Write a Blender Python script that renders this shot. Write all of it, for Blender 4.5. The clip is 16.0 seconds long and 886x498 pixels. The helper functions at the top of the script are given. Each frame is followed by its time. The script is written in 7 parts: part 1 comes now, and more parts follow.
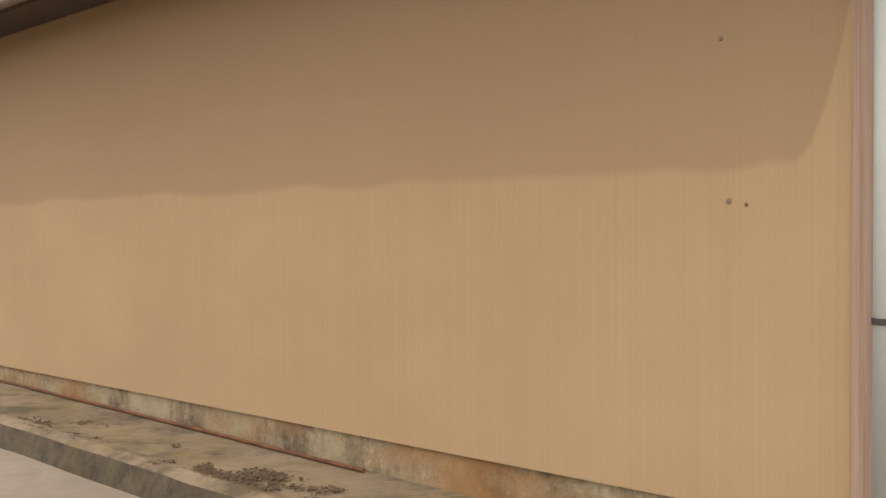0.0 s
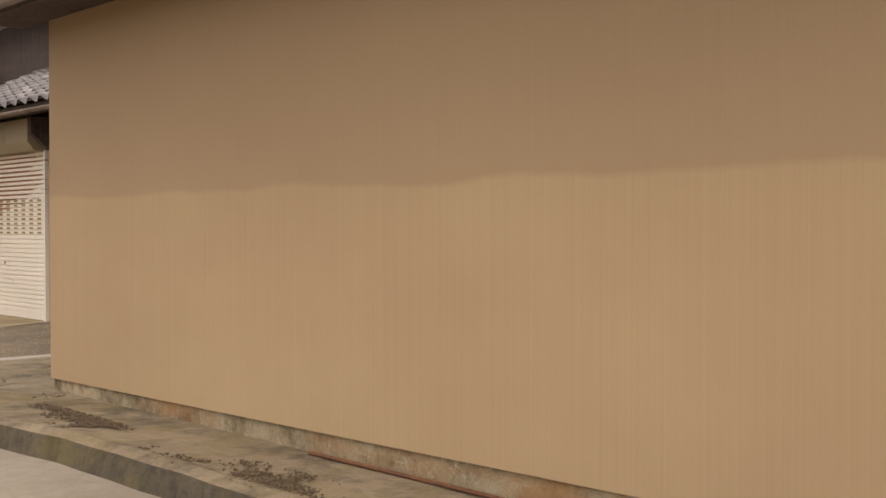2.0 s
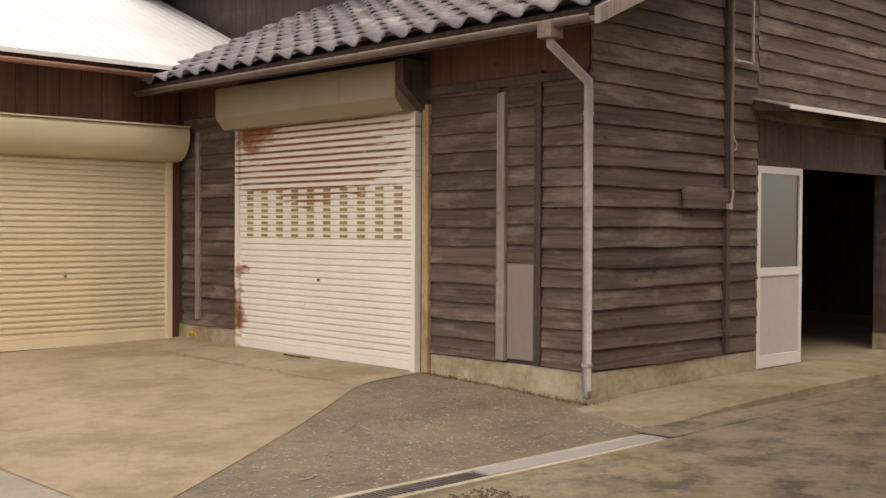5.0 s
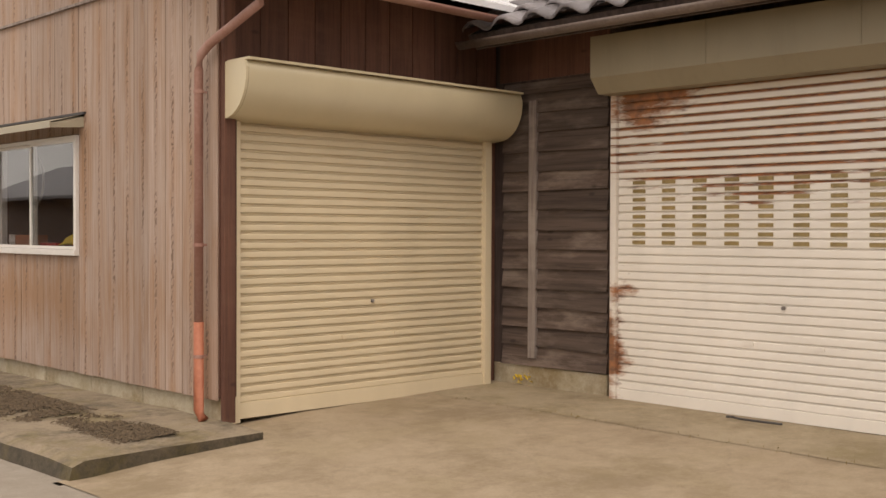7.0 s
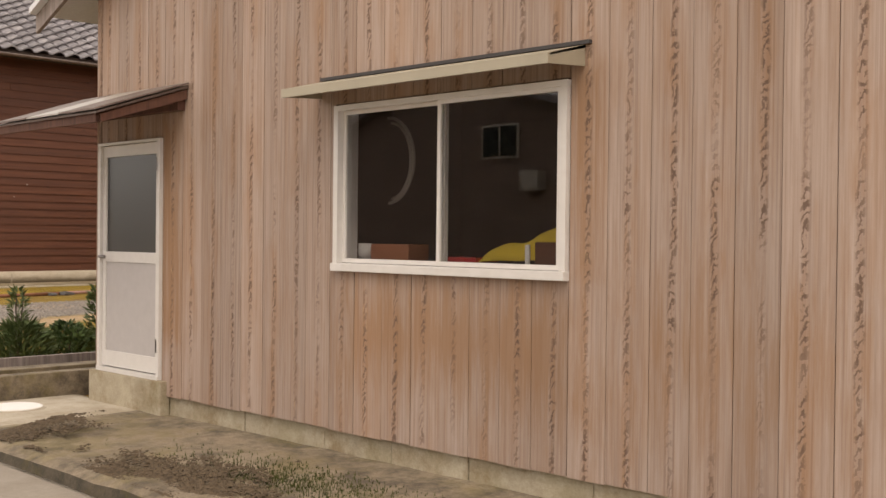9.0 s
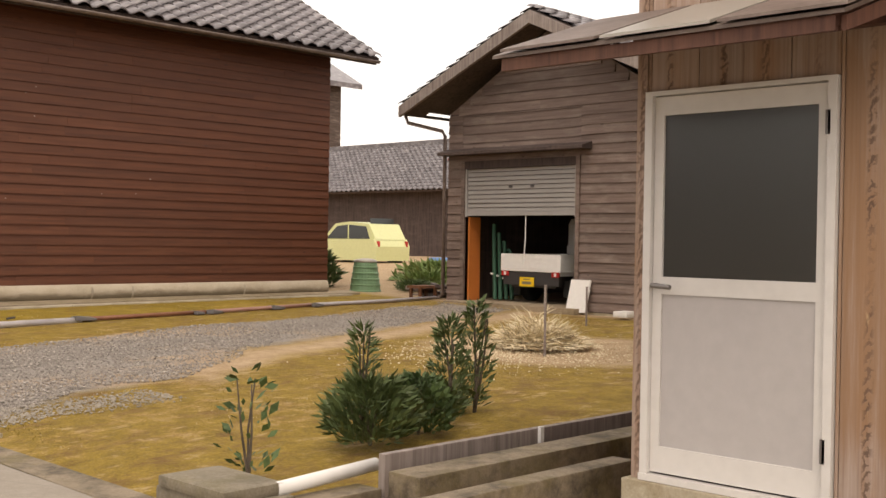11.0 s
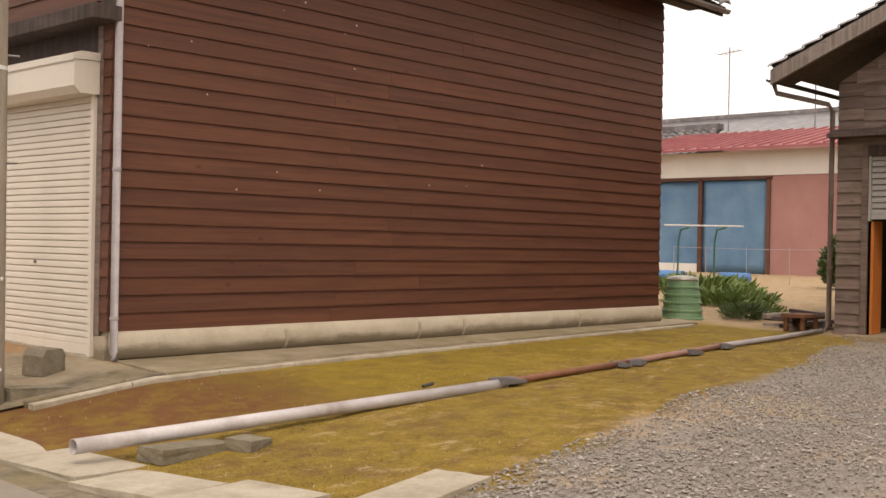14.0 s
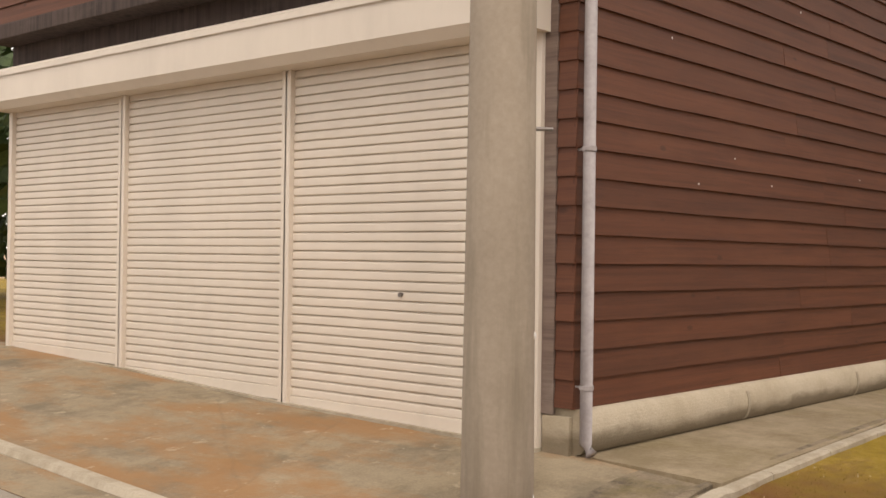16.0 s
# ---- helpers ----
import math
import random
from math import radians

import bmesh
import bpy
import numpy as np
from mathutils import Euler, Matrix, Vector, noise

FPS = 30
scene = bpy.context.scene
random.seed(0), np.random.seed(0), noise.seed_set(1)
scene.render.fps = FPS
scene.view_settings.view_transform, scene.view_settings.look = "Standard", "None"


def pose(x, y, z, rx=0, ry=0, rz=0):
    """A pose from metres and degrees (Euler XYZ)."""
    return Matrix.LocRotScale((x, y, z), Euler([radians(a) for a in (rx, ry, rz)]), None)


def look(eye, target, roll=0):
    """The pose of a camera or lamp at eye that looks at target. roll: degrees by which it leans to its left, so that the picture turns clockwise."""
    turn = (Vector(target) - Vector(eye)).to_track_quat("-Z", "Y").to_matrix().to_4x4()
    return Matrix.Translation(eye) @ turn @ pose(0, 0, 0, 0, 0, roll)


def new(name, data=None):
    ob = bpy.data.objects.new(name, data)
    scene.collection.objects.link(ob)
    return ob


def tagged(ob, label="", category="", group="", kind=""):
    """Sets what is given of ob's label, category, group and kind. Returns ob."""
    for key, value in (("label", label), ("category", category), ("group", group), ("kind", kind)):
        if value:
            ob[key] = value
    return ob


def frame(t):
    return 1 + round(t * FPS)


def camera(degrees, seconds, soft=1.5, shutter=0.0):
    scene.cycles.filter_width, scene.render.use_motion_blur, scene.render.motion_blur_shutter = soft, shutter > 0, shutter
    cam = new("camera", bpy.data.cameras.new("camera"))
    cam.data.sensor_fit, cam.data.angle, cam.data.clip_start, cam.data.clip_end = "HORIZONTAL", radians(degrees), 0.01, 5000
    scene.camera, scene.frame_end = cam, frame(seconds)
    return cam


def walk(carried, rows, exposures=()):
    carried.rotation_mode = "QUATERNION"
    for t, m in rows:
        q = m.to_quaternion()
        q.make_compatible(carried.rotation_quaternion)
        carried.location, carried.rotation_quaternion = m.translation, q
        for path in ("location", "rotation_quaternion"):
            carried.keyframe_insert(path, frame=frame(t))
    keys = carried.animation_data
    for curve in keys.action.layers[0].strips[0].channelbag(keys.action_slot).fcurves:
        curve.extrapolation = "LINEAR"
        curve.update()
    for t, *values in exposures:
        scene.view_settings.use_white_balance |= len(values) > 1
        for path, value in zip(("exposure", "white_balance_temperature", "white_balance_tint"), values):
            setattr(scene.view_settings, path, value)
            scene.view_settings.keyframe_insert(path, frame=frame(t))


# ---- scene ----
cam = camera(43.2, 16.0)
PATH = [
    (0.0, (0.221, -0.191, 1.377), (1.5817, 1.2743, 1.3414), -0.21),
    (0.5, (0.202, 1.075, 1.377), (1.5651, 2.5381, 1.3408), -0.15),
    (1.0, (0.181, 2.343, 1.377), (1.5464, 3.8039, 1.3402), -0.09),
    (1.5, (0.159, 3.613, 1.377), (1.5267, 5.0717, 1.3396), -0.03),
    (2.0, (0.135, 4.886, 1.377), (1.5051, 6.3425, 1.3390), 0.03),
    (2.5, (0.107, 6.160, 1.377), (1.4794, 7.6143, 1.3384), 0.09),
    (3.0, (0.075, 7.436, 1.378), (1.4497, 8.8881, 1.3387), 0.15),
    (5.5, (-0.150, 13.834, 1.378), (1.2311, 15.2801, 1.3430), 0.30),
    (6.0, (-0.197, 15.123, 1.378), (1.1847, 16.5686, 1.3440), 0.30),
    (6.5, (-0.239, 16.422, 1.379), (1.1452, 17.8652, 1.3450), 0.30),
    (7.0, (-0.273, 17.741, 1.379), (1.1153, 19.1803, 1.3480), 0.20),
    (7.5, (-0.309, 19.069, 1.380), (1.0834, 20.5044, 1.3510), 0.30),
    (8.0, (-0.343, 20.401, 1.380), (1.0555, 21.8305, 1.3550), 0.50),
    (8.5, (-0.368, 21.734, 1.381), (1.0351, 23.1591, 1.3590), 0.60),
    (9.0, (-0.385, 23.061, 1.383), (1.0331, 24.4711, 1.3610), 0.60),
    (9.5, (-0.395, 24.388, 1.385), (1.0311, 25.7901, 1.3630), 0.70),
    (10.0, (-0.398, 25.709, 1.386), (1.0340, 27.1050, 1.3680), 0.70),
    (12.5, (-0.321, 32.298, 1.389), (1.1243, 33.6803, 1.3770), 1.20),
    (13.0, (-0.286, 33.620, 1.392), (1.1632, 34.9982, 1.3800), 1.10),
    (13.5, (-0.245, 34.946, 1.394), (1.2091, 36.3191, 1.3840), 1.10),
    (14.0, (-0.206, 36.273, 1.397), (1.2544, 37.6394, 1.3910), 1.10),
    (14.5, (-0.174, 37.589, 1.398), (1.2937, 38.9476, 1.3960), 1.00),
    (15.0, (-0.146, 38.897, 1.401), (1.3298, 40.2468, 1.4020), 0.80),
    (15.5, (-0.129, 40.200, 1.403), (1.3568, 41.5388, 1.4100), 0.70),
    (16.0, (-0.121, 41.499, 1.407), (1.3775, 42.8235, 1.4220), 0.80),
]
walk(cam, [(t, look(eye, target, roll)) for t, eye, target, roll in PATH], [(0.0, 0.39, 7250, 13), (1.5, 0.30, 7250, 13), (3.0, 0.15, 7250, 13), (5.5, 0.28, 7250, 13),
     (7.3, 0.20, 7250, 13), (8.5, 0.26, 7250, 13), (10.0, 0.33, 7250, 13), (12.5, 0.29, 7250, 13), (16.0, 0.25, 7250, 13)])

# ---- light ----
SUN_DIR = Vector((0.45, 0.44, -1.0)).normalized()
sun = new("sun", bpy.data.lights.new("sun", "SUN"))
sun.data.energy, sun.data.angle, sun.data.color = 0.9, radians(28), (1.0, 0.95, 0.88)
sun.matrix_world = look((0, 0, 30), Vector((0, 0, 30)) + SUN_DIR)
world = bpy.data.worlds.new("world")
scene.world = world
world.use_nodes = True
wn = world.node_tree.nodes
sky = wn.new("ShaderNodeTexSky")
sky.sky_type, sky.sun_disc = "NISHITA", False
sky.sun_elevation = math.asin(-SUN_DIR.z)
sky.sun_rotation = math.atan2(-SUN_DIR.x, -SUN_DIR.y)
sky.air_density, sky.dust_density, sky.ozone_density = 1.0, 6.0, 0.6
veil = wn.new("ShaderNodeMix")
veil.data_type = "RGBA"
veil.inputs[0].default_value = 0.8
veil.inputs[7].default_value = (8.6, 8.4, 8.3, 1)
world.node_tree.links.new(sky.outputs[0], veil.inputs[6])
world.node_tree.links.new(veil.outputs[2], wn["Background"].inputs[0])
wn["Background"].inputs[1].default_value = 0.145


# ---- materials ----
def ramp(nt, fac, stops):
    n = nt.nodes.new("ShaderNodeValToRGB")
    e = n.color_ramp.elements
    while len(e) < len(stops):
        e.new(0.5)
    for k, (p, c) in enumerate(stops):
        e[k].position = p
        e[k].color = (*c, 1) if len(c) == 3 else c
    nt.links.new(fac, n.inputs[0])
    return n.outputs[0]


def mixc(nt, fac, a, b, mode="MIX"):
    n = nt.nodes.new("ShaderNodeMix")
    n.data_type, n.blend_type = "RGBA", mode
    for sock, v in ((n.inputs[0], fac), (n.inputs[6], a), (n.inputs[7], b)):
        if isinstance(v, (int, float)):
            sock.default_value = v
        elif isinstance(v, tuple):
            sock.default_value = (*v, 1)
        else:
            nt.links.new(v, sock)
    return n.outputs[2]


def calc(nt, op, a, b=0.0, c=0.0):
    n = nt.nodes.new("ShaderNodeMath")
    n.operation = op
    for k, v in enumerate((a, b, c)):
        if isinstance(v, (int, float)):
            n.inputs[k].default_value = v
        else:
            nt.links.new(v, n.inputs[k])
    return n.outputs[0]


def where(nt, scale=(1, 1, 1), shift=0.0, loc=(0, 0, 0)):
    """World position, scaled; shift: how far Object Info's random number moves it."""
    g = nt.nodes.new("ShaderNodeNewGeometry")
    m = nt.nodes.new("ShaderNodeMapping")
    m.inputs["Scale"].default_value = scale
    m.inputs["Location"].default_value = loc
    nt.links.new(g.outputs["Position"], m.inputs[0])
    out = m.outputs[0]
    if shift:
        i = nt.nodes.new("ShaderNodeObjectInfo")
        v = nt.nodes.new("ShaderNodeVectorMath")
        v.operation = "MULTIPLY_ADD"
        nt.links.new(i.outputs["Random"], v.inputs[0])
        v.inputs[1].default_value = (shift, shift * 0.7, shift * 1.3)
        nt.links.new(out, v.inputs[2])
        out = v.outputs[0]
    return out


def noise_of(nt, vec, scale=1.0, detail=5.0, rough=0.55, dist=0.0):
    n = nt.nodes.new("ShaderNodeTexNoise")
    n.inputs["Scale"].default_value, n.inputs["Detail"].default_value = scale, detail
    n.inputs["Roughness"].default_value, n.inputs["Distortion"].default_value = rough, dist
    nt.links.new(vec, n.inputs["Vector"])
    return n.outputs["Fac"]


def axis(nt, k):
    g = nt.nodes.new("ShaderNodeNewGeometry")
    s = nt.nodes.new("ShaderNodeSeparateXYZ")
    nt.links.new(g.outputs["Position"], s.inputs[0])
    return s.outputs[k]


def start(name, rough=0.8, metal=0.0):
    m = bpy.data.materials.new(name)
    m.use_nodes = True
    b = m.node_tree.nodes["Principled BSDF"]
    b.inputs["Roughness"].default_value, b.inputs["Metallic"].default_value = rough, metal
    return m, m.node_tree, b


def bump(nt, b, h, strength, dist=0.01):
    n = nt.nodes.new("ShaderNodeBump")
    n.inputs["Strength"].default_value, n.inputs["Distance"].default_value = strength, dist
    nt.links.new(h, n.inputs["Height"])
    nt.links.new(n.outputs[0], b.inputs["Normal"])


def vary(nt, col, amount):
    """Lightens or darkens piece by piece."""
    i = nt.nodes.new("ShaderNodeObjectInfo")
    h = nt.nodes.new("ShaderNodeHueSaturation")
    nt.links.new(calc(nt, "MULTIPLY_ADD", i.outputs["Random"], amount, 1 - amount / 2), h.inputs["Value"])
    nt.links.new(col, h.inputs["Color"])
    return h.outputs[0]


def surface(name, c1, c2, scale=3.0, stretch=(1, 1, 1), rough=0.8, metal=0.0, relief=0.2, fine=40.0, stain=None, stain_scale=0.6,
            stain_at=(0.5, 0.7), stain_stretch=(1, 1, 1), piece=0.0, shift=0.0, dist=0.0):
    """A two-colour surface with grain, an optional stain and piece-by-piece variation."""
    m, nt, b = start(name, rough, metal)
    vec = where(nt, stretch, shift)
    big = noise_of(nt, vec, scale, 6, 0.6, dist)
    grain = noise_of(nt, vec, fine, 3, 0.6)
    col = ramp(nt, calc(nt, "MULTIPLY_ADD", grain, 0.35, calc(nt, "MULTIPLY", big, 0.65)), [(0.36, c1), (0.64, c2)])
    if stain:
        s = noise_of(nt, where(nt, stain_stretch, shift), stain_scale, 6, 0.65)
        f = ramp(nt, s, [(stain_at[0], (0, 0, 0)), (stain_at[1], (1, 1, 1))])
        col = mixc(nt, f, col, stain)
    if piece:
        col = vary(nt, col, piece)
    nt.links.new(col, b.inputs["Base Color"])
    if relief:
        bump(nt, b, calc(nt, "ADD", grain, big), relief, 0.006)
    return m


def plain(name, c, rough=0.5, metal=0.0):
    m, nt, b = start(name, rough, metal)
    col = ramp(nt, noise_of(nt, where(nt), 14.0, 4), [(0.3, tuple(v * 0.95 for v in c)), (0.7, tuple(min(1, v * 1.02) for v in c))])
    nt.links.new(col, b.inputs["Base Color"])
    return m


def plaster_material():
    m, nt, b = start("ochre_plaster", 0.9)
    comb = noise_of(nt, where(nt, (1, 60, 0.35)), 1.0, 3, 0.6)
    big = noise_of(nt, where(nt, (1, 0.5, 0.8)), 0.8, 5, 0.6)
    col = ramp(nt, calc(nt, "MULTIPLY_ADD", comb, 0.3, calc(nt, "MULTIPLY", big, 0.7)), [(0.3, (0.360, 0.249, 0.149)), (0.7, (0.435, 0.318, 0.190))])
    drip = ramp(nt, noise_of(nt, where(nt, (1, 2.2, 0.25)), 1.0, 6, 0.7), [(0.56, (0, 0, 0)), (0.78, (1, 1, 1))])
    col = mixc(nt, calc(nt, "MULTIPLY", drip, 0.25), col, (0.34, 0.235, 0.15))
    # tide mark: the rain-washed lower wall is paler, with a wavering edge that sweeps up at the corner
    y, z = axis(nt, 1), axis(nt, 2)
    wave = calc(nt, "MULTIPLY", calc(nt, "SUBTRACT", noise_of(nt, where(nt, (0, 0.9, 0)), 1.0, 3, 0.5), 0.5), 0.16)
    sweep = calc(nt, "MAXIMUM", calc(nt, "SUBTRACT", 2.05, y), 0.0)
    sweep = calc(nt, "MULTIPLY", calc(nt, "MULTIPLY", sweep, sweep), 10.0)
    mark = calc(nt, "SUBTRACT", calc(nt, "SUBTRACT", z, 1.62), calc(nt, "ADD", wave, sweep))
    dry = ramp(nt, calc(nt, "ADD", calc(nt, "MULTIPLY", mark, 4.0), 0.5), [(0.42, (0, 0, 0)), (0.58, (1, 1, 1))])
    col = mixc(nt, calc(nt, "MULTIPLY", dry, 0.55), col, (0.285, 0.195, 0.125))
    nt.links.new(col, b.inputs["Base Color"])
    bump(nt, b, comb, 0.5, 0.006)
    return m


def vertical_wood():
    """Weathered cedar: grey-pink face, long fibres, a row of dark chevrons up the heart of each plank, orange wash round it."""
    m, nt, b = start("weathered_cedar", 0.82)
    tc = nt.nodes.new("ShaderNodeTexCoord")
    sep = nt.nodes.new("ShaderNodeSeparateXYZ")
    nt.links.new(tc.outputs["Object"], sep.inputs[0])
    info = nt.nodes.new("ShaderNodeObjectInfo")
    fibre = noise_of(nt, where(nt, (60, 60, 0.9), 30), 1.0, 5, 0.65)
    bend = noise_of(nt, where(nt, (1, 1, 1.6), 40), 1.0, 3, 0.6)
    heart = calc(nt, "ADD", calc(nt, "MULTIPLY_ADD", info.outputs["Random"], 0.05, -0.045), calc(nt, "MULTIPLY", bend, 0.04))
    side = calc(nt, "SUBTRACT", sep.outputs[1], heart)
    off = calc(nt, "ABSOLUTE", side)
    ragged = calc(nt, "ADD", off, calc(nt, "MULTIPLY", noise_of(nt, where(nt, (20, 20, 9), 11), 1.0, 3, 0.6), 0.030))
    near = ramp(nt, ragged, [(0.023, (1, 1, 1)), (0.040, (0, 0, 0))])
    wide = ramp(nt, ragged, [(0.035, (1, 1, 1)), (0.085, (0, 0, 0))])
    stir = noise_of(nt, where(nt, (9, 9, 7), 60), 1.0, 4, 0.65)
    phase = calc(nt, "ADD", calc(nt, "MULTIPLY_ADD", sep.outputs[2], 88.0, calc(nt, "MULTIPLY", off, 60.0)), calc(nt, "MULTIPLY_ADD", stir, 34.0, calc(nt, "MULTIPLY", side, 110.0)))
    dash = ramp(nt, calc(nt, "MULTIPLY_ADD", calc(nt, "SINE", phase), 0.5, 0.5), [(0.40, (0, 0, 0)), (0.85, (1, 1, 1))])
    runs = ramp(nt, noise_of(nt, where(nt, (1.2, 1.2, 1.7), 25), 1.0, 4, 0.6), [(0.36, (0.05, 0.05, 0.05)), (0.56, (1, 1, 1))])
    wear = ramp(nt, calc(nt, "ADD", noise_of(nt, where(nt, (3.0, 3.0, 0.9), 6), 1.0, 5, 0.65), calc(nt, "MULTIPLY", noise_of(nt, where(nt, (28, 28, 1.3), 9), 1.0, 4, 0.6), 0.45)), [(0.64, (0, 0, 0)), (0.84, (1, 1, 1))])
    col = ramp(nt, fibre, [(0.30, (0.275, 0.198, 0.158)), (0.5, (0.362, 0.273, 0.224)), (0.75, (0.44, 0.345, 0.292))])
    smear = ramp(nt, noise_of(nt, where(nt, (17, 17, 1.4), 21), 1.0, 5, 0.7), [(0.52, (0, 0, 0)), (0.66, (1, 1, 1))])
    col = mixc(nt, calc(nt, "MULTIPLY", smear, 0.30), col, (0.235, 0.128, 0.070))
    col = mixc(nt, calc(nt, "MULTIPLY", calc(nt, "MULTIPLY_ADD", wide, 0.34, 0.24), wear), col, (0.30, 0.152, 0.066))
    # sheltered patches keep their orange: beside the door, at the window's end and below it
    y, z = axis(nt, 1), axis(nt, 2)
    frayed = calc(nt, "MULTIPLY", calc(nt, "SUBTRACT", noise_of(nt, where(nt, (14, 14, 1.1), 5), 1.0, 5, 0.7), 0.5), 1.1)

    def patch(y0, y1, z0, z1, soft):
        a = calc(nt, "MINIMUM", calc(nt, "SUBTRACT", y, y0), calc(nt, "SUBTRACT", y1, y))
        c = calc(nt, "MINIMUM", calc(nt, "SUBTRACT", z, z0), calc(nt, "SUBTRACT", z1, z))
        return calc(nt, "ADD", calc(nt, "MULTIPLY", calc(nt, "MINIMUM", a, c), soft), frayed)
    kept = calc(nt, "MAXIMUM", patch(30.0, 30.5, 0.5, 2.35, 1.6), patch(26.30, 26.62, 1.1, 2.28, 2.0))
    kept = calc(nt, "MAXIMUM", kept, patch(26.3, 28.5, 0.35, 1.25, 0.9))
    kept = calc(nt, "MAXIMUM", kept, patch(24.4, 26.6, 0.35, 1.45, 0.35))
    kept = ramp(nt, kept, [(0.02, (0, 0, 0)), (0.34, (1, 1, 1))])
    col = mixc(nt, calc(nt, "MULTIPLY", kept, 0.72), col, (0.27, 0.145, 0.070))
    line = ramp(nt, noise_of(nt, where(nt, (75, 75, 0.5), 14), 1.0, 3, 0.55), [(0.60, (0, 0, 0)), (0.68, (1, 1, 1))])
    col = mixc(nt, calc(nt, "MULTIPLY", line, 0.35), col, (0.20, 0.118, 0.080))
    mark = calc(nt, "MULTIPLY", calc(nt, "MULTIPLY", near, dash), runs)
    col = mixc(nt, calc(nt, "MULTIPLY", near, calc(nt, "MULTIPLY", runs, 0.30)), col, (0.25, 0.14, 0.085))
    col = mixc(nt, calc(nt, "MULTIPLY", mark, 0.85), col, (0.115, 0.070, 0.048))
    pale = ramp(nt, noise_of(nt, where(nt, (30, 30, 7), 80), 1.0, 3, 0.6), [(0.63, (0, 0, 0)), (0.70, (1, 1, 1))])
    col = mixc(nt, calc(nt, "MULTIPLY", calc(nt, "MULTIPLY", pale, near), calc(nt, "MULTIPLY", wear, 0.6)), col, (0.52, 0.36, 0.20))
    nt.links.new(vary(nt, col, 0.22), b.inputs["Base Color"])
    bump(nt, b, calc(nt, "SUBTRACT", fibre, mark), 0.4, 0.006)
    return m


def board_wood(name, c1, c2, c3, rough=0.8, worn=0.5, piece=0.3, along=(0.7, 0.7, 22)):
    """Horizontal boards: fibres along the board, knots and worn patches."""
    m, nt, b = start(name, rough)
    fibre = noise_of(nt, where(nt, along, 20), 1.0, 6, 0.7, 0.4)
    wear = noise_of(nt, where(nt, (1.4, 1.4, 5), 9), 1.0, 5, 0.65)
    col = ramp(nt, fibre, [(0.34, c1), (0.62, c2)])
    f = ramp(nt, wear, [(0.50, (0, 0, 0)), (0.70, (1, 1, 1))])
    split = ramp(nt, noise_of(nt, where(nt, tuple(v * 2.2 for v in along), 33), 1.0, 4, 0.7), [(0.58, (0, 0, 0)), (0.70, (1, 1, 1))])
    col = mixc(nt, calc(nt, "MULTIPLY", f, worn), col, c3)
    col = mixc(nt, calc(nt, "MULTIPLY", split, 0.45), col, tuple(v * 0.5 for v in c1))
    vor = nt.nodes.new("ShaderNodeTexVoronoi")
    vor.inputs["Scale"].default_value = 1.0
    nt.links.new(where(nt, (2.2, 2.2, 5), 7), vor.inputs["Vector"])
    k = ramp(nt, vor.outputs["Distance"], [(0.05, (1, 1, 1)), (0.10, (0, 0, 0))])
    col = mixc(nt, calc(nt, "MULTIPLY", k, 0.6), col, tuple(v * 0.45 for v in c1))
    nt.links.new(vary(nt, col, piece), b.inputs["Base Color"])
    bump(nt, b, fibre, 0.3, 0.004)
    return m


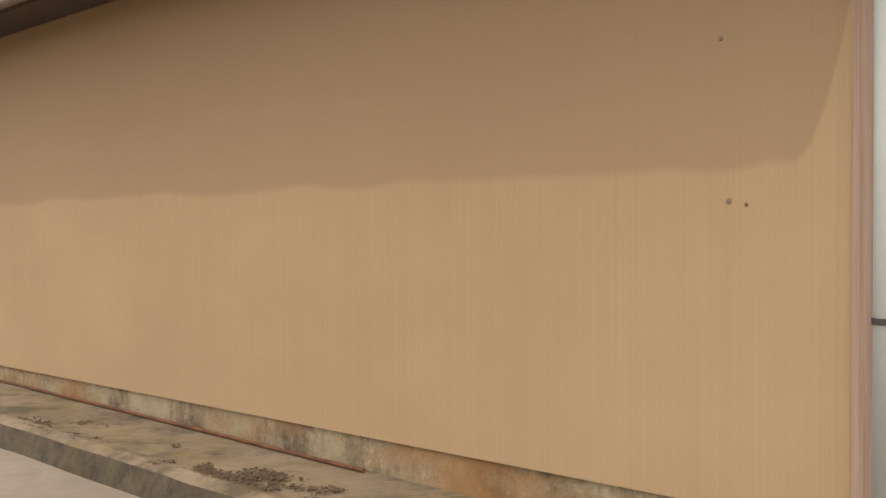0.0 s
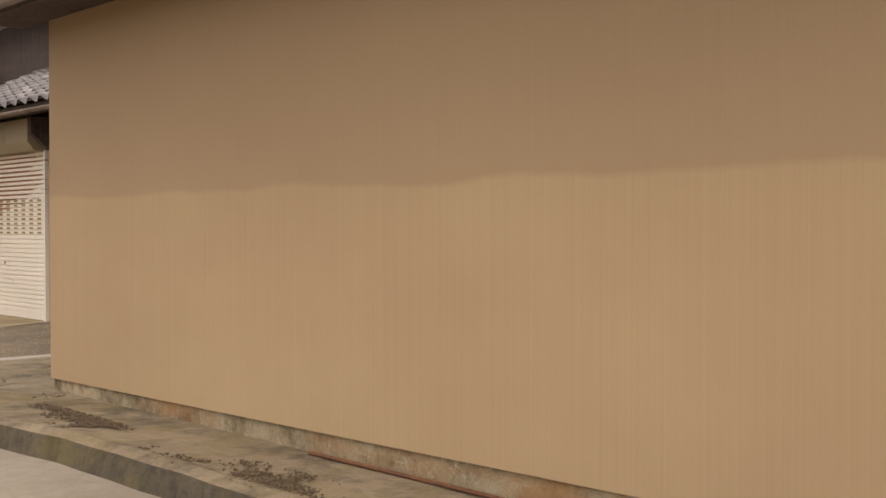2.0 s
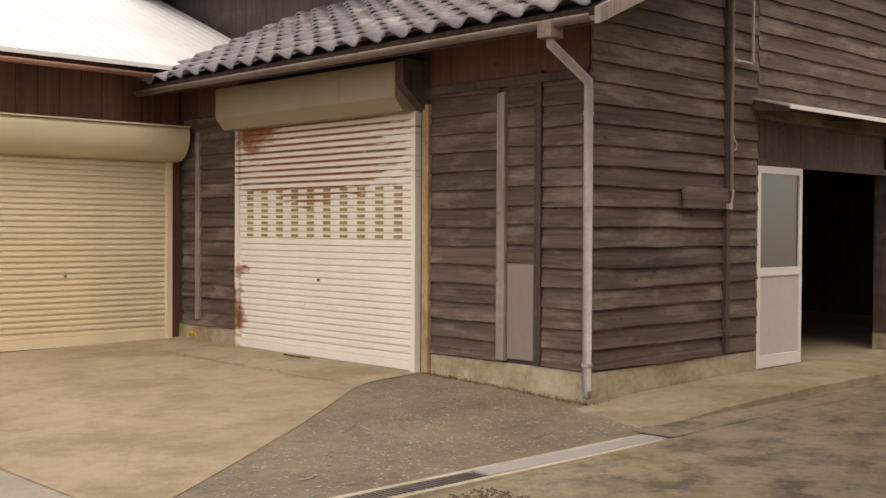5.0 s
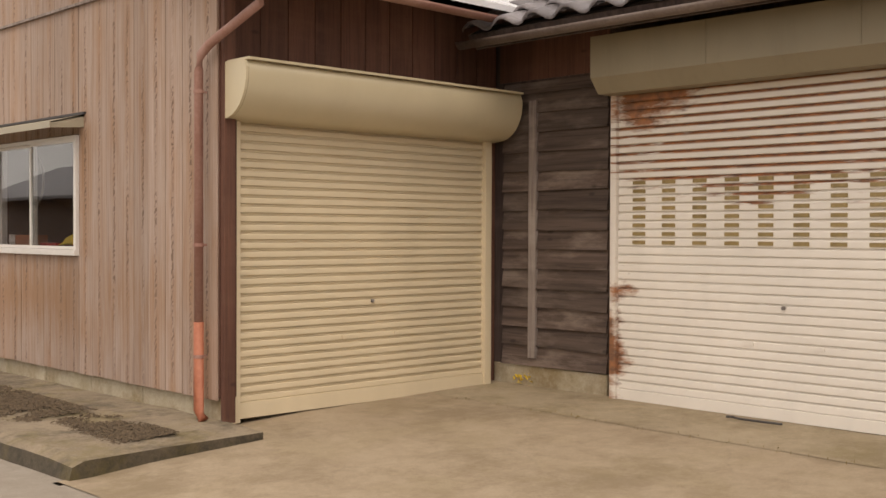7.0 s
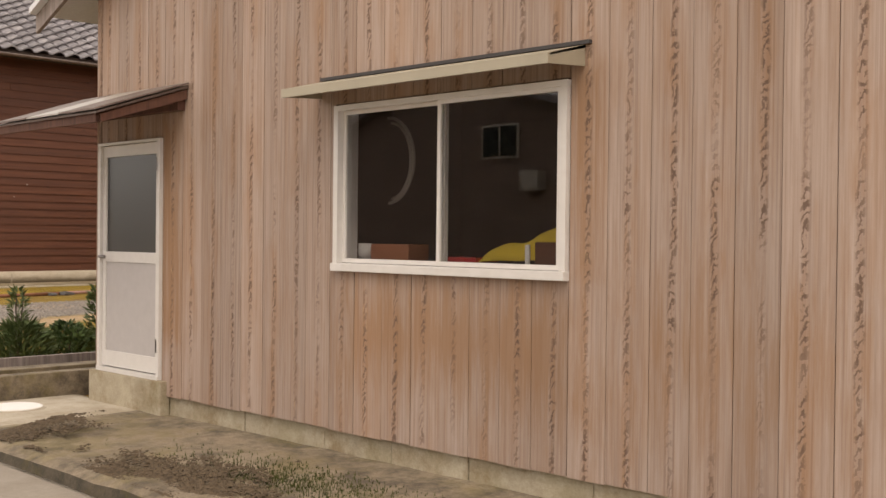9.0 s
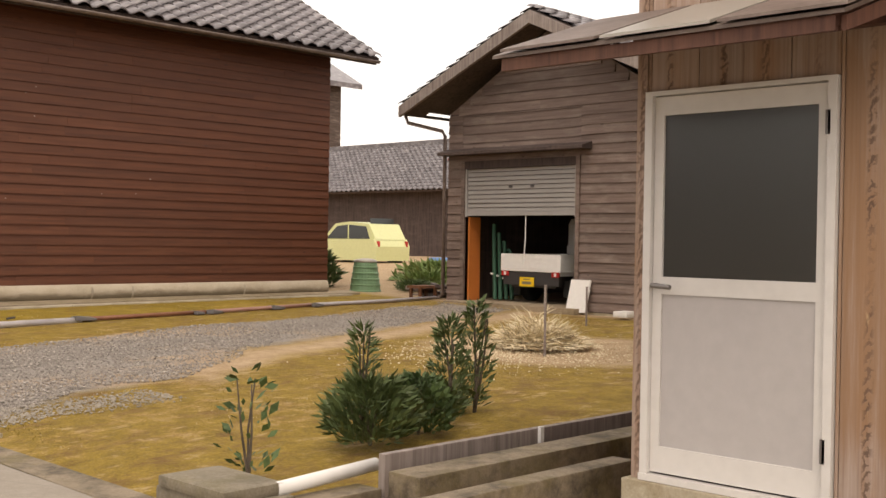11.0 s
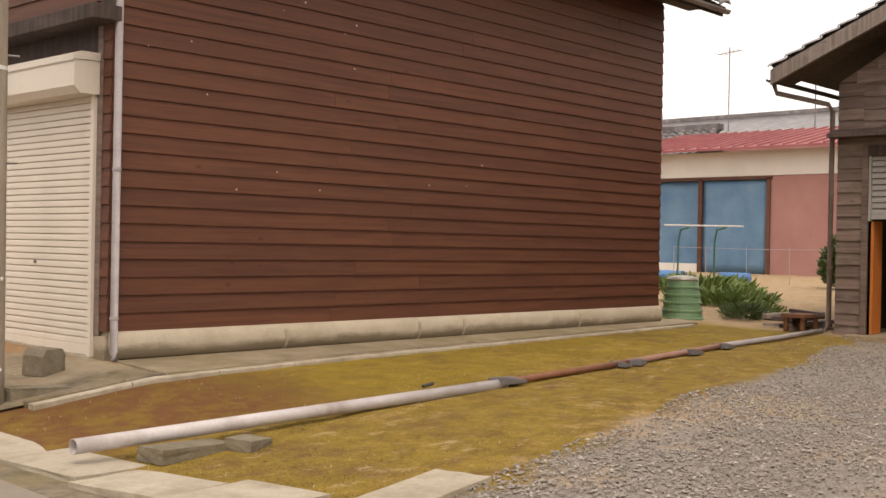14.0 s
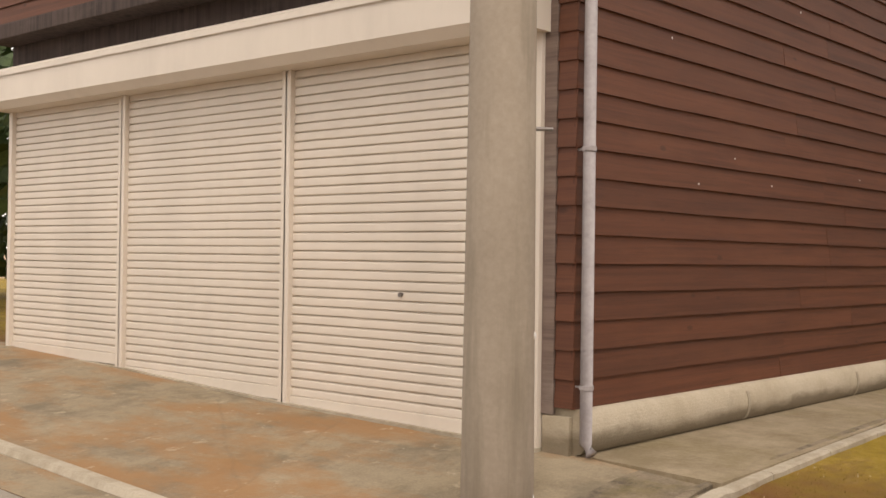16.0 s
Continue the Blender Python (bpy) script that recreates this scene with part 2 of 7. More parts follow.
def shutter_paint(name, c, rust_level=0.0, rust_low=0.0, rough=0.45, dirt=0.25):
    """Painted steel slats; rust runs down from above rust_low when rust_level is over nought."""
    m, nt, b = start(name, rough, 0.0)
    big = noise_of(nt, where(nt, (1, 1, 0.5)), 1.3, 5, 0.6)
    col = ramp(nt, big, [(0.3, tuple(v * 0.88 for v in c)), (0.7, c)])
    d = ramp(nt, noise_of(nt, where(nt, (3, 3, 0.5)), 1.0, 6, 0.7), [(0.5, (0, 0, 0)), (0.75, (1, 1, 1))])
    col = mixc(nt, calc(nt, "MULTIPLY", d, dirt), col, tuple(v * 0.55 for v in c))
    if rust_level:
        z = axis(nt, 2)
        y = axis(nt, 1)
        cell = calc(nt, "FRACT", calc(nt, "DIVIDE", calc(nt, "SUBTRACT", z, 0.14), 2.33 / 35))
        seam = ramp(nt, calc(nt, "ABSOLUTE", calc(nt, "SUBTRACT", cell, 0.90)), [(0.16, (1, 1, 1)), (0.36, (0, 0, 0))])
        run = noise_of(nt, where(nt, (1, 2.2, 22)), 1.0, 5, 0.7)
        mid = calc(nt, "SUBTRACT", 0.16, calc(nt, "MULTIPLY", calc(nt, "ABSOLUTE", calc(nt, "SUBTRACT", y, 21.9)), 0.17))
        up = calc(nt, "MINIMUM", calc(nt, "MULTIPLY", calc(nt, "SUBTRACT", z, rust_low), 0.9), 0.06)
        streak = ramp(nt, calc(nt, "ADD", calc(nt, "ADD", run, mid), up), [(0.43, (0, 0, 0)), (0.53, (1, 1, 1))])
        streak = calc(nt, "MULTIPLY", calc(nt, "MULTIPLY", streak, seam), calc(nt, "LESS_THAN", calc(nt, "SUBTRACT", rust_low, z), 0.25))
        n = noise_of(nt, where(nt, (2, 1.6, 5)), 1.0, 6, 0.7)
        side = calc(nt, "MINIMUM", calc(nt, "MULTIPLY", calc(nt, "SUBTRACT", y, 23.03), 1.3), calc(nt, "MULTIPLY", calc(nt, "SUBTRACT", 1.15, z), 0.6))
        dy, dz = calc(nt, "MULTIPLY", calc(nt, "SUBTRACT", y, 22.85), 0.55), calc(nt, "SUBTRACT", z, 2.42)
        spot = calc(nt, "SUBTRACT", 0.36, calc(nt, "SQRT", calc(nt, "ADD", calc(nt, "MULTIPLY", dy, dy), calc(nt, "MULTIPLY", dz, dz))))
        wash = ramp(nt, calc(nt, "ADD", n, calc(nt, "MAXIMUM", side, spot)), [(0.60, (0, 0, 0)), (0.74, (0.95, 0.95, 0.95))])
        f = calc(nt, "MAXIMUM", streak, wash)
        rust = ramp(nt, noise_of(nt, where(nt, (6, 6, 9)), 2.0, 5), [(0.35, (0.12, 0.045, 0.018)), (0.65, (0.33, 0.115, 0.032))])
        col = mixc(nt, calc(nt, "MULTIPLY", f, rust_level), col, rust)
    nt.links.new(col, b.inputs["Base Color"])
    return m


def stone_material():
    m, nt, b = start("grey_gravel", 0.9)
    g = nt.nodes.new("ShaderNodeNewGeometry")
    col = ramp(nt, g.outputs["Random Per Island"], [(0.0, (0.180, 0.157, 0.137)), (0.5, (0.260, 0.228, 0.199)), (0.9, (0.32, 0.283, 0.247)), (1.0, (0.46, 0.41, 0.36))])
    nt.links.new(col, b.inputs["Base Color"])
    return m


def gable_material():
    return board_wood("dark_weathered_boards", (0.042, 0.027, 0.021), (0.112, 0.078, 0.063), (0.27, 0.21, 0.175), 0.85, 0.55, 0.45)


def yard_material():
    """Soil with moss and straw, a gravel drive across it and a pale worn track beside the drive."""
    m, nt, b = start("yard_soil", 0.95)
    x, y = axis(nt, 0), axis(nt, 1)
    n1 = noise_of(nt, where(nt), 0.55, 6, 0.65)
    n2 = noise_of(nt, where(nt), 5.0, 7, 0.75)
    n3 = noise_of(nt, where(nt), 60.0, 3, 0.7)
    wob = calc(nt, "MULTIPLY", calc(nt, "SUBTRACT", noise_of(nt, where(nt), 0.9, 6, 0.65), 0.5), 1.1)
    straw = ramp(nt, calc(nt, "MULTIPLY_ADD", n2, 0.5, calc(nt, "MULTIPLY", n3, 0.5)), [(0.36, (0.13, 0.062, 0.022)), (0.5, (0.30, 0.175, 0.06)), (0.64, (0.50, 0.35, 0.17))])
    moss = ramp(nt, calc(nt, "MULTIPLY_ADD", n2, 0.5, calc(nt, "MULTIPLY", n3, 0.5)), [(0.36, (0.11, 0.063, 0.006)), (0.5, (0.235, 0.152, 0.013)), (0.64, (0.37, 0.25, 0.045))])
    col = mixc(nt, ramp(nt, calc(nt, "MULTIPLY_ADD", n2, 0.5, calc(nt, "MULTIPLY", n1, 0.6)), [(0.60, (0, 0, 0)), (0.72, (1, 1, 1))]), moss, straw)
    grit = ramp(nt, n2, [(0.60, (0, 0, 0)), (0.72, (1, 1, 1))])
    col = mixc(nt, calc(nt, "MULTIPLY", grit, 0.5), col, (0.10, 0.062, 0.03))
    low = calc(nt, "ADD", calc(nt, "SUBTRACT", y, calc(nt, "MULTIPLY_ADD", x, 0.31, 35.5)), wob)
    litter = ramp(nt, noise_of(nt, where(nt, (1, 1.6, 1), 0, (7, 3, 0)), 2.2, 8, 0.75), [(0.50, (0, 0, 0)), (0.62, (1, 1, 1))])
    blond = ramp(nt, noise_of(nt, where(nt, (1, 1.8, 1), 0, (2, 5, 0)), 3.0, 8, 0.75), [(0.56, (0, 0, 0)), (0.66, (1, 1, 1))])
    bed = ramp(nt, calc(nt, "ADD", calc(nt, "SUBTRACT", y, calc(nt, "MULTIPLY_ADD", x, 0.06, 42.1)), calc(nt, "MULTIPLY", wob, 0.5)), [(0.0, (0, 0, 0)), (0.5, (1, 1, 1))])
    felt = ramp(nt, calc(nt, "MULTIPLY_ADD", n1, 0.55, calc(nt, "MULTIPLY", n2, 0.45)), [(0.38, (0.17, 0.105, 0.006)), (0.52, (0.28, 0.19, 0.010)), (0.66, (0.40, 0.265, 0.05))])
    col = mixc(nt, calc(nt, "MULTIPLY", bed, 0.85), col, felt)
    col = mixc(nt, calc(nt, "MULTIPLY", litter, calc(nt, "MULTIPLY_ADD", bed, -0.2, 0.7)), col, (0.15, 0.075, 0.022))
    col = mixc(nt, calc(nt, "MULTIPLY", blond, calc(nt, "MULTIPLY_ADD", bed, -0.4, 0.6)), col, (0.50, 0.36, 0.20))
    ruddy = ramp(nt, calc(nt, "ADD", calc(nt, "SUBTRACT", 6.0, x), wob), [(0.0, (0, 0, 0)), (0.9, (1, 1, 1))])
    col = mixc(nt, calc(nt, "MULTIPLY", calc(nt, "MULTIPLY", bed, ruddy), ramp(nt, n2, [(0.36, (0.2, 0.2, 0.2)), (0.54, (0.95, 0.95, 0.95))])), col, (0.15, 0.056, 0.014))
    high = calc(nt, "ADD", calc(nt, "SUBTRACT", calc(nt, "MULTIPLY_ADD", x, 0.209, 39.4), y), wob)
    bare = ramp(nt, calc(nt, "MULTIPLY_ADD", n2, 0.5, calc(nt, "MULTIPLY", n3, 0.5)), [(0.36, (0.30, 0.195, 0.105)), (0.62, (0.53, 0.39, 0.25))])
    dx, dy = calc(nt, "SUBTRACT", x, 10.2), calc(nt, "SUBTRACT", y, 36.5)
    ring = calc(nt, "SQRT", calc(nt, "ADD", calc(nt, "MULTIPLY", dx, dx), calc(nt, "MULTIPLY", dy, dy)))
    heap = calc(nt, "SUBTRACT", 1.9, calc(nt, "ADD", ring, wob))
    shy = calc(nt, "MINIMUM", calc(nt, "MAXIMUM", calc(nt, "MULTIPLY", calc(nt, "SUBTRACT", x, 5.4), 0.5), 0.0), 0.85)
    track = calc(nt, "SUBTRACT", 0.60, calc(nt, "ABSOLUTE", calc(nt, "SUBTRACT", low, calc(nt, "MULTIPLY", shy, 0.6))))
    far = calc(nt, "SUBTRACT", x, 14.2)
    track = calc(nt, "MINIMUM", track, calc(nt, "SUBTRACT", x, 5.2))
    f = ramp(nt, calc(nt, "MAXIMUM", calc(nt, "MAXIMUM", heap, track), far), [(0.0, (0, 0, 0)), (0.5, (0.9, 0.9, 0.9))])
    col = mixc(nt, f, col, bare)
    fine = ramp(nt, n3, [(0.3, (0.15, 0.13, 0.112)), (0.7, (0.38, 0.335, 0.29))])
    fine = mixc(nt, calc(nt, "MULTIPLY", ramp(nt, n1, [(0.48, (0, 0, 0)), (0.60, (1, 1, 1))]), 0.7), fine, bare)
    g = calc(nt, "MINIMUM", calc(nt, "MINIMUM", calc(nt, "SUBTRACT", low, shy), high), calc(nt, "MULTIPLY", calc(nt, "SUBTRACT", 14.3, x), 0.8))
    g = calc(nt, "MINIMUM", g, calc(nt, "SUBTRACT", x, 2.9))
    col = mixc(nt, ramp(nt, g, [(0.0, (0, 0, 0)), (0.25, (1, 1, 1))]), col, fine)
    nt.links.new(col, b.inputs["Base Color"])
    bump(nt, b, calc(nt, "ADD", n2, n3), 0.8, 0.02)
    return m


def concrete(name, c1, c2, stain, s_scale=0.7, moss=0.0, heavy=0.6, rust=0.0, mud_shade_z=0.0):
    """Concrete or asphalt: blotches, fine grain, dirt stains, cracks, and moss, rust wash or a low band of mud and
    painted shade where given.
    """
    m, nt, b = start(name, 0.9)
    n1 = noise_of(nt, where(nt), 1.1, 8, 0.7)
    n2 = noise_of(nt, where(nt), 70.0, 3, 0.7)
    n4 = noise_of(nt, where(nt), 9.0, 5, 0.7)
    mixed = calc(nt, "MULTIPLY_ADD", n2, 0.3, calc(nt, "MULTIPLY_ADD", n4, 0.3, calc(nt, "MULTIPLY", n1, 0.4)))
    col = ramp(nt, mixed, [(0.38, c1), (0.62, c2)])
    s = ramp(nt, noise_of(nt, where(nt, (1, 1, 1), 0, (3, 9, 1)), s_scale, 9, 0.75), [(0.47, (0, 0, 0)), (0.62, (1, 1, 1))])
    col = mixc(nt, calc(nt, "MULTIPLY", s, heavy), col, stain)
    if rust:
        g = ramp(nt, noise_of(nt, where(nt, (1.0, 0.45, 1), 0, (5, 1, 6)), 1.3, 7, 0.7), [(0.48, (0, 0, 0)), (0.62, (1, 1, 1))])
        col = mixc(nt, calc(nt, "MULTIPLY", g, rust), col, (0.30, 0.155, 0.06))
        w = ramp(nt, noise_of(nt, where(nt, (1, 1, 1), 0, (2, 8, 6)), 6.0, 6, 0.75), [(0.60, (0, 0, 0)), (0.68, (1, 1, 1))])
        col = mixc(nt, calc(nt, "MULTIPLY", w, 0.55), col, (0.50, 0.42, 0.31))
    # ragged dark band below this height: mud, plus the underside's shade painted in
    if mud_shade_z:
        g = calc(nt, "ADD", calc(nt, "SUBTRACT", mud_shade_z, axis(nt, 2)), calc(nt, "MULTIPLY", calc(nt, "SUBTRACT", noise_of(nt, where(nt, (1.6, 1, 5), 0, (4, 0, 2)), 1.0, 6, 0.7), 0.5), 0.22))
        col = mixc(nt, calc(nt, "MULTIPLY", ramp(nt, calc(nt, "MULTIPLY_ADD", g, 8.0, 0.5), [(0.3, (0, 0, 0)), (0.9, (1, 1, 1))]), 0.72), col, (0.13, 0.098, 0.058))
    if moss:
        g = ramp(nt, noise_of(nt, where(nt, (1, 1, 1), 0, (1, 2, 6)), 1.6, 7, 0.75), [(0.50, (0, 0, 0)), (0.60, (1, 1, 1))])
        col = mixc(nt, calc(nt, "MULTIPLY", g, moss), col, (0.15, 0.115, 0.02))
    vor = nt.nodes.new("ShaderNodeTexVoronoi")
    vor.feature = "DISTANCE_TO_EDGE"
    vor.inputs["Scale"].default_value = 0.55
    warp = nt.nodes.new("ShaderNodeVectorMath")
    warp.operation = "ADD"
    nt.links.new(where(nt), warp.inputs[0])
    nt.links.new(n1, warp.inputs[1])
    nt.links.new(warp.outputs[0], vor.inputs["Vector"])
    crack = ramp(nt, vor.outputs["Distance"], [(0.002, (1, 1, 1)), (0.007, (0, 0, 0))])
    col = mixc(nt, calc(nt, "MULTIPLY", crack, 0.14), col, tuple(v * 0.45 for v in c1))
    nt.links.new(col, b.inputs["Base Color"])
    bump(nt, b, calc(nt, "ADD", calc(nt, "ADD", n1, n2), n4), 0.5, 0.006)
    return m


def glass_material(name, rough=0.0, tint=(1, 1, 1), clear=0.85, gloss=0.10):
    m, nt, b = start(name, rough)
    nt.nodes.remove(b)
    out = nt.nodes["Material Output"]
    t, g, fr, mx = (nt.nodes.new("ShaderNodeBsdfTransparent"), nt.nodes.new("ShaderNodeBsdfGlossy"), nt.nodes.new("ShaderNodeLayerWeight"),
                    nt.nodes.new("ShaderNodeMixShader"))
    t.inputs[0].default_value = (*(clear * v for v in tint), 1)
    g.inputs["Roughness"].default_value = rough
    fr.inputs[0].default_value = 0.5
    nt.links.new(calc(nt, "MULTIPLY_ADD", calc(nt, "POWER", fr.outputs[1], 4.0), 0.85 - gloss, gloss), mx.inputs[0])
    nt.links.new(t.outputs[0], mx.inputs[1])
    nt.links.new(g.outputs[0], mx.inputs[2])
    nt.links.new(mx.outputs[0], out.inputs[0])
    return m


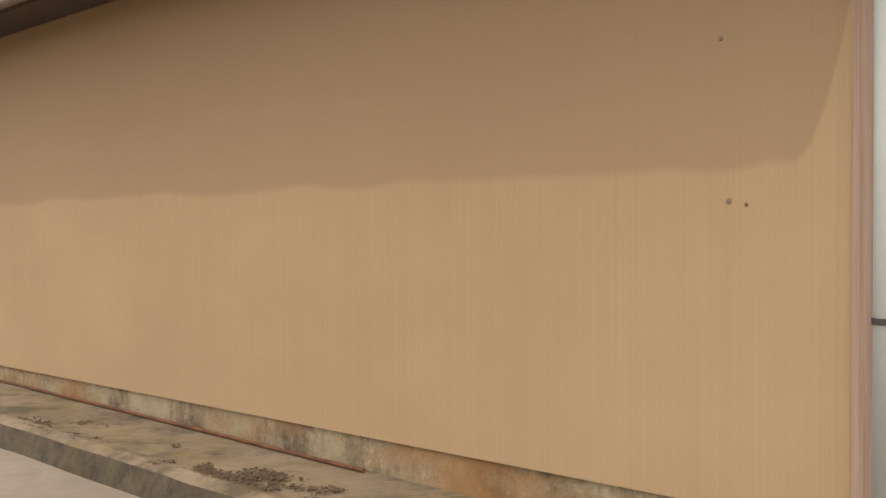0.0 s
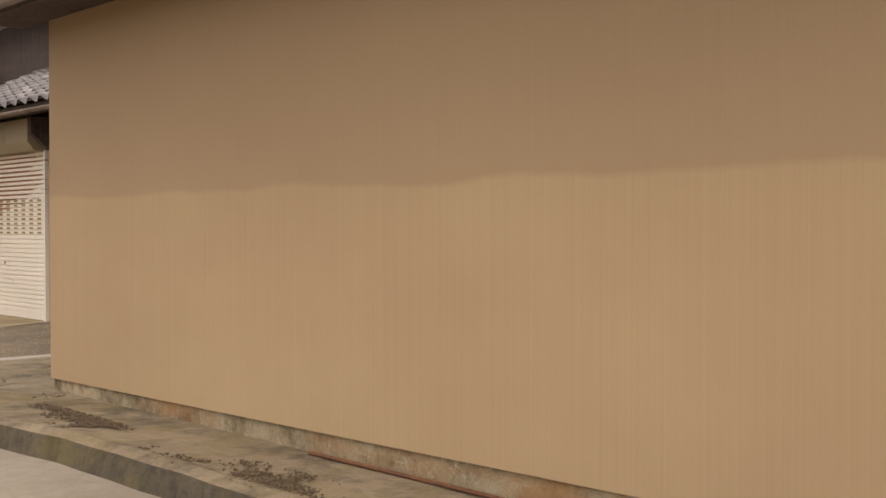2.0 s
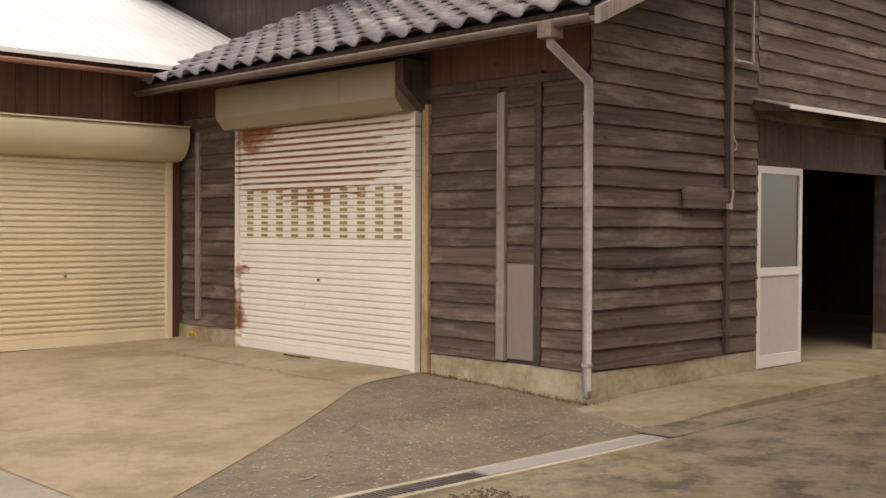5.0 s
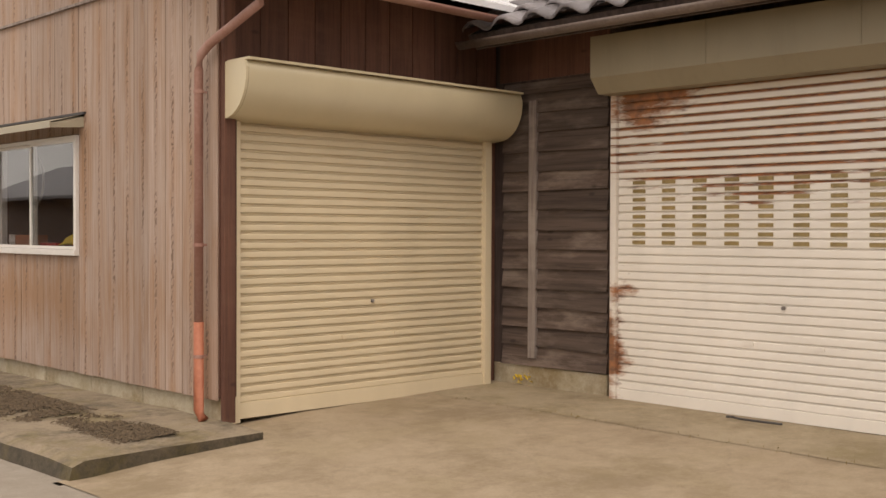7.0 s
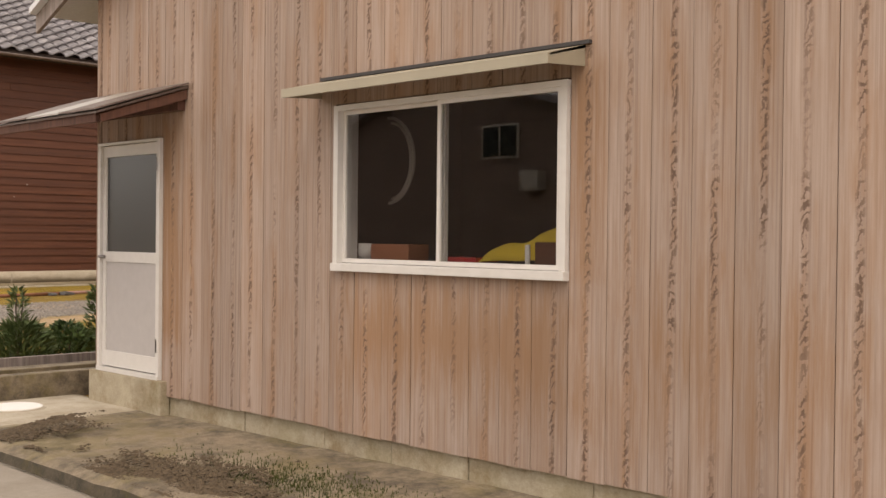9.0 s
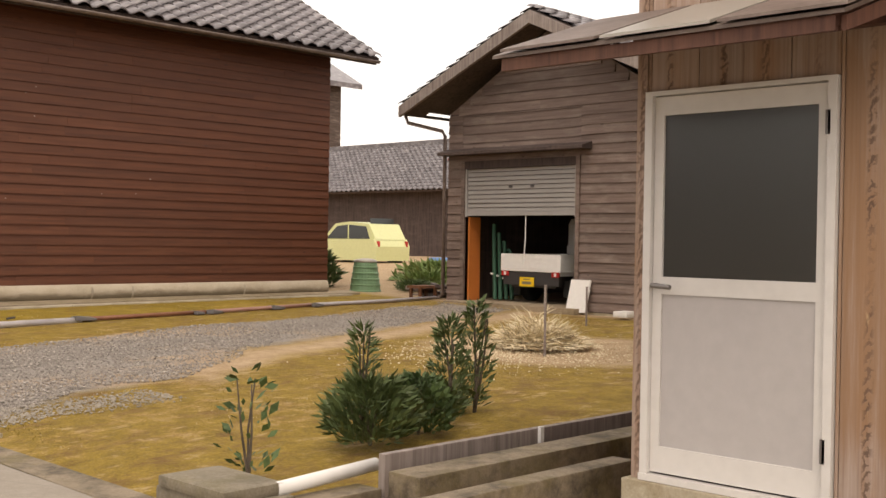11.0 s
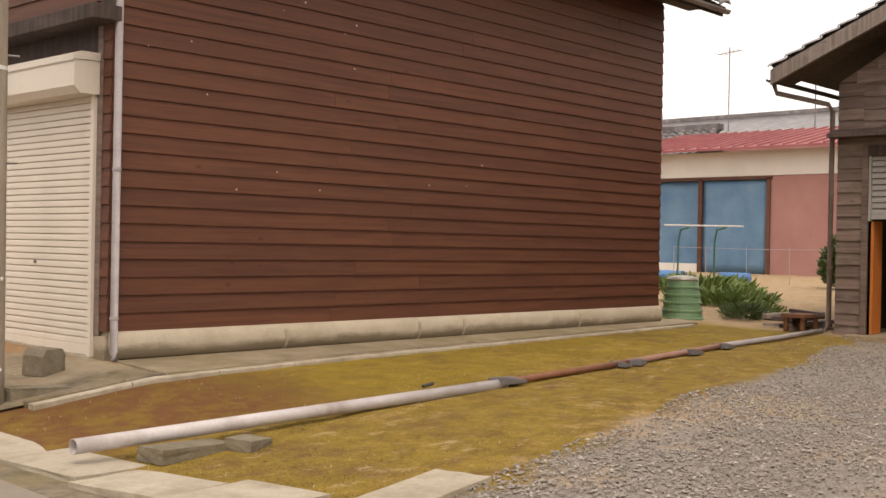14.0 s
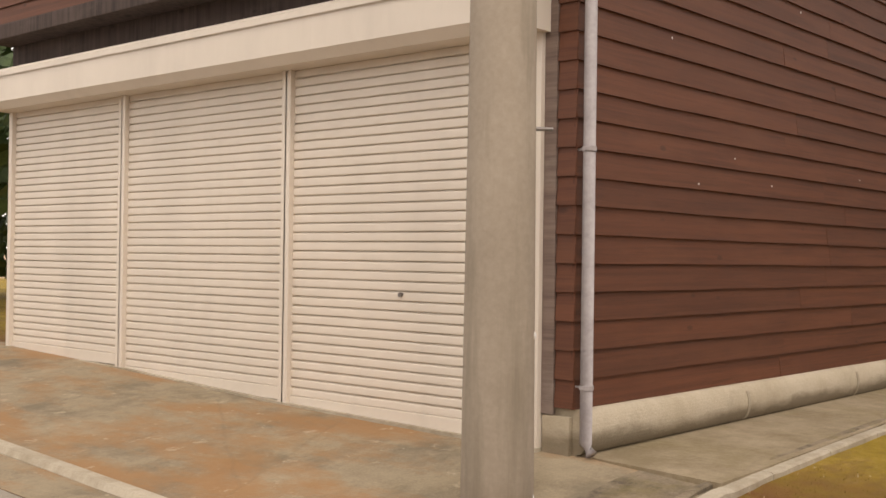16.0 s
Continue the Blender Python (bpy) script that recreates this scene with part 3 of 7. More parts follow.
M = {
    "plaster": plaster_material(),
    "cedar": vertical_wood(),
    "dark": gable_material(),
    "garage_wood": board_wood("grey_brown_garage_boards", (0.115, 0.080, 0.066), (0.205, 0.148, 0.124), (0.31, 0.255, 0.218), 0.85, 0.5, 0.3),
    "riser": concrete("dark_stained_slab_edge", (0.040, 0.032, 0.021), (0.115, 0.092, 0.062), (0.030, 0.024, 0.015), 5.0, 0.3, 0.8),
    "brown": board_wood("brown_stained_boards", (0.076, 0.022, 0.008), (0.122, 0.039, 0.016), (0.150, 0.055, 0.024), 0.65, 0.35, 0.2),
    "trimwood": board_wood("dark_trim_wood", (0.035, 0.023, 0.02), (0.085, 0.058, 0.05), (0.14, 0.105, 0.09), 0.85, 0.4, 0.2, (18, 18, 0.8)),
    "greywood": board_wood("bleached_batten", (0.16, 0.125, 0.11), (0.30, 0.25, 0.225), (0.38, 0.33, 0.30), 0.85, 0.5, 0.2, (18, 18, 0.8)),
    "redwood": board_wood("red_brown_boards", (0.075, 0.03, 0.02), (0.14, 0.06, 0.038), (0.17, 0.085, 0.055), 0.75, 0.4, 0.35, (18, 18, 0.8)),
    "beige": shutter_paint("beige_paint", (0.70, 0.595, 0.42), 0, 0, 0.4, 0.15),
    "hood": shutter_paint("cream_hood_paint", (0.58, 0.50, 0.345), 0, 0, 0.25, 0.10),
    "awning": shutter_paint("dull_awning_paint", (0.40, 0.355, 0.27), 0, 0, 0.5, 0.3),
    # dull cream, darkened further to hold the eave's shade on the hood
    "hood_shaded": shutter_paint("dull_shaded_hood_paint", (0.275, 0.23, 0.155), 0, 0, 0.55, 0.35),
    "white_rust": shutter_paint("rusty_white_paint", (0.76, 0.71, 0.645), 1.0, 1.80, 0.5, 0.15),
    "white": shutter_paint("cream_white_paint", (0.73, 0.655, 0.57), 0, 0, 0.45, 0.18),
    "zinc": shutter_paint("grey_shutter_paint", (0.36, 0.34, 0.325), 0, 0, 0.45, 0.15),
    "grey_panel": plain("dull_grey_sheet", (0.225, 0.18, 0.165), 0.6),
    "rust": surface("rust", (0.075, 0.032, 0.018), (0.20, 0.085, 0.04), 6, rough=0.9),
    "slot": surface("slot_plastic", (0.19, 0.135, 0.05), (0.33, 0.235, 0.095), 5, rough=0.4, relief=0),
    "tile": surface("glazed_grey_tile", (0.095, 0.082, 0.085), (0.19, 0.172, 0.178), 2.0, rough=0.30, relief=0.1, stain=(0.30, 0.275, 0.275), stain_scale=3, piece=0.45, shift=5),
    "gravel": stone_material(),
    "pad": concrete("yard_concrete", (0.265, 0.200, 0.132), (0.37, 0.295, 0.205), (0.20, 0.148, 0.09), 1.1, 0.12, 0.75),
    "asphalt": concrete("worn_asphalt", (0.085, 0.066, 0.046), (0.25, 0.20, 0.145), (0.19, 0.14, 0.085), 1.2, 0.05, 0.6),
    "road": concrete("road_asphalt", (0.235, 0.20, 0.16), (0.33, 0.29, 0.24), (0.20, 0.165, 0.125), 0.4, 0.0, 0.5),
    "mossy": concrete("mossy_concrete", (0.165, 0.128, 0.085), (0.29, 0.232, 0.162), (0.072, 0.056, 0.038), 2.4, 0.35, 0.9),
    "apron": concrete("rust_stained_concrete", (0.225, 0.178, 0.118), (0.345, 0.28, 0.19), (0.13, 0.105, 0.072), 1.6, 0.05, 0.7, 0.8),
    "found_rust": concrete("rust_streaked_footing", (0.20, 0.155, 0.095), (0.44, 0.37, 0.26), (0.065, 0.042, 0.020), 1.7, 0.1, 0.85, 0.75),
    "found": concrete("foundation_concrete", (0.30, 0.25, 0.175), (0.47, 0.41, 0.305), (0.20, 0.135, 0.06), 2.0, 0.22, 0.7),
    "footing": concrete("smooth_footing_render", (0.43, 0.365, 0.275), (0.54, 0.47, 0.365), (0.33, 0.265, 0.175), 1.2, 0.0, 0.4, mud_shade_z=0.465),
    "litter": surface("leaf_litter", (0.045, 0.030, 0.017), (0.125, 0.088, 0.052), 30, rough=0.95, relief=0),
    "slab": concrete("pale_concrete_slab", (0.36, 0.31, 0.24), (0.50, 0.44, 0.35), (0.26, 0.21, 0.14), 2.0, 0.1),
    "block": concrete("mossy_block", (0.15, 0.125, 0.085), (0.28, 0.24, 0.18), (0.09, 0.075, 0.045), 3.0, 0.2),
    "soil": yard_material(),
    "alu": plain("white_aluminium", (0.66, 0.63, 0.60), 0.4),
    "alu_grey": plain("grey_aluminium", (0.40, 0.37, 0.33), 0.4, 0.3),
    "glass": glass_material("window_glass"),
    "frost": glass_material("dark_frosted_glass", 0.3, (0.34, 0.37, 0.34), gloss=0.15),
    "panel": plain("door_panel_grey", (0.46, 0.43, 0.42), 0.5),
    "pvc": surface("grey_pipe_plastic", (0.30, 0.27, 0.275), (0.40, 0.365, 0.37), 5, rough=0.5, relief=0.05),
    "pvc_blue": plain("pale_blue_pipe_plastic", (0.42, 0.47, 0.47), 0.45),
    "pvc_red": surface("faded_red_pipe", (0.27, 0.13, 0.10), (0.36, 0.21, 0.17), 3, rough=0.6, relief=0.05),
    "rust_red": surface("red_lead_pipe", (0.30, 0.09, 0.045), (0.40, 0.14, 0.075), 5, rough=0.6, relief=0.05),
    "brown_pipe": surface("red_brown_pipe", (0.17, 0.062, 0.032), (0.26, 0.11, 0.06), 5, rough=0.6, relief=0.05),
    "pipe": surface("whitish_pipe_plastic", (0.46, 0.42, 0.42), (0.58, 0.54, 0.54), 3, rough=0.45, relief=0.03, stain=(0.34, 0.29, 0.27), stain_scale=2.0),
    "gutter": surface("weathered_gutter", (0.12, 0.085, 0.07), (0.21, 0.165, 0.145), 4, rough=0.6, relief=0.1),
    "metal_roof": surface("pale_metal_roof", (0.62, 0.62, 0.64), (0.74, 0.74, 0.76), 1.0, rough=0.5, relief=0.03),
    "red_roof": surface("red_metal_roof", (0.27, 0.065, 0.07), (0.36, 0.12, 0.12), 1.5, rough=0.5, relief=0.05),
    "pole": surface("concrete_pole", (0.295, 0.243, 0.190), (0.375, 0.315, 0.252), 2.0, rough=0.85, relief=0.15, stain=(0.21, 0.175, 0.13), stain_scale=1.2, stain_stretch=(4, 4, 0.4)),
    "steel": plain("dull_steel", (0.22, 0.20, 0.19), 0.4, 0.7),
    "dark_iron": plain("dark_iron", (0.045, 0.04, 0.04), 0.6),
    "black": plain("black_rubber", (0.02, 0.02, 0.02), 0.7),
    "white_lacquer": plain("white_truck_lacquer", (0.84, 0.82, 0.79), 0.35),
    "plate": plain("yellow_number_plate", (0.85, 0.56, 0.02), 0.4),
    "red_lens": plain("red_lens", (0.45, 0.03, 0.03), 0.2),
    "orange": plain("orange_sheet", (0.55, 0.17, 0.035), 0.6),
    "green_mesh": plain("dark_green_plastic", (0.03, 0.10, 0.06), 0.6),
    "green_bin": surface("faded_green_plastic", (0.13, 0.24, 0.13), (0.20, 0.33, 0.19), 3, rough=0.5, relief=0.05),
    "blue_sheet": surface("blue_tarpaulin", (0.07, 0.17, 0.31), (0.15, 0.27, 0.40), 1.2, rough=0.55, relief=0.2),
    "blue_roll": surface("blue_plastic_roll", (0.05, 0.16, 0.42), (0.09, 0.24, 0.52), 2, rough=0.5, relief=0.1),
    "pink_wall": surface("dull_pink_wall", (0.34, 0.165, 0.15), (0.42, 0.22, 0.20), 1.0, rough=0.8),
    "cream_wall": surface("cream_wall", (0.68, 0.65, 0.61), (0.77, 0.74, 0.70), 1.0, rough=0.8, relief=0.05),
    "lime_car": plain("lime_car_lacquer", (0.64, 0.66, 0.34), 0.25),
    "car_glass": plain("dark_car_glass", (0.03, 0.035, 0.035), 0.08),
    "leaf": surface("leaves", (0.035, 0.065, 0.02), (0.10, 0.15, 0.045), 4, rough=0.6, relief=0),
    "straw": surface("bleached_straw", (0.56, 0.46, 0.30), (0.78, 0.68, 0.48), 6, rough=0.8, relief=0),
    "moss_leaf": surface("olive_moss", (0.125, 0.082, 0.009), (0.23, 0.155, 0.020), 4, rough=0.9, relief=0),
    "needle": surface("needle_leaves", (0.045, 0.075, 0.02), (0.11, 0.14, 0.045), 4, rough=0.65, relief=0),
    "green_moss": surface("green_moss", (0.035, 0.045, 0.008), (0.085, 0.09, 0.018), 4, rough=0.9, relief=0),
    "sill": concrete("threshold_concrete", (0.25, 0.195, 0.13), (0.37, 0.30, 0.205), (0.155, 0.115, 0.055), 1.0, 0.2, 0.6),
    "grit": surface("pale_grit", (0.20, 0.175, 0.14), (0.36, 0.32, 0.265), 9, rough=0.9, relief=0),
    "jamb": surface("rust_stained_jamb", (0.27, 0.165, 0.075), (0.46, 0.36, 0.215), 1.2, stretch=(1, 1, 0.6), rough=0.7, stain=(0.17, 0.065, 0.03), stain_scale=1.6, stain_stretch=(1, 1, 0.8)),
    "veg": surface("plot_leaves", (0.09, 0.15, 0.035), (0.21, 0.28, 0.085), 4, rough=0.6, relief=0),
    "dry": surface("dry_stalks", (0.38, 0.29, 0.16), (0.60, 0.49, 0.31), 4, rough=0.8, relief=0),
    "bark": surface("bark", (0.06, 0.045, 0.03), (0.13, 0.10, 0.075), 8, rough=0.9),
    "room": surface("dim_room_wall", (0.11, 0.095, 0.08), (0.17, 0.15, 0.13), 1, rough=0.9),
    "yellow_cloth": surface("yellow_cloth", (0.60, 0.42, 0.03), (0.72, 0.52, 0.05), 4, rough=0.8),
    "brown_box": plain("orange_brown_box", (0.34, 0.13, 0.06), 0.6),
    "paper": plain("white_paper", (0.75, 0.73, 0.70), 0.8),
    "tape": plain("grey_rag", (0.15, 0.14, 0.14), 0.8),
}


# ---- helpers for shapes ----
def link_mesh(name, bm, mat, smooth=False):
    me = bpy.data.meshes.new(name)
    bmesh.ops.recalc_face_normals(bm, faces=bm.faces[:])
    bm.to_mesh(me)
    bm.free()
    me.materials.append(mat)
    if smooth:
        for p in me.polygons:
            p.use_smooth = True
    return me


def part(name, bm, mat, parent=None, label="", smooth=False):
    me = bm if isinstance(bm, bpy.types.Mesh) else link_mesh(name, bm, mat, smooth)
    ob = new(name, me)
    ob.parent = parent
    return tagged(ob, label)


def thing(name, at, label, category, group="", kind=""):
    ob = new(name)
    ob.empty_display_size = 0.1
    ob.location = at
    bpy.context.view_layer.update()
    return tagged(ob, label, category, group, kind)


def under(ob, parent):
    """Parents a mesh built in world places to a thing that stands elsewhere."""
    ob.parent = parent
    top, m = parent, Matrix()
    while top:
        m = top.matrix_local @ m
        top = top.parent
    ob.matrix_parent_inverse = m.inverted()
    return ob


def put(name, bm, mat, parent, label="", smooth=False, at=None):
    ob = part(name, bm, mat, None, label, smooth)
    if at is not None:
        ob.matrix_basis = at
    return under(ob, parent)


def box(bm, x0, x1, y0, y1, z0, z1, bevel=0.0):
    vs = [bm.verts.new((x, y, z)) for x in (x0, x1) for y in (y0, y1) for z in (z0, z1)]
    q = [(0, 1, 3, 2), (4, 6, 7, 5), (0, 4, 5, 1), (2, 3, 7, 6), (0, 2, 6, 4), (1, 5, 7, 3)]
    fs = [bm.faces.new([vs[i] for i in f]) for f in q]
    if bevel:
        es = list({e for f in fs for e in f.edges})
        bmesh.ops.bevel(bm, geom=es, offset=bevel, segments=2, affect="EDGES", profile=0.7)
    return vs


def boxes(*dims, bevel=0.0):
    bm = bmesh.new()
    for d in dims:
        box(bm, *d, bevel=bevel)
    return bm


def extrude(profile, a, b, ax="y", close=True):
    """A prism: the profile's pairs (u, z) drawn along ax from a to b; u is the other level axis."""
    bm = bmesh.new()
    rings = []
    for w in (a, b):
        rings.append([bm.verts.new((u, w, z) if ax == "y" else (w, u, z) if ax == "x" else (u, z, w)) for u, z in profile])
    n = len(profile)
    for i in range(n if close else n - 1):
        j = (i + 1) % n
        bm.faces.new((rings[0][i], rings[0][j], rings[1][j], rings[1][i]))
    if close:
        bm.faces.new(rings[0])
        bm.faces.new(rings[1][::-1])
    return bm


def tube(points, radius, sides=10, taper=1.0):
    bm = bmesh.new()
    pts = [Vector(p) for p in points]
    rings = []
    for i, p in enumerate(pts):
        d = (pts[min(i + 1, len(pts) - 1)] - pts[max(i - 1, 0)]).normalized()
        side = d.cross(Vector((0, 0, 1)) if abs(d.z) < 0.9 else Vector((1, 0, 0))).normalized()
        up = side.cross(d)
        r = radius * (1 + (taper - 1) * i / max(1, len(pts) - 1))
        rings.append([bm.verts.new(p + r * (math.cos(a) * side + math.sin(a) * up)) for a in (2 * math.pi * k / sides for k in range(sides))])
    for r0, r1 in zip(rings, rings[1:]):
        for k in range(sides):
            bm.faces.new((r0[k], r0[(k + 1) % sides], r1[(k + 1) % sides], r1[k]))
    bm.faces.new(rings[0][::-1])
    bm.faces.new(rings[-1])
    return bm


def lathe(profile, sides=24):
    bm = bmesh.new()
    rings = [[bm.verts.new((r * math.cos(a), r * math.sin(a), z)) for a in (2 * math.pi * k / sides for k in range(sides))] for r, z in profile]
    for r0, r1 in zip(rings, rings[1:]):
        for k in range(sides):
            bm.faces.new((r0[k], r0[(k + 1) % sides], r1[(k + 1) % sides], r1[k]))
    bm.faces.new(rings[0][::-1])
    bm.faces.new(rings[-1])
    return bm


def wall_cells(u0, u1, z0, z1, holes):
    """Rectangles that fill a wall round its holes (u0, u1, z0, z1)."""
    us = sorted({min(max(u, u0), u1) for u in (u0, u1, *(h[0] for h in holes), *(h[1] for h in holes))})
    cells = []
    for a, b in zip(us, us[1:]):
        zs = [(z0, z1)]
        for h in holes:
            if h[0] < b - 1e-6 and h[1] > a + 1e-6:
                nxt = []
                for s, e in zs:
                    if h[2] > s:
                        nxt.append((s, min(e, h[2])))
                    if h[3] < e:
                        nxt.append((max(s, h[3]), e))
                zs = [(s, e) for s, e in nxt if e - s > 1e-4]
        cells += [(a, b, s, e) for s, e in zs]
    return cells


def solid_wall(name, ax, at, depth, u0, u1, z0, z1, holes, mat, parent, label=""):
    """A wall with thickness: ax is the level axis it runs along, its face at `at`, its back at `at + depth`."""
    bm = bmesh.new()
    d0, d1 = sorted((at, at + depth))
    for a, b, s, e in wall_cells(u0, u1, z0, z1, holes):
        box(bm, *((d0, d1, a, b, s, e) if ax == "y" else (a, b, d0, d1, s, e)))
    bmesh.ops.remove_doubles(bm, verts=bm.verts[:], dist=1e-5)
    return put(name, bm, mat, parent, label)


def lap_boards(parent, ax, at, out, cells, pitch, mat, rng, thick=0.024, wobble=0.004, name="board", phase=0.0, butt=2.6):
    """Overlapping boards, one object each, on the cells of a wall; out: +1 or -1, the way the wall faces."""
    for a, b, s, e in cells:
        z = s - phase
        while z < e - 0.02:
            z0, z1 = max(z, s), min(z + pitch + 0.02, e)
            u = a
            while u < b - 1e-3:
                v = b if b - u < butt * 1.3 else u + butt * rng.uniform(0.7, 1.3)
                bm = bmesh.new()
                n = max(1, int((v - u) / 0.45))
                top = []
                for k in range(n + 1):
                    w = u + (v - u) * k / n - (0.002 if k == n and v < b else 0)
                    j = rng.uniform(-wobble, wobble)
                    t = thick + rng.uniform(-wobble, wobble) * 0.6
                    row = [(0.002, z1), (0.006, z1), (t, z0 + j), (0.002, z0 + j)]
                    ring = []
                    for dd, zz in row:
                        q = at + out * dd
                        ring.append(bm.verts.new((q, w, zz) if ax == "y" else (w, q, zz)))
                    top.append(ring)
                for r0, r1 in zip(top, top[1:]):
                    for k in range(4):
                        bm.faces.new((r0[k], r0[(k + 1) % 4], r1[(k + 1) % 4], r1[k]))
                bm.faces.new(top[0])
                bm.faces.new(top[-1][::-1])
                put(name, bm, mat, parent)
                u = v
            z += pitch


def leaf_clump(n, spread, size, rng, tall=1.0, blade=0.35):
    bm = bmesh.new()
    for _ in range(n):
        c = Vector((rng.gauss(0, spread), rng.gauss(0, spread), abs(rng.gauss(0, spread * tall))))
        d = Vector((rng.uniform(-1, 1), rng.uniform(-1, 1), rng.uniform(-0.3, 1))).normalized()
        s = d.cross(Vector((rng.uniform(-1, 1), rng.uniform(-1, 1), rng.uniform(-1, 1)))).normalized()
        L = size * rng.uniform(0.6, 1.3)
        vs = [bm.verts.new(c + q) for q in (Vector(), d * L * 0.5 + s * L * blade * 0.5, d * L, d * L * 0.5 - s * L * blade * 0.5)]
        bm.faces.new(vs)
    return bm


# ---- ground ----
RNG = random.Random(4)
YS = [-60, 14, 17.5, 20.2, 24.5, 28, 32, 36.5, 40, 42.5, 45, 47.3, 49.3, 51, 60, 90]
ROAD_Z = [-0.10, -0.10, -0.10, -0.1, -0.10, -0.08, -0.04, 0.00, 0.03, 0.06, 0.13, 0.22, 0.30, 0.36, 0.55, 0.7]
EDGE_Z = [-0.10, -0.10, -0.10, -0.09, -0.06, -0.02, 0.03, 0.03, 0.045, 0.085, 0.12, 0.25, 0.36, 0.42, 0.55, 0.7]
NEAR_Z = [-0.10, -0.10, -0.10, -0.06, 0.015, 0.00, 0.06, 0.09, 0.12, 0.16, 0.35, 0.405, 0.50, 0.56, 0.6, 0.8]
DEEP_Z = [-0.05, -0.05, -0.06, 0.04, 0.05, 0.08, 0.10, 0.16, 0.22, 0.29, 0.34, 0.40, 0.50, 0.57, 0.65, 0.8]


def ground_z(x, y):
    r, e, n, d = (float(np.interp(y, YS, c)) for c in (ROAD_Z, EDGE_Z, NEAR_Z, DEEP_Z))
    z = float(np.interp(x, [2.8, 3.2, 4.8, 7.0, 15.0, 30.0], [r, e, n, (n + d) / 2 if y > 26 else d, d, max(d, 0.75)]))
    return z


def sheet(name, xs, ys, mat, lift=0.0, inside=None, rough=0.0, label="", category="", kind="structure"):
    bm = bmesh.new()
    grid = {}

    def vert(i, j):
        if (i, j) not in grid:
            x, y = xs[i], ys[j]
            grid[i, j] = bm.verts.new((x, y, ground_z(x, y) + lift + rough * noise.noise((x * 1.7, y * 1.7, 0))))
        return grid[i, j]
    for i in range(len(xs) - 1):
        for j in range(len(ys) - 1):
            if inside is None or inside((xs[i] + xs[i + 1]) / 2, (ys[j] + ys[j + 1]) / 2):
                bm.faces.new((vert(i, j), vert(i + 1, j), vert(i + 1, j + 1), vert(i, j + 1)))
    ob = part(name, bm, mat, None, label, True)
    return tagged(ob, label, category, "", kind)


def steps(a, b, d):
    n = max(1, round((b - a) / d))
    return [a + (b - a) * k / n for k in range(n + 1)]


sheet("ground", [-900, -200, -60, -20, -8] + steps(-4, 2, 1.0) + [2.4, 2.62, 2.8] + steps(3, 16, 0.35) + [17, 18, 20, 22, 24, 26, 28, 30, 40, 60, 150, 900],
      [-900, -200, -60, -20, -5] + steps(0, 54, 0.4) + [57, 60, 70, 90, 150, 900], M["soil"], -0.012, None, 0.015, "bare soil with moss and straw", "ground")
sheet("road", steps(-4.2, 2.64, 0.6), steps(-40, 90, 2.0), M["road"], 0.006, None, 0.0, "worn pale asphalt village road", "road")


def strip(name, xs, lo, hi, n, mat, lift, label, category, rough=0.004):
    """A paved patch between two lines, given as functions of x."""
    bm = bmesh.new()
    rows = []
    for x in xs:
        a, e = lo(x), hi(x)
        rows.append([bm.verts.new((x, a + (e - a) * k / n, ground_z(x, a + (e - a) * k / n) + lift + rough * noise.noise((x * 2, (a + (e - a) * k / n) * 2, 1)))) for k in range(n + 1)])
    for r0, r1 in zip(rows, rows[1:]):
        for k in range(n):
            bm.faces.new((r0[k], r1[k], r1[k + 1], r0[k + 1]))
    return tagged(part(name, bm, mat, None, label, True), "", category, "", "structure")


def joint(x):
    return 17.85 + 0.71 * (x - 2.9) if x < 6.1 else 20.12 + 0.25 * (x - 6.1)


strip("pavement", steps(2.63, 7.0, 0.2), joint, lambda x: 24.6 if x > 4 else 24.0, 30, M["pad"], 0.010, "stained pale concrete forecourt", "pavement")
strip("pavement", steps(6.06, 6.98, 0.15), lambda x: 20.16, lambda x: 24.45, 24, M["sill"], 0.013, "paler concrete threshold before the rusty shutter", "pavement")
strip("pavement", steps(2.63, 12.0, 0.25), lambda x: 17.32, lambda x: joint(min(x, 7.3)) + 0.05, 12, M["asphalt"], 0.006, "worn dark asphalt beside the forecourt", "pavement", 0.01)
strip("pavement", steps(2.63, 12.0, 0.25), lambda x: 13.4, lambda x: 17.06, 12, M["mossy"], 0.006, "cracked concrete of the passage between the houses", "pavement", 0.01)
strip("pavement", steps(6.4, 12.0, 0.25), lambda x: 17.04, lambda x: 17.42, 4, M["mossy"], 0.010, "concrete strip over the covered drain", "pavement", 0.004)
sheet("pavement", steps(3.50, 4.95, 0.25), steps(44.10, 44.56, 0.1), M["mossy"], 0.008, None, 0.004, "dirty concrete corner behind the pole", "pavement")
sheet("pavement", steps(3.06, 4.95, 0.3), steps(44.50, 60, 0.5), M["apron"], 0.006, None, 0.004, "rust-stained concrete apron before the shutters", "pavement")

strip("road_verge", [2.64, 2.85, 3.06, 3.27], lambda x: -40.0, lambda x: 17.06, 60, M["road"], 0.006, "worn road edge beside the raised slab", "road", 0.0)
strip("road_verge", [2.60, 2.68, 2.74], lambda x: 23.9, lambda x: 31.7, 20, M["road"], 0.006, "worn road edge beside the raised slab", "road", 0.0)

# raised slab before the plaster house and the one before the cedar house
bm = bmesh.new()
xs, ys = [3.02, 3.10, 3.4, 3.8, 4.14], steps(-8, 16.9, 0.35)
rows = []
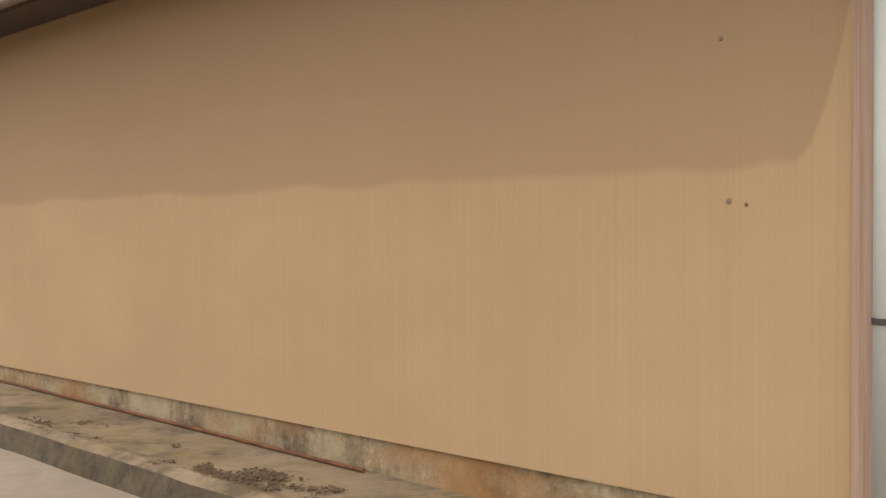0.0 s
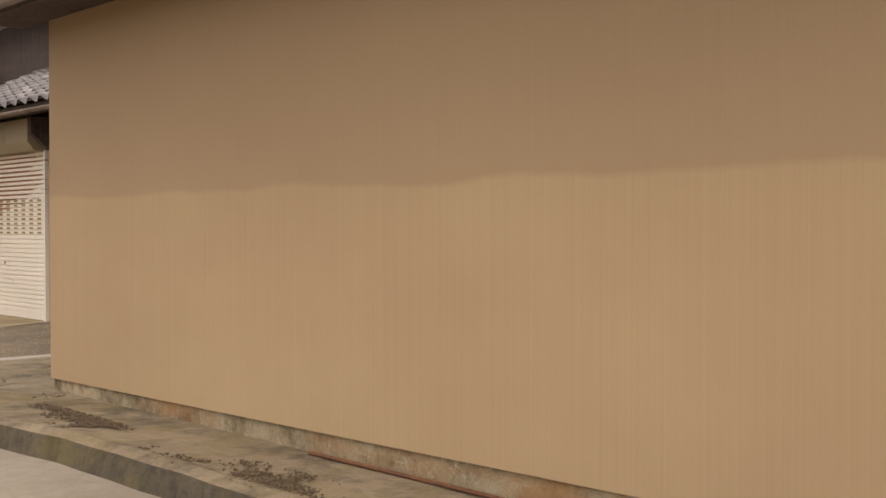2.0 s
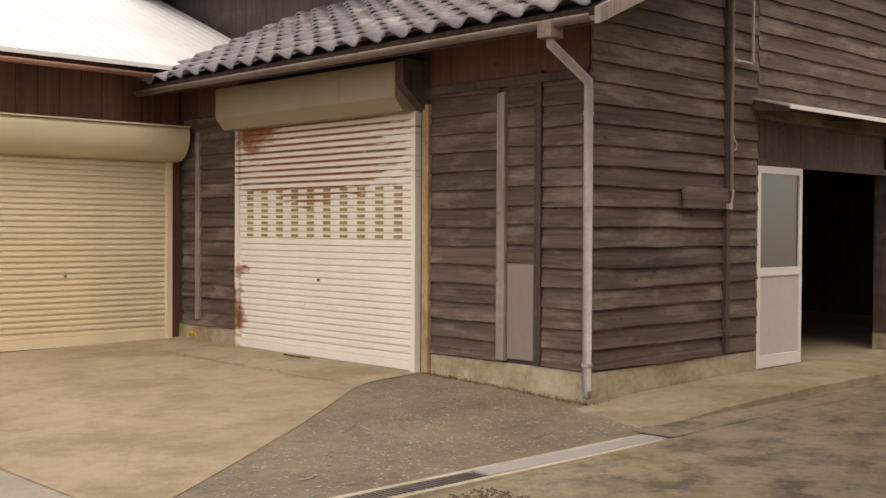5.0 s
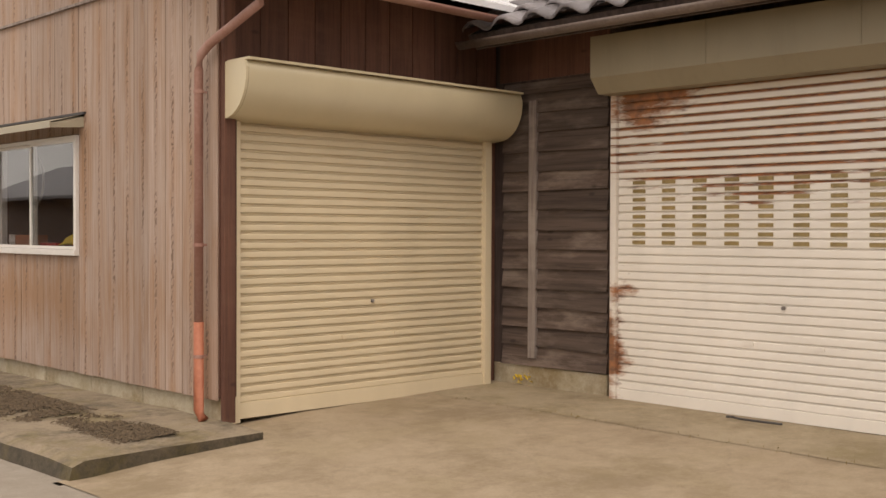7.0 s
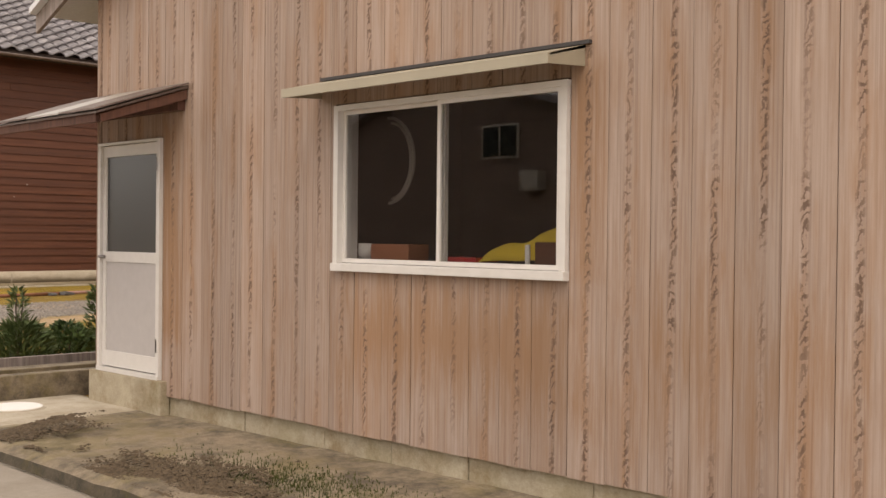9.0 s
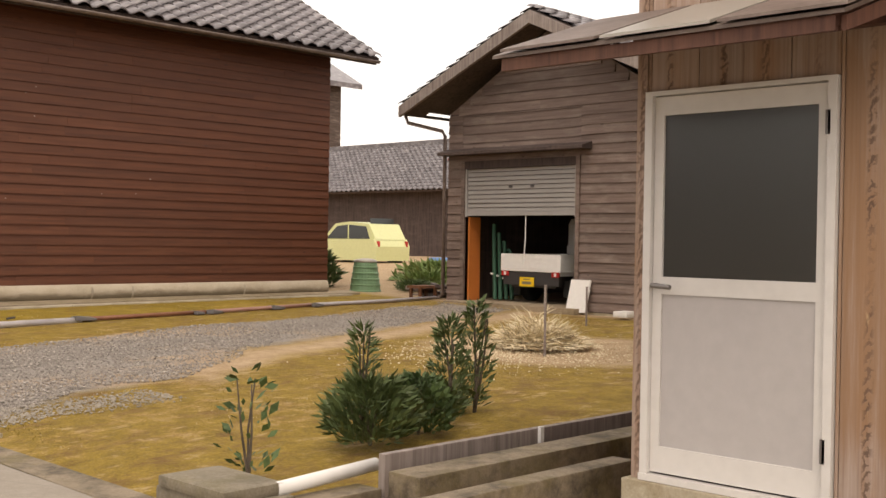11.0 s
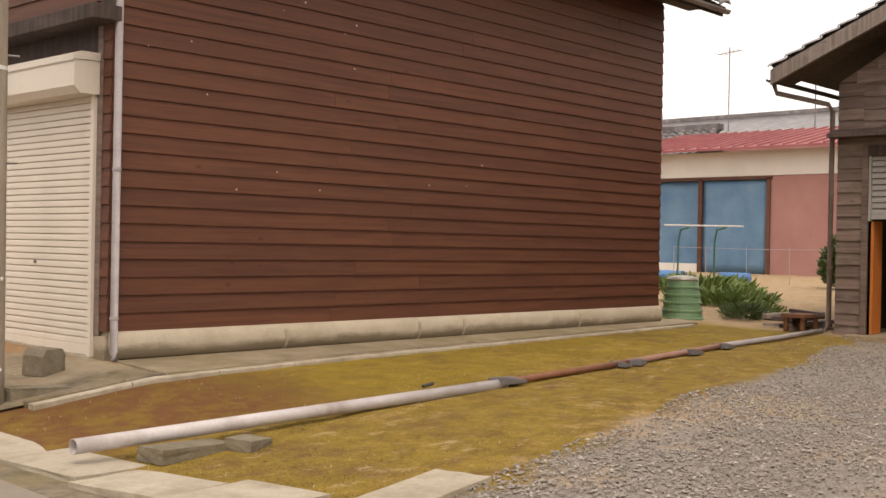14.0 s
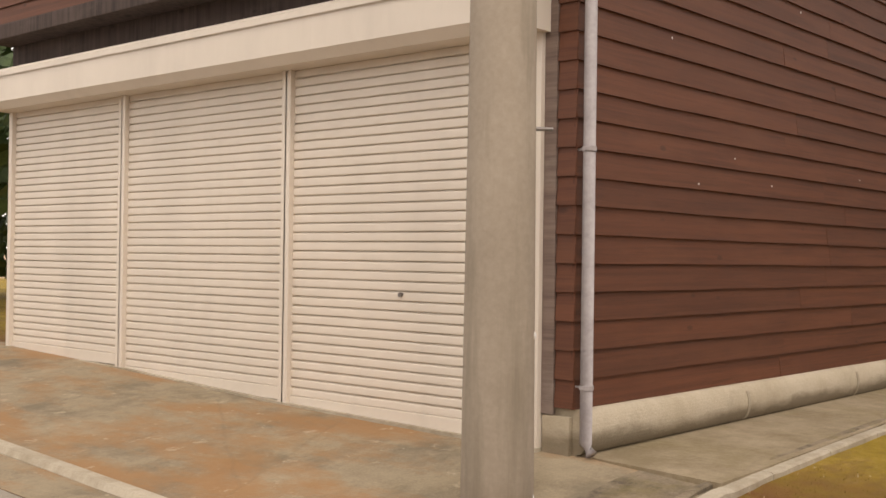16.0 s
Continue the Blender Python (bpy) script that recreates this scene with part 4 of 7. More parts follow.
for y in ys:
    j = 0.03 * noise.noise((y * 2.1, 0, 0)) + float(np.interp(y, [8, 11.4, 13.0, 16.9], [0.21, 0.21, 0.05, 0.0]))
    zt = 0.02 + 0.012 * noise.noise((y * 3, 5, 0)) - (0.10 * max(0, y - 14.5) / 2.7)
    rows.append([bm.verts.new(p) for p in ((xs[0] + j - 0.08, y, -0.14), (xs[0] + j - 0.015, y, zt + 0.03), (xs[1] + j, y, zt + 0.055), (xs[2], y, zt + 0.04), (xs[4], y, zt + 0.012), (xs[4], y, -0.14))])
for r0, r1 in zip(rows, rows[1:]):
    for k in range(6):
        bm.faces.new((r0[k], r1[k], r1[(k + 1) % 6], r0[(k + 1) % 6]))
bm.faces.new(rows[0])
bm.faces.new(rows[-1][::-1])
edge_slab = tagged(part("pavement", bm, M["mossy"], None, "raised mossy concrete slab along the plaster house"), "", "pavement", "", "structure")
# upright faces take a darker stained concrete than the top
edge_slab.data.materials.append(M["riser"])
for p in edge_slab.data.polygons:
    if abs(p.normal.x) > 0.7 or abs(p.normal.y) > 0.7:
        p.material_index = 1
bm = bmesh.new()
rows = []
for y in steps(23.95, 31.75, 0.3):
    j = 0.03 * noise.noise((y * 2.1, 3, 0))
    edge = 2.70 + 0.012 * (y - 24) * -1
    zt = 0.035 + 0.012 * noise.noise((y * 3, 9, 0))
    if y < 24.0:
        zt -= 0.02
    rows.append([bm.verts.new(p) for p in ((edge + j - 0.03, y, -0.14), (edge + j, y, zt - 0.03), (edge + 0.08 + j, y, zt), (3.3, y, zt + 0.01), (4.05, y, zt + 0.015), (4.05, y, -0.14))])
for r0, r1 in zip(rows, rows[1:]):
    for k in range(6):
        bm.faces.new((r0[k], r1[k], r1[(k + 1) % 6], r0[(k + 1) % 6]))
bm.faces.new(rows[0])
bm.faces.new(rows[-1][::-1])
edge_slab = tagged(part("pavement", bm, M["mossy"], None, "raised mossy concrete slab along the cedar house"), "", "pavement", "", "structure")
# same darker stained concrete on this slab's upright faces
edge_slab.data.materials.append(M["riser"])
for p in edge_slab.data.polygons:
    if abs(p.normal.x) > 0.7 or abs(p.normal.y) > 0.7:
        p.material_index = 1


# ---- roofs ----
def tile_mesh(w, l):
    """One wavy clay tile: w across, l down the slope; u across, v up, with a thick lower lip."""
    bm = bmesh.new()
    n = 7
    prof = []
    for k in range(n + 1):
        s = k / n
        prof.append((s * w * 1.04, 0.038 * (math.sin(2 * math.pi * (s * 0.98 - 0.08))) + 0.03))
    rings = []
    for v, lift, d in ((0, 0.020, 0.0), (0.0, 0.020, 0.026), (l * 0.5, 0.006, 0.024), (l * 1.12, -0.018, 0.020)):
        rings.append([bm.verts.new((u, v, h + lift + d)) for u, h in prof])
    for r0, r1 in zip(rings, rings[1:]):
        for k in range(n):
            bm.faces.new((r0[k], r0[k + 1], r1[k + 1], r1[k]))
    return link_mesh("roof_tile", bm, M["tile"], True)


TILE_W, TILE_L = 0.315, 0.27
TILE = tile_mesh(TILE_W, TILE_L)


def tiled_roof(name, parent, base, along, up, length, depth, limit=300, skip=None, label="grey glazed clay tile roof"):
    """A tiled roof side. base: its lower corner; along: unit way along the eave; up: unit way up the slope."""
    base, along, up = Vector(base), Vector(along), Vector(up)
    nor = along.cross(up).normalized()
    flip = nor.z < 0
    if flip:
        nor = -nor
    bm = bmesh.new()
    c = [base, base + along * length, base + along * length + up * depth, base + up * depth]
    lo = [bm.verts.new(p - nor * 0.09) for p in c]
    hi = [bm.verts.new(p - nor * 0.005) for p in c]
    bm.faces.new(lo)
    bm.faces.new(hi)
    for k in range(4):
        bm.faces.new((lo[k], lo[(k + 1) % 4], hi[(k + 1) % 4], hi[k]))
    roof = put(name, bm, M["trimwood"], parent, label)
    m = Matrix((along, up, nor)).transposed().to_4x4()
    cols, nrows = int(length / TILE_W), int(depth / TILE_L) + 1
    made = 0
    rest = bmesh.new()
    for r in range(nrows):
        for q in range(cols):
            p = base + along * (q * length / cols) + up * (r * TILE_L - 0.05)
            if skip and skip(p):
                continue
            w = Matrix.Translation(p + nor * RNG.uniform(0, 0.006)) @ m
            if made < limit:
                put("roof_tile", TILE, None, roof, at=w)
                made += 1
            else:
                s = len(rest.verts)
                rest.from_mesh(TILE)
                rest.verts.ensure_lookup_table()
                for v in rest.verts[s:]:
                    v.co = w @ v.co
    if len(rest.verts):
        tagged(put("roof_tiles", rest, M["tile"], roof, "far rows of grey clay tiles", True), kind="stuff")
    else:
        rest.free()
    return roof


def slope(ax, sgn, pitch):
    a = math.atan(pitch)
    return Vector((sgn * math.cos(a), 0, math.sin(a))) if ax == "x" else Vector((0, sgn * math.cos(a), math.sin(a)))


def gutter(parent, p0, p1, mat, r=0.05, name="gutter"):
    p0, p1 = Vector(p0), Vector(p1)
    d = (p1 - p0).normalized()
    side = d.cross(Vector((0, 0, 1))).normalized()
    bm = bmesh.new()
    rings = []
    for p in (p0, p1):
        ring = [bm.verts.new(p + r * (math.cos(a) * side + math.sin(a) * Vector((0, 0, 1)))) for a in (math.pi + math.pi * k / 8 for k in range(9))]
        ring += [bm.verts.new(p + (r - 0.006) * (math.cos(a) * side + math.sin(a) * Vector((0, 0, 1)))) for a in (2 * math.pi - math.pi * k / 8 for k in range(9))]
        rings.append(ring)
    n = len(rings[0])
    for k in range(n):
        bm.faces.new((rings[0][k], rings[0][(k + 1) % n], rings[1][(k + 1) % n], rings[1][k]))
    bm.faces.new(rings[0])
    bm.faces.new(rings[1][::-1])
    return put(name, bm, mat, parent, "", True)


# ---- shutters ----
def slat_mesh(name, length, pitch, ax, mat, out, face):
    """A shutter slat: a flat face with rolled edges over a recessed joint; runs along ax from 0 to length, facing out."""
    p, k = pitch, face
    prof = [(-0.004, 0.0), (0.004, 0.001), (0.0105, 0.004), (0.012, 0.009), (0.0125, p * k * 0.5), (0.012, p * k - 0.007), (0.0095, p * k - 0.002), (-0.004, p * k)]
    if p * (1 - k) > 0.012:
        m = p * (k + 1) / 2
        prof += [(-0.004, m - 0.003), (0.004, m - 0.002), (0.004, m + 0.002), (-0.004, m + 0.003)]
    prof += [(-0.004, p), (-0.010, p), (-0.010, 0.0)]
    return link_mesh(name, extrude([(out * u, z) for u, z in prof], 0, length, ax), mat)


def shutter(name, ax, at, out, u0, u1, z0, z1, pitch, mat, rail_mat, label, group="", bottom=0.1, lock=True, rail=0.055, face=0.8, pulls=True):
    """A roller shutter: slats, a bottom bar, guide rails, handle holes. rail: their width; face: the share of a slat that stands proud."""
    mid = (u0 + u1) / 2
    sh = thing(name, (at, mid, z0) if ax == "y" else (mid, at, z0), label, "roller shutter", group)
    L = u1 - u0
    me = slat_mesh("slat", L, pitch, ax, mat, out, face)
    n = max(1, int((z1 - z0 - bottom) / pitch))
    for k in range(n):
        z = z0 + bottom + k * (z1 - z0 - bottom) / n
        put("slat", me, None, sh, at=pose(at, u0, z) if ax == "y" else pose(u0, at, z))

    def bx(a, b, d0, d1, s, e, bev=0.004):
        d0, d1 = sorted((at + out * d0, at + out * d1))
        return boxes((d0, d1, a, b, s, e) if ax == "y" else (a, b, d0, d1, s, e), bevel=bev)
    put("bottom_bar", bx(u0, u1, -0.012, 0.024, z0 + 0.004, z0 + bottom), rail_mat, sh)
    for a in (u0 - rail, u1):
        put("guide_rail", bx(a, a + rail, -0.03, 0.05, z0 - 0.02, z1), rail_mat, sh)
    if lock:
        c = pose(at + out * 0.02, mid, z0 + 0.80, 0, 90, 0) if ax == "y" else pose(mid, at + out * 0.02, z0 + 0.80, 90, 0, 0)
        put("lock_knob", lathe([(0.014, -0.012), (0.014, 0.008), (0.008, 0.014)], 12), M["steel"], sh, at=c)
        for s in (-0.27, 0.27) if pulls else ():
            put("finger_pull", bx(mid + s - 0.035, mid + s + 0.035, 0.010, 0.021, z0 + 0.52, z0 + 0.545, 0.002), mat, sh)
    return sh


# ---- plaster house ----
h = thing("plaster_house", (4.2, 7.8, 0), "ochre combed plaster house beside the road", "house")
bm = boxes((4.12, 4.28, 1.79, 13.88, 0.128, 3.2))
for v in bm.verts:
    if v.co.z < 1 and v.co.y < 5:
        v.co.z += 0.125
put("wall", bm, M["plaster"], h, "ochre combed plaster")
solid_wall("wall", "x", 13.88, -0.16, 4.28, 11.0, 0.125, 3.2, [], M["plaster"], h)
solid_wall("wall", "x", 1.79, 0.16, 4.28, 11.0, 0.125, 3.2, [], M["plaster"], h)
solid_wall("wall", "y", 11.0, 0.16, 1.79, 13.88, 0.0, 3.2, [], M["plaster"], h)
bm = boxes((4.14, 11.1, 1.81, 13.86, -0.15, 0.126))
for v in bm.verts:
    if v.co.z > 0 and v.co.y < 5:
        v.co.z += 0.125
put("foundation", bm, M["found_rust"], h, "rust-streaked concrete footing")
put("corner_post", boxes((4.09, 4.30, 1.705, 1.785, 0.0, 3.1), bevel=0.006), M["cedar"], h)
tiled_roof("roof", h, (3.50, 14.45, 3.08), (0, -1, 0), slope("x", 1, 0.5), 13.6, 4.6, 60)
put("rear_roof", extrude([(7.55, 5.03), (7.55, 5.13), (11.9, 3.08), (11.9, 2.98)], 0.86, 14.44, "y"), M["tile"], h, "grey tile roof slope")
for y in (1.80, 13.74):
    put("gable", extrude([(4.3, 3.2), (11.0, 3.2), (7.6, 4.95)], y, y + 0.12, "y"), M["plaster"], h)
gutter(h, (3.47, 14.4, 3.06), (3.47, 0.9, 3.06), M["gutter"], 0.05)
put("soffit", boxes((3.56, 4.12, 0.9, 14.4, 3.085, 3.10)), M["trimwood"], h)
put("eave_board", boxes((3.53, 3.56, 0.9, 14.4, 3.00, 3.10)), M["trimwood"], h)
rod = tagged(part("metal_rod", tube([(4.07, 4.60, 0.05), (4.075, 7.4, 0.052), (4.07, 10.22, 0.05)], 0.012, 8), M["rust"], None, "thin rusty rod lying along the footing"), "", "rod")

for y, z, s in ((2.36, 2.14, 0.012), (2.32, 1.485, 0.014), (2.24, 1.47, 0.010)):
    put("plaster_patch", lathe([(s, -0.004), (s * 0.8, 0.004), (s * 0.3, 0.006)], 9), M["mossy"], h, "small patch in the plaster", at=pose(4.119, y, z, 0, -90, 12))


def downpipe(name, pts, r, mat, label, clamps=(), clamp_mat=None, wall=(0.06, 0)):
    t = thing(name, pts[-1], label, "downpipe")
    put("pipe", tube(pts, r, 14), mat, t, "", True)
    for x, y, z in clamps:
        put("bracket", lathe([(r + 0.006, -0.012), (r + 0.006, 0.012)], 16), clamp_mat or M["steel"], t, at=pose(x, y, z))
        put("bracket_arm", boxes((min(x, x + wall[0]), max(x, x + wall[0]) + 0.004, min(y, y + wall[1]) - 0.006, max(y, y + wall[1]) + 0.006, z - 0.006, z + 0.006)), clamp_mat or M["steel"], t)
    return t


downpipe("downpipe", [(4.0, 1.61, 3.05), (4.0, 1.61, 0.1)], 0.045, M["pvc_blue"], "pale blue plastic downpipe at the house corner", [(4.0, 1.61, 2.34), (4.0, 1.61, 1.05)], M["dark_iron"])


# ---- dark board house with the rusty shutter ----
h = thing("board_house", (7.0, 21, 0), "dark weathered board house with a tiled eave", "house")
FX, FY0, FY1 = 6.95, 18.22, 24.6
OPEN2 = (20.22, 23.24, 0.0, 2.46)
w = solid_wall("wall", "y", FX, 0.14, FY0, FY1, 0.23, 3.2, [OPEN2], M["trimwood"], h, "dark weathered horizontal boards")
r = random.Random(11)
cells = wall_cells(FY0, 24.45, 0.235, 2.66, [(20.12, 23.30, 0.2, 2.70), (18.72, 18.80, 0.2, 2.7), (19.12, 19.22, 0.2, 2.7), (18.80, 19.12, 0.2, 1.09)])
cells = [c for c in cells if c[1] - c[0] > 0.02]
lap_boards(w, "y", FX, -1, cells, 0.166, M["dark"], r, 0.034, 0.008)
put("frieze_panel", boxes((FX - 0.012, FX - 0.002, 18.24, 20.1, 2.68, 3.1)), M["redwood"], h)
put("frieze_panel", boxes((FX - 0.012, FX - 0.002, 23.3, 24.5, 2.68, 3.1)), M["redwood"], h)
put("rail", boxes((FX - 0.05, FX - 0.004, 18.24, 20.14, 2.60, 2.67)), M["trimwood"], h)
put("grey_panel", boxes((FX - 0.03, FX - 0.006, 18.81, 19.11, 0.27, 1.085), bevel=0.003), M["grey_panel"], h, "plain dull grey metal sheet")
put("batten", boxes((FX - 0.06, FX - 0.004, 19.125, 19.215, 0.25, 2.55), bevel=0.006), M["greywood"], h, "bleached upright batten")
put("batten", boxes((FX - 0.045, FX - 0.004, 18.725, 18.795, 0.25, 2.7), bevel=0.006), M["trimwood"], h)
put("jamb", boxes((FX - 0.06, FX + 0.04, 20.08, 20.165, 0.05, 2.52), bevel=0.005), M["jamb"], h, "rust-stained jamb")
put("batten", boxes((FX - 0.05, FX - 0.004, 24.05, 24.13, 0.3, 2.5), bevel=0.006), M["greywood"], h, "bleached upright batten")
for a, e in ((FY0 - 0.02, 20.08), (23.30, 24.55)):
    put("foundation", boxes((FX - 0.02, FX + 0.2, a, e, -0.15, 0.228), bevel=0.01), M["found"], h, "mossy concrete footing")
ws = solid_wall("wall", "x", FY0, 0.14, FX + 0.14, 16.5, 0.23, 4.8, [(9.44, 12.2, 0.0, 2.42)], M["trimwood"], h, "dark weathered horizontal boards")
lap_boards(ws, "x", FY0, -1, [(FX - 0.02, 8.83, 0.24, 3.7)] + wall_cells(8.90, 16.5, 0.24, 4.6, [(9.42, 12.22, 0.0, 2.44)]), 0.166, M["dark"], r, 0.036, 0.010)
put("batten", boxes((8.835, 8.895, FY0 - 0.06, FY0 - 0.004, 0.25, 4.2)), M["trimwood"], h)
for a, e in ((FX + 0.2, 9.43), (12.21, 16.5)):
    put("foundation", boxes((a, e, FY0 - 0.02, FY0 + 0.15, -0.15, 0.228)), M["found"], h)
put("threshold", boxes((9.43, 12.21, FY0 - 0.02, FY0 + 0.15, -0.15, 0.04), bevel=0.006), M["sill"], h, "worn concrete threshold")
put("loose_board", boxes((8.14, 8.84, FY0 - 0.075, FY0 - 0.045, 1.57, 1.76), bevel=0.004), M["dark"], h, "short board nailed over the others")
t = thing("side_door", (9.86, FY0, 0.05), "half-open white aluminium sliding door with a frosted pane", "door")
leaf = put("door_leaf", boxes((9.45, 9.51, FY0 - 0.01, FY0 + 0.03, 0.05, 2.0), (10.24, 10.30, FY0 - 0.01, FY0 + 0.03, 0.05, 2.0), (9.51, 10.24, FY0 - 0.01, FY0 + 0.03, 0.05, 0.17),
                              (9.51, 10.24, FY0 - 0.01, FY0 + 0.03, 0.94, 1.02), (9.51, 10.24, FY0 - 0.01, FY0 + 0.03, 1.93, 2.0)), M["alu"], t)
put("lower_panel", boxes((9.51, 10.24, FY0 + 0.004, FY0 + 0.018, 0.17, 0.94)), M["panel"], leaf)
put("pane", boxes((9.51, 10.24, FY0 + 0.006, FY0 + 0.012, 1.02, 1.93)), M["frost"], leaf)
put("head_track", boxes((9.44, 12.2, FY0 - 0.015, FY0 + 0.05, 2.003, 2.06)), M["trimwood"], t)
put("transom_board", boxes((9.44, 12.2, FY0 + 0.03, FY0 + 0.06, 2.062, 2.42)), M["trimwood"], t)
t = thing("side_awning", (10.8, FY0 - 0.1, 2.5), "thin sheet metal awning over the side door", "awning")
put("sheet", extrude([(FY0 - 0.005, 2.64), (FY0 - 0.42, 2.53), (FY0 - 0.42, 2.515), (FY0 - 0.005, 2.62)], 9.30, 12.4, "x"), M["alu_grey"], t)
put("front_lip", boxes((9.29, 12.41, FY0 - 0.435, FY0 - 0.42, 2.50, 2.54)), M["alu"], t)
for x in (9.32, 10.8, 12.3):
    put("rafter", extrude([(FY0 - 0.005, 2.615), (FY0 - 0.40, 2.512), (FY0 - 0.40, 2.48), (FY0 - 0.005, 2.52)], x, x + 0.04, "x"), M["trimwood"], t)
solid_wall("wall", "y", 8.6, 0.14, FY0 + 0.14, 33.6, 3.9, 5.15, [], M["trimwood"], h, "dark upper boards")
solid_wall("wall", "y", 16.4, 0.14, FY0 + 0.14, 24.6, -0.15, 5.0, [], M["trimwood"], h)
solid_wall("wall", "x", 24.75, 0.14, 8.74, 16.4, -0.15, 5.0, [], M["trimwood"], h)
tiled_roof("roof", h, (6.28, 24.25, 3.00), (0, -1, 0), slope("x", 1, 0.47), 6.6, 2.75, 300)
tiled_roof("upper_roof", h, (8.0, 34.0, 4.95), (0, -1, 0), slope("x", 1, 0.5), 16.6, 5.0, 100)
put("rear_roof", extrude([(12.42, 7.06), (12.42, 7.18), (17.3, 4.75), (17.3, 4.63)], 17.45, 34.0, "y"), M["tile"], h, "grey tile roof slope")
put("gable", extrude([(8.7, 4.8), (16.45, 4.8), (12.45, 6.95)], FY0 + 0.02, FY0 + 0.13, "y"), M["trimwood"], h)
put("floor", boxes((7.12, 16.4, FY0 + 0.16, 24.7, -0.12, 0.03)), M["sill"], h, "bare concrete floor")
put("eave_board", boxes((6.32, 6.35, 17.75, 24.2, 2.88, 2.95)), M["trimwood"], h)
put("soffit", boxes((6.35, FX, 17.8, 24.2, 3.06, 3.08)), M["trimwood"], h)
put("barge_board", extrude([(6.25, 2.86), (6.25, 2.98), (9.0, 4.24), (9.0, 4.10)], 17.58, 17.64, "y"), M["greywood"], h, "bleached barge board")
put("gutter_box", boxes((6.18, 6.32, 17.99, 18.13, 2.80, 2.93), bevel=0.012), M["gutter"], h)
gutter(h, (6.24, 17.65, 2.93), (6.24, 24.3, 2.93), M["gutter"], 0.055)
shutter("roller_shutter", "y", 6.91, -1, 20.28, 23.17, 0.05, 2.47, 0.0664, M["white_rust"], M["white_rust"], "white roller shutter streaked with rust", "", 0.09, face=0.86)
sh2 = [o for o in scene.objects if o.name.startswith("roller_shutter")][-1]
slot = link_mesh("slot", boxes((-0.004, 0.004, -0.060, 0.060, -0.0145, 0.0145)), M["slot"])
for c in range(10):
    for q in range(8):
        put("slot", slot, None, sh2, at=pose(6.8975, 20.50 + c * (22.97 - 20.50) / 9, 0.14 + (17 + q) * (2.33 / 35) + 0.029))
t = thing("shutter_hood", (6.75, 21.7, 2.5), "dull cream metal hood over the rusty shutter, shade in its paint", "shutter hood")
# casing and seams wear the cream with shade mixed into it
put("casing", extrude([(6.62, 2.90), (6.62, 2.58), (6.72, 2.46), (6.90, 2.46), (6.90, 2.90)], 20.24, 23.24, "y"), M["hood_shaded"], t)
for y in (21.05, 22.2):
    put("seam", boxes((6.614, 6.624, y - 0.004, y + 0.004, 2.59, 2.895)), M["hood_shaded"], t)
put("bracket", extrude([(6.62, 2.92), (6.62, 2.70), (6.90, 2.46), (6.96, 2.46), (6.96, 2.92)], 20.13, 20.235, "y"), M["trimwood"], t)
downpipe("downpipe", [(6.25, 18.06, 2.90), (6.26, 18.06, 2.76), (6.84, 18.17, 2.55), (6.87, 18.19, 2.46), (6.87, 18.19, 0.10), (6.84, 18.16, 0.05)], 0.038, M["pvc"],
         "grey plastic downpipe at the board house corner", [(6.87, 18.19, 2.3), (6.87, 18.19, 0.3)], M["pvc"])


# ---- cedar house ----
h = thing("cedar_house", (4.5, 28, 0), "house of weathered upright cedar planks with a pale metal roof", "house")
WIN, DOOR = (26.58, 28.33, 1.20, 2.14), (30.375, 31.26, 0.33, 2.07)
SX0, SX1 = 4.20, 6.72
w = solid_wall("wall", "y", 4.03, 0.14, 24.45, 31.34, 0.205, 3.9, [WIN, DOOR], M["redwood"], h, "weathered upright cedar planks")
r = random.Random(21)
y = 24.46
while y < 31.33:
    v = min(31.34, y + r.choice((0.222, 0.235, 0.248)))
    lo = 0.19 + r.uniform(-0.004, 0.004)
    for a, b, s, e in wall_cells(y, v, lo, 3.9, [(WIN[0] - 0.032, WIN[1] + 0.032, WIN[2] - 0.03, WIN[3] + 0.042), (DOOR[0] - 0.022, DOOR[1] + 0.022, 0.0, DOOR[3] + 0.024)]):
        if b - a > 0.012:
            t = r.uniform(0.014, 0.022)
            mid = (y + v) / 2
            put("plank", boxes((4.03 - t, 4.028, a + 0.002 - mid, b - 0.002 - mid, s, e)), M["cedar"], w, at=pose(0, mid, 0))
    y = v
y = 24.46
while y < 30.3:
    e = min(30.3, y + r.choice((0.62, 0.85, 1.1)))
    put("footing_block", boxes((4.045 + r.uniform(0, 0.008), 4.12, y, e - 0.006, -0.15, 0.20), bevel=0.008), M["found"], h, "stained concrete footing block")
    y = e
put("door_step", boxes((3.96, 4.04, 30.285, 31.36, -0.1, 0.298), bevel=0.008), M["found"], h, "concrete step under the door")
put("trim", boxes((3.985, 4.012, 24.46, 31.33, 3.238, 3.26)), M["greywood"], h)
put("corner_post", boxes((4.038, 4.133, 24.405, 24.448, 0.03, 3.2), bevel=0.006), M["redwood"], h)
w = solid_wall("wall", "x", 24.57, 0.12, 4.172, 6.95, 0.0, 3.3, [(SX0, SX1, -0.1, 2.30)], M["redwood"], h, "red-brown upright boards above the shutter")
x = 4.18
while x < 6.9:
    put("plank", boxes((x, x + 0.243, 24.535, 24.558, 2.33, 3.25)), M["redwood"], w)
    x += 0.25
solid_wall("wall", "x", 31.34, -0.14, 4.17, 9.0, 0.0, 3.9, [], M["redwood"], h)
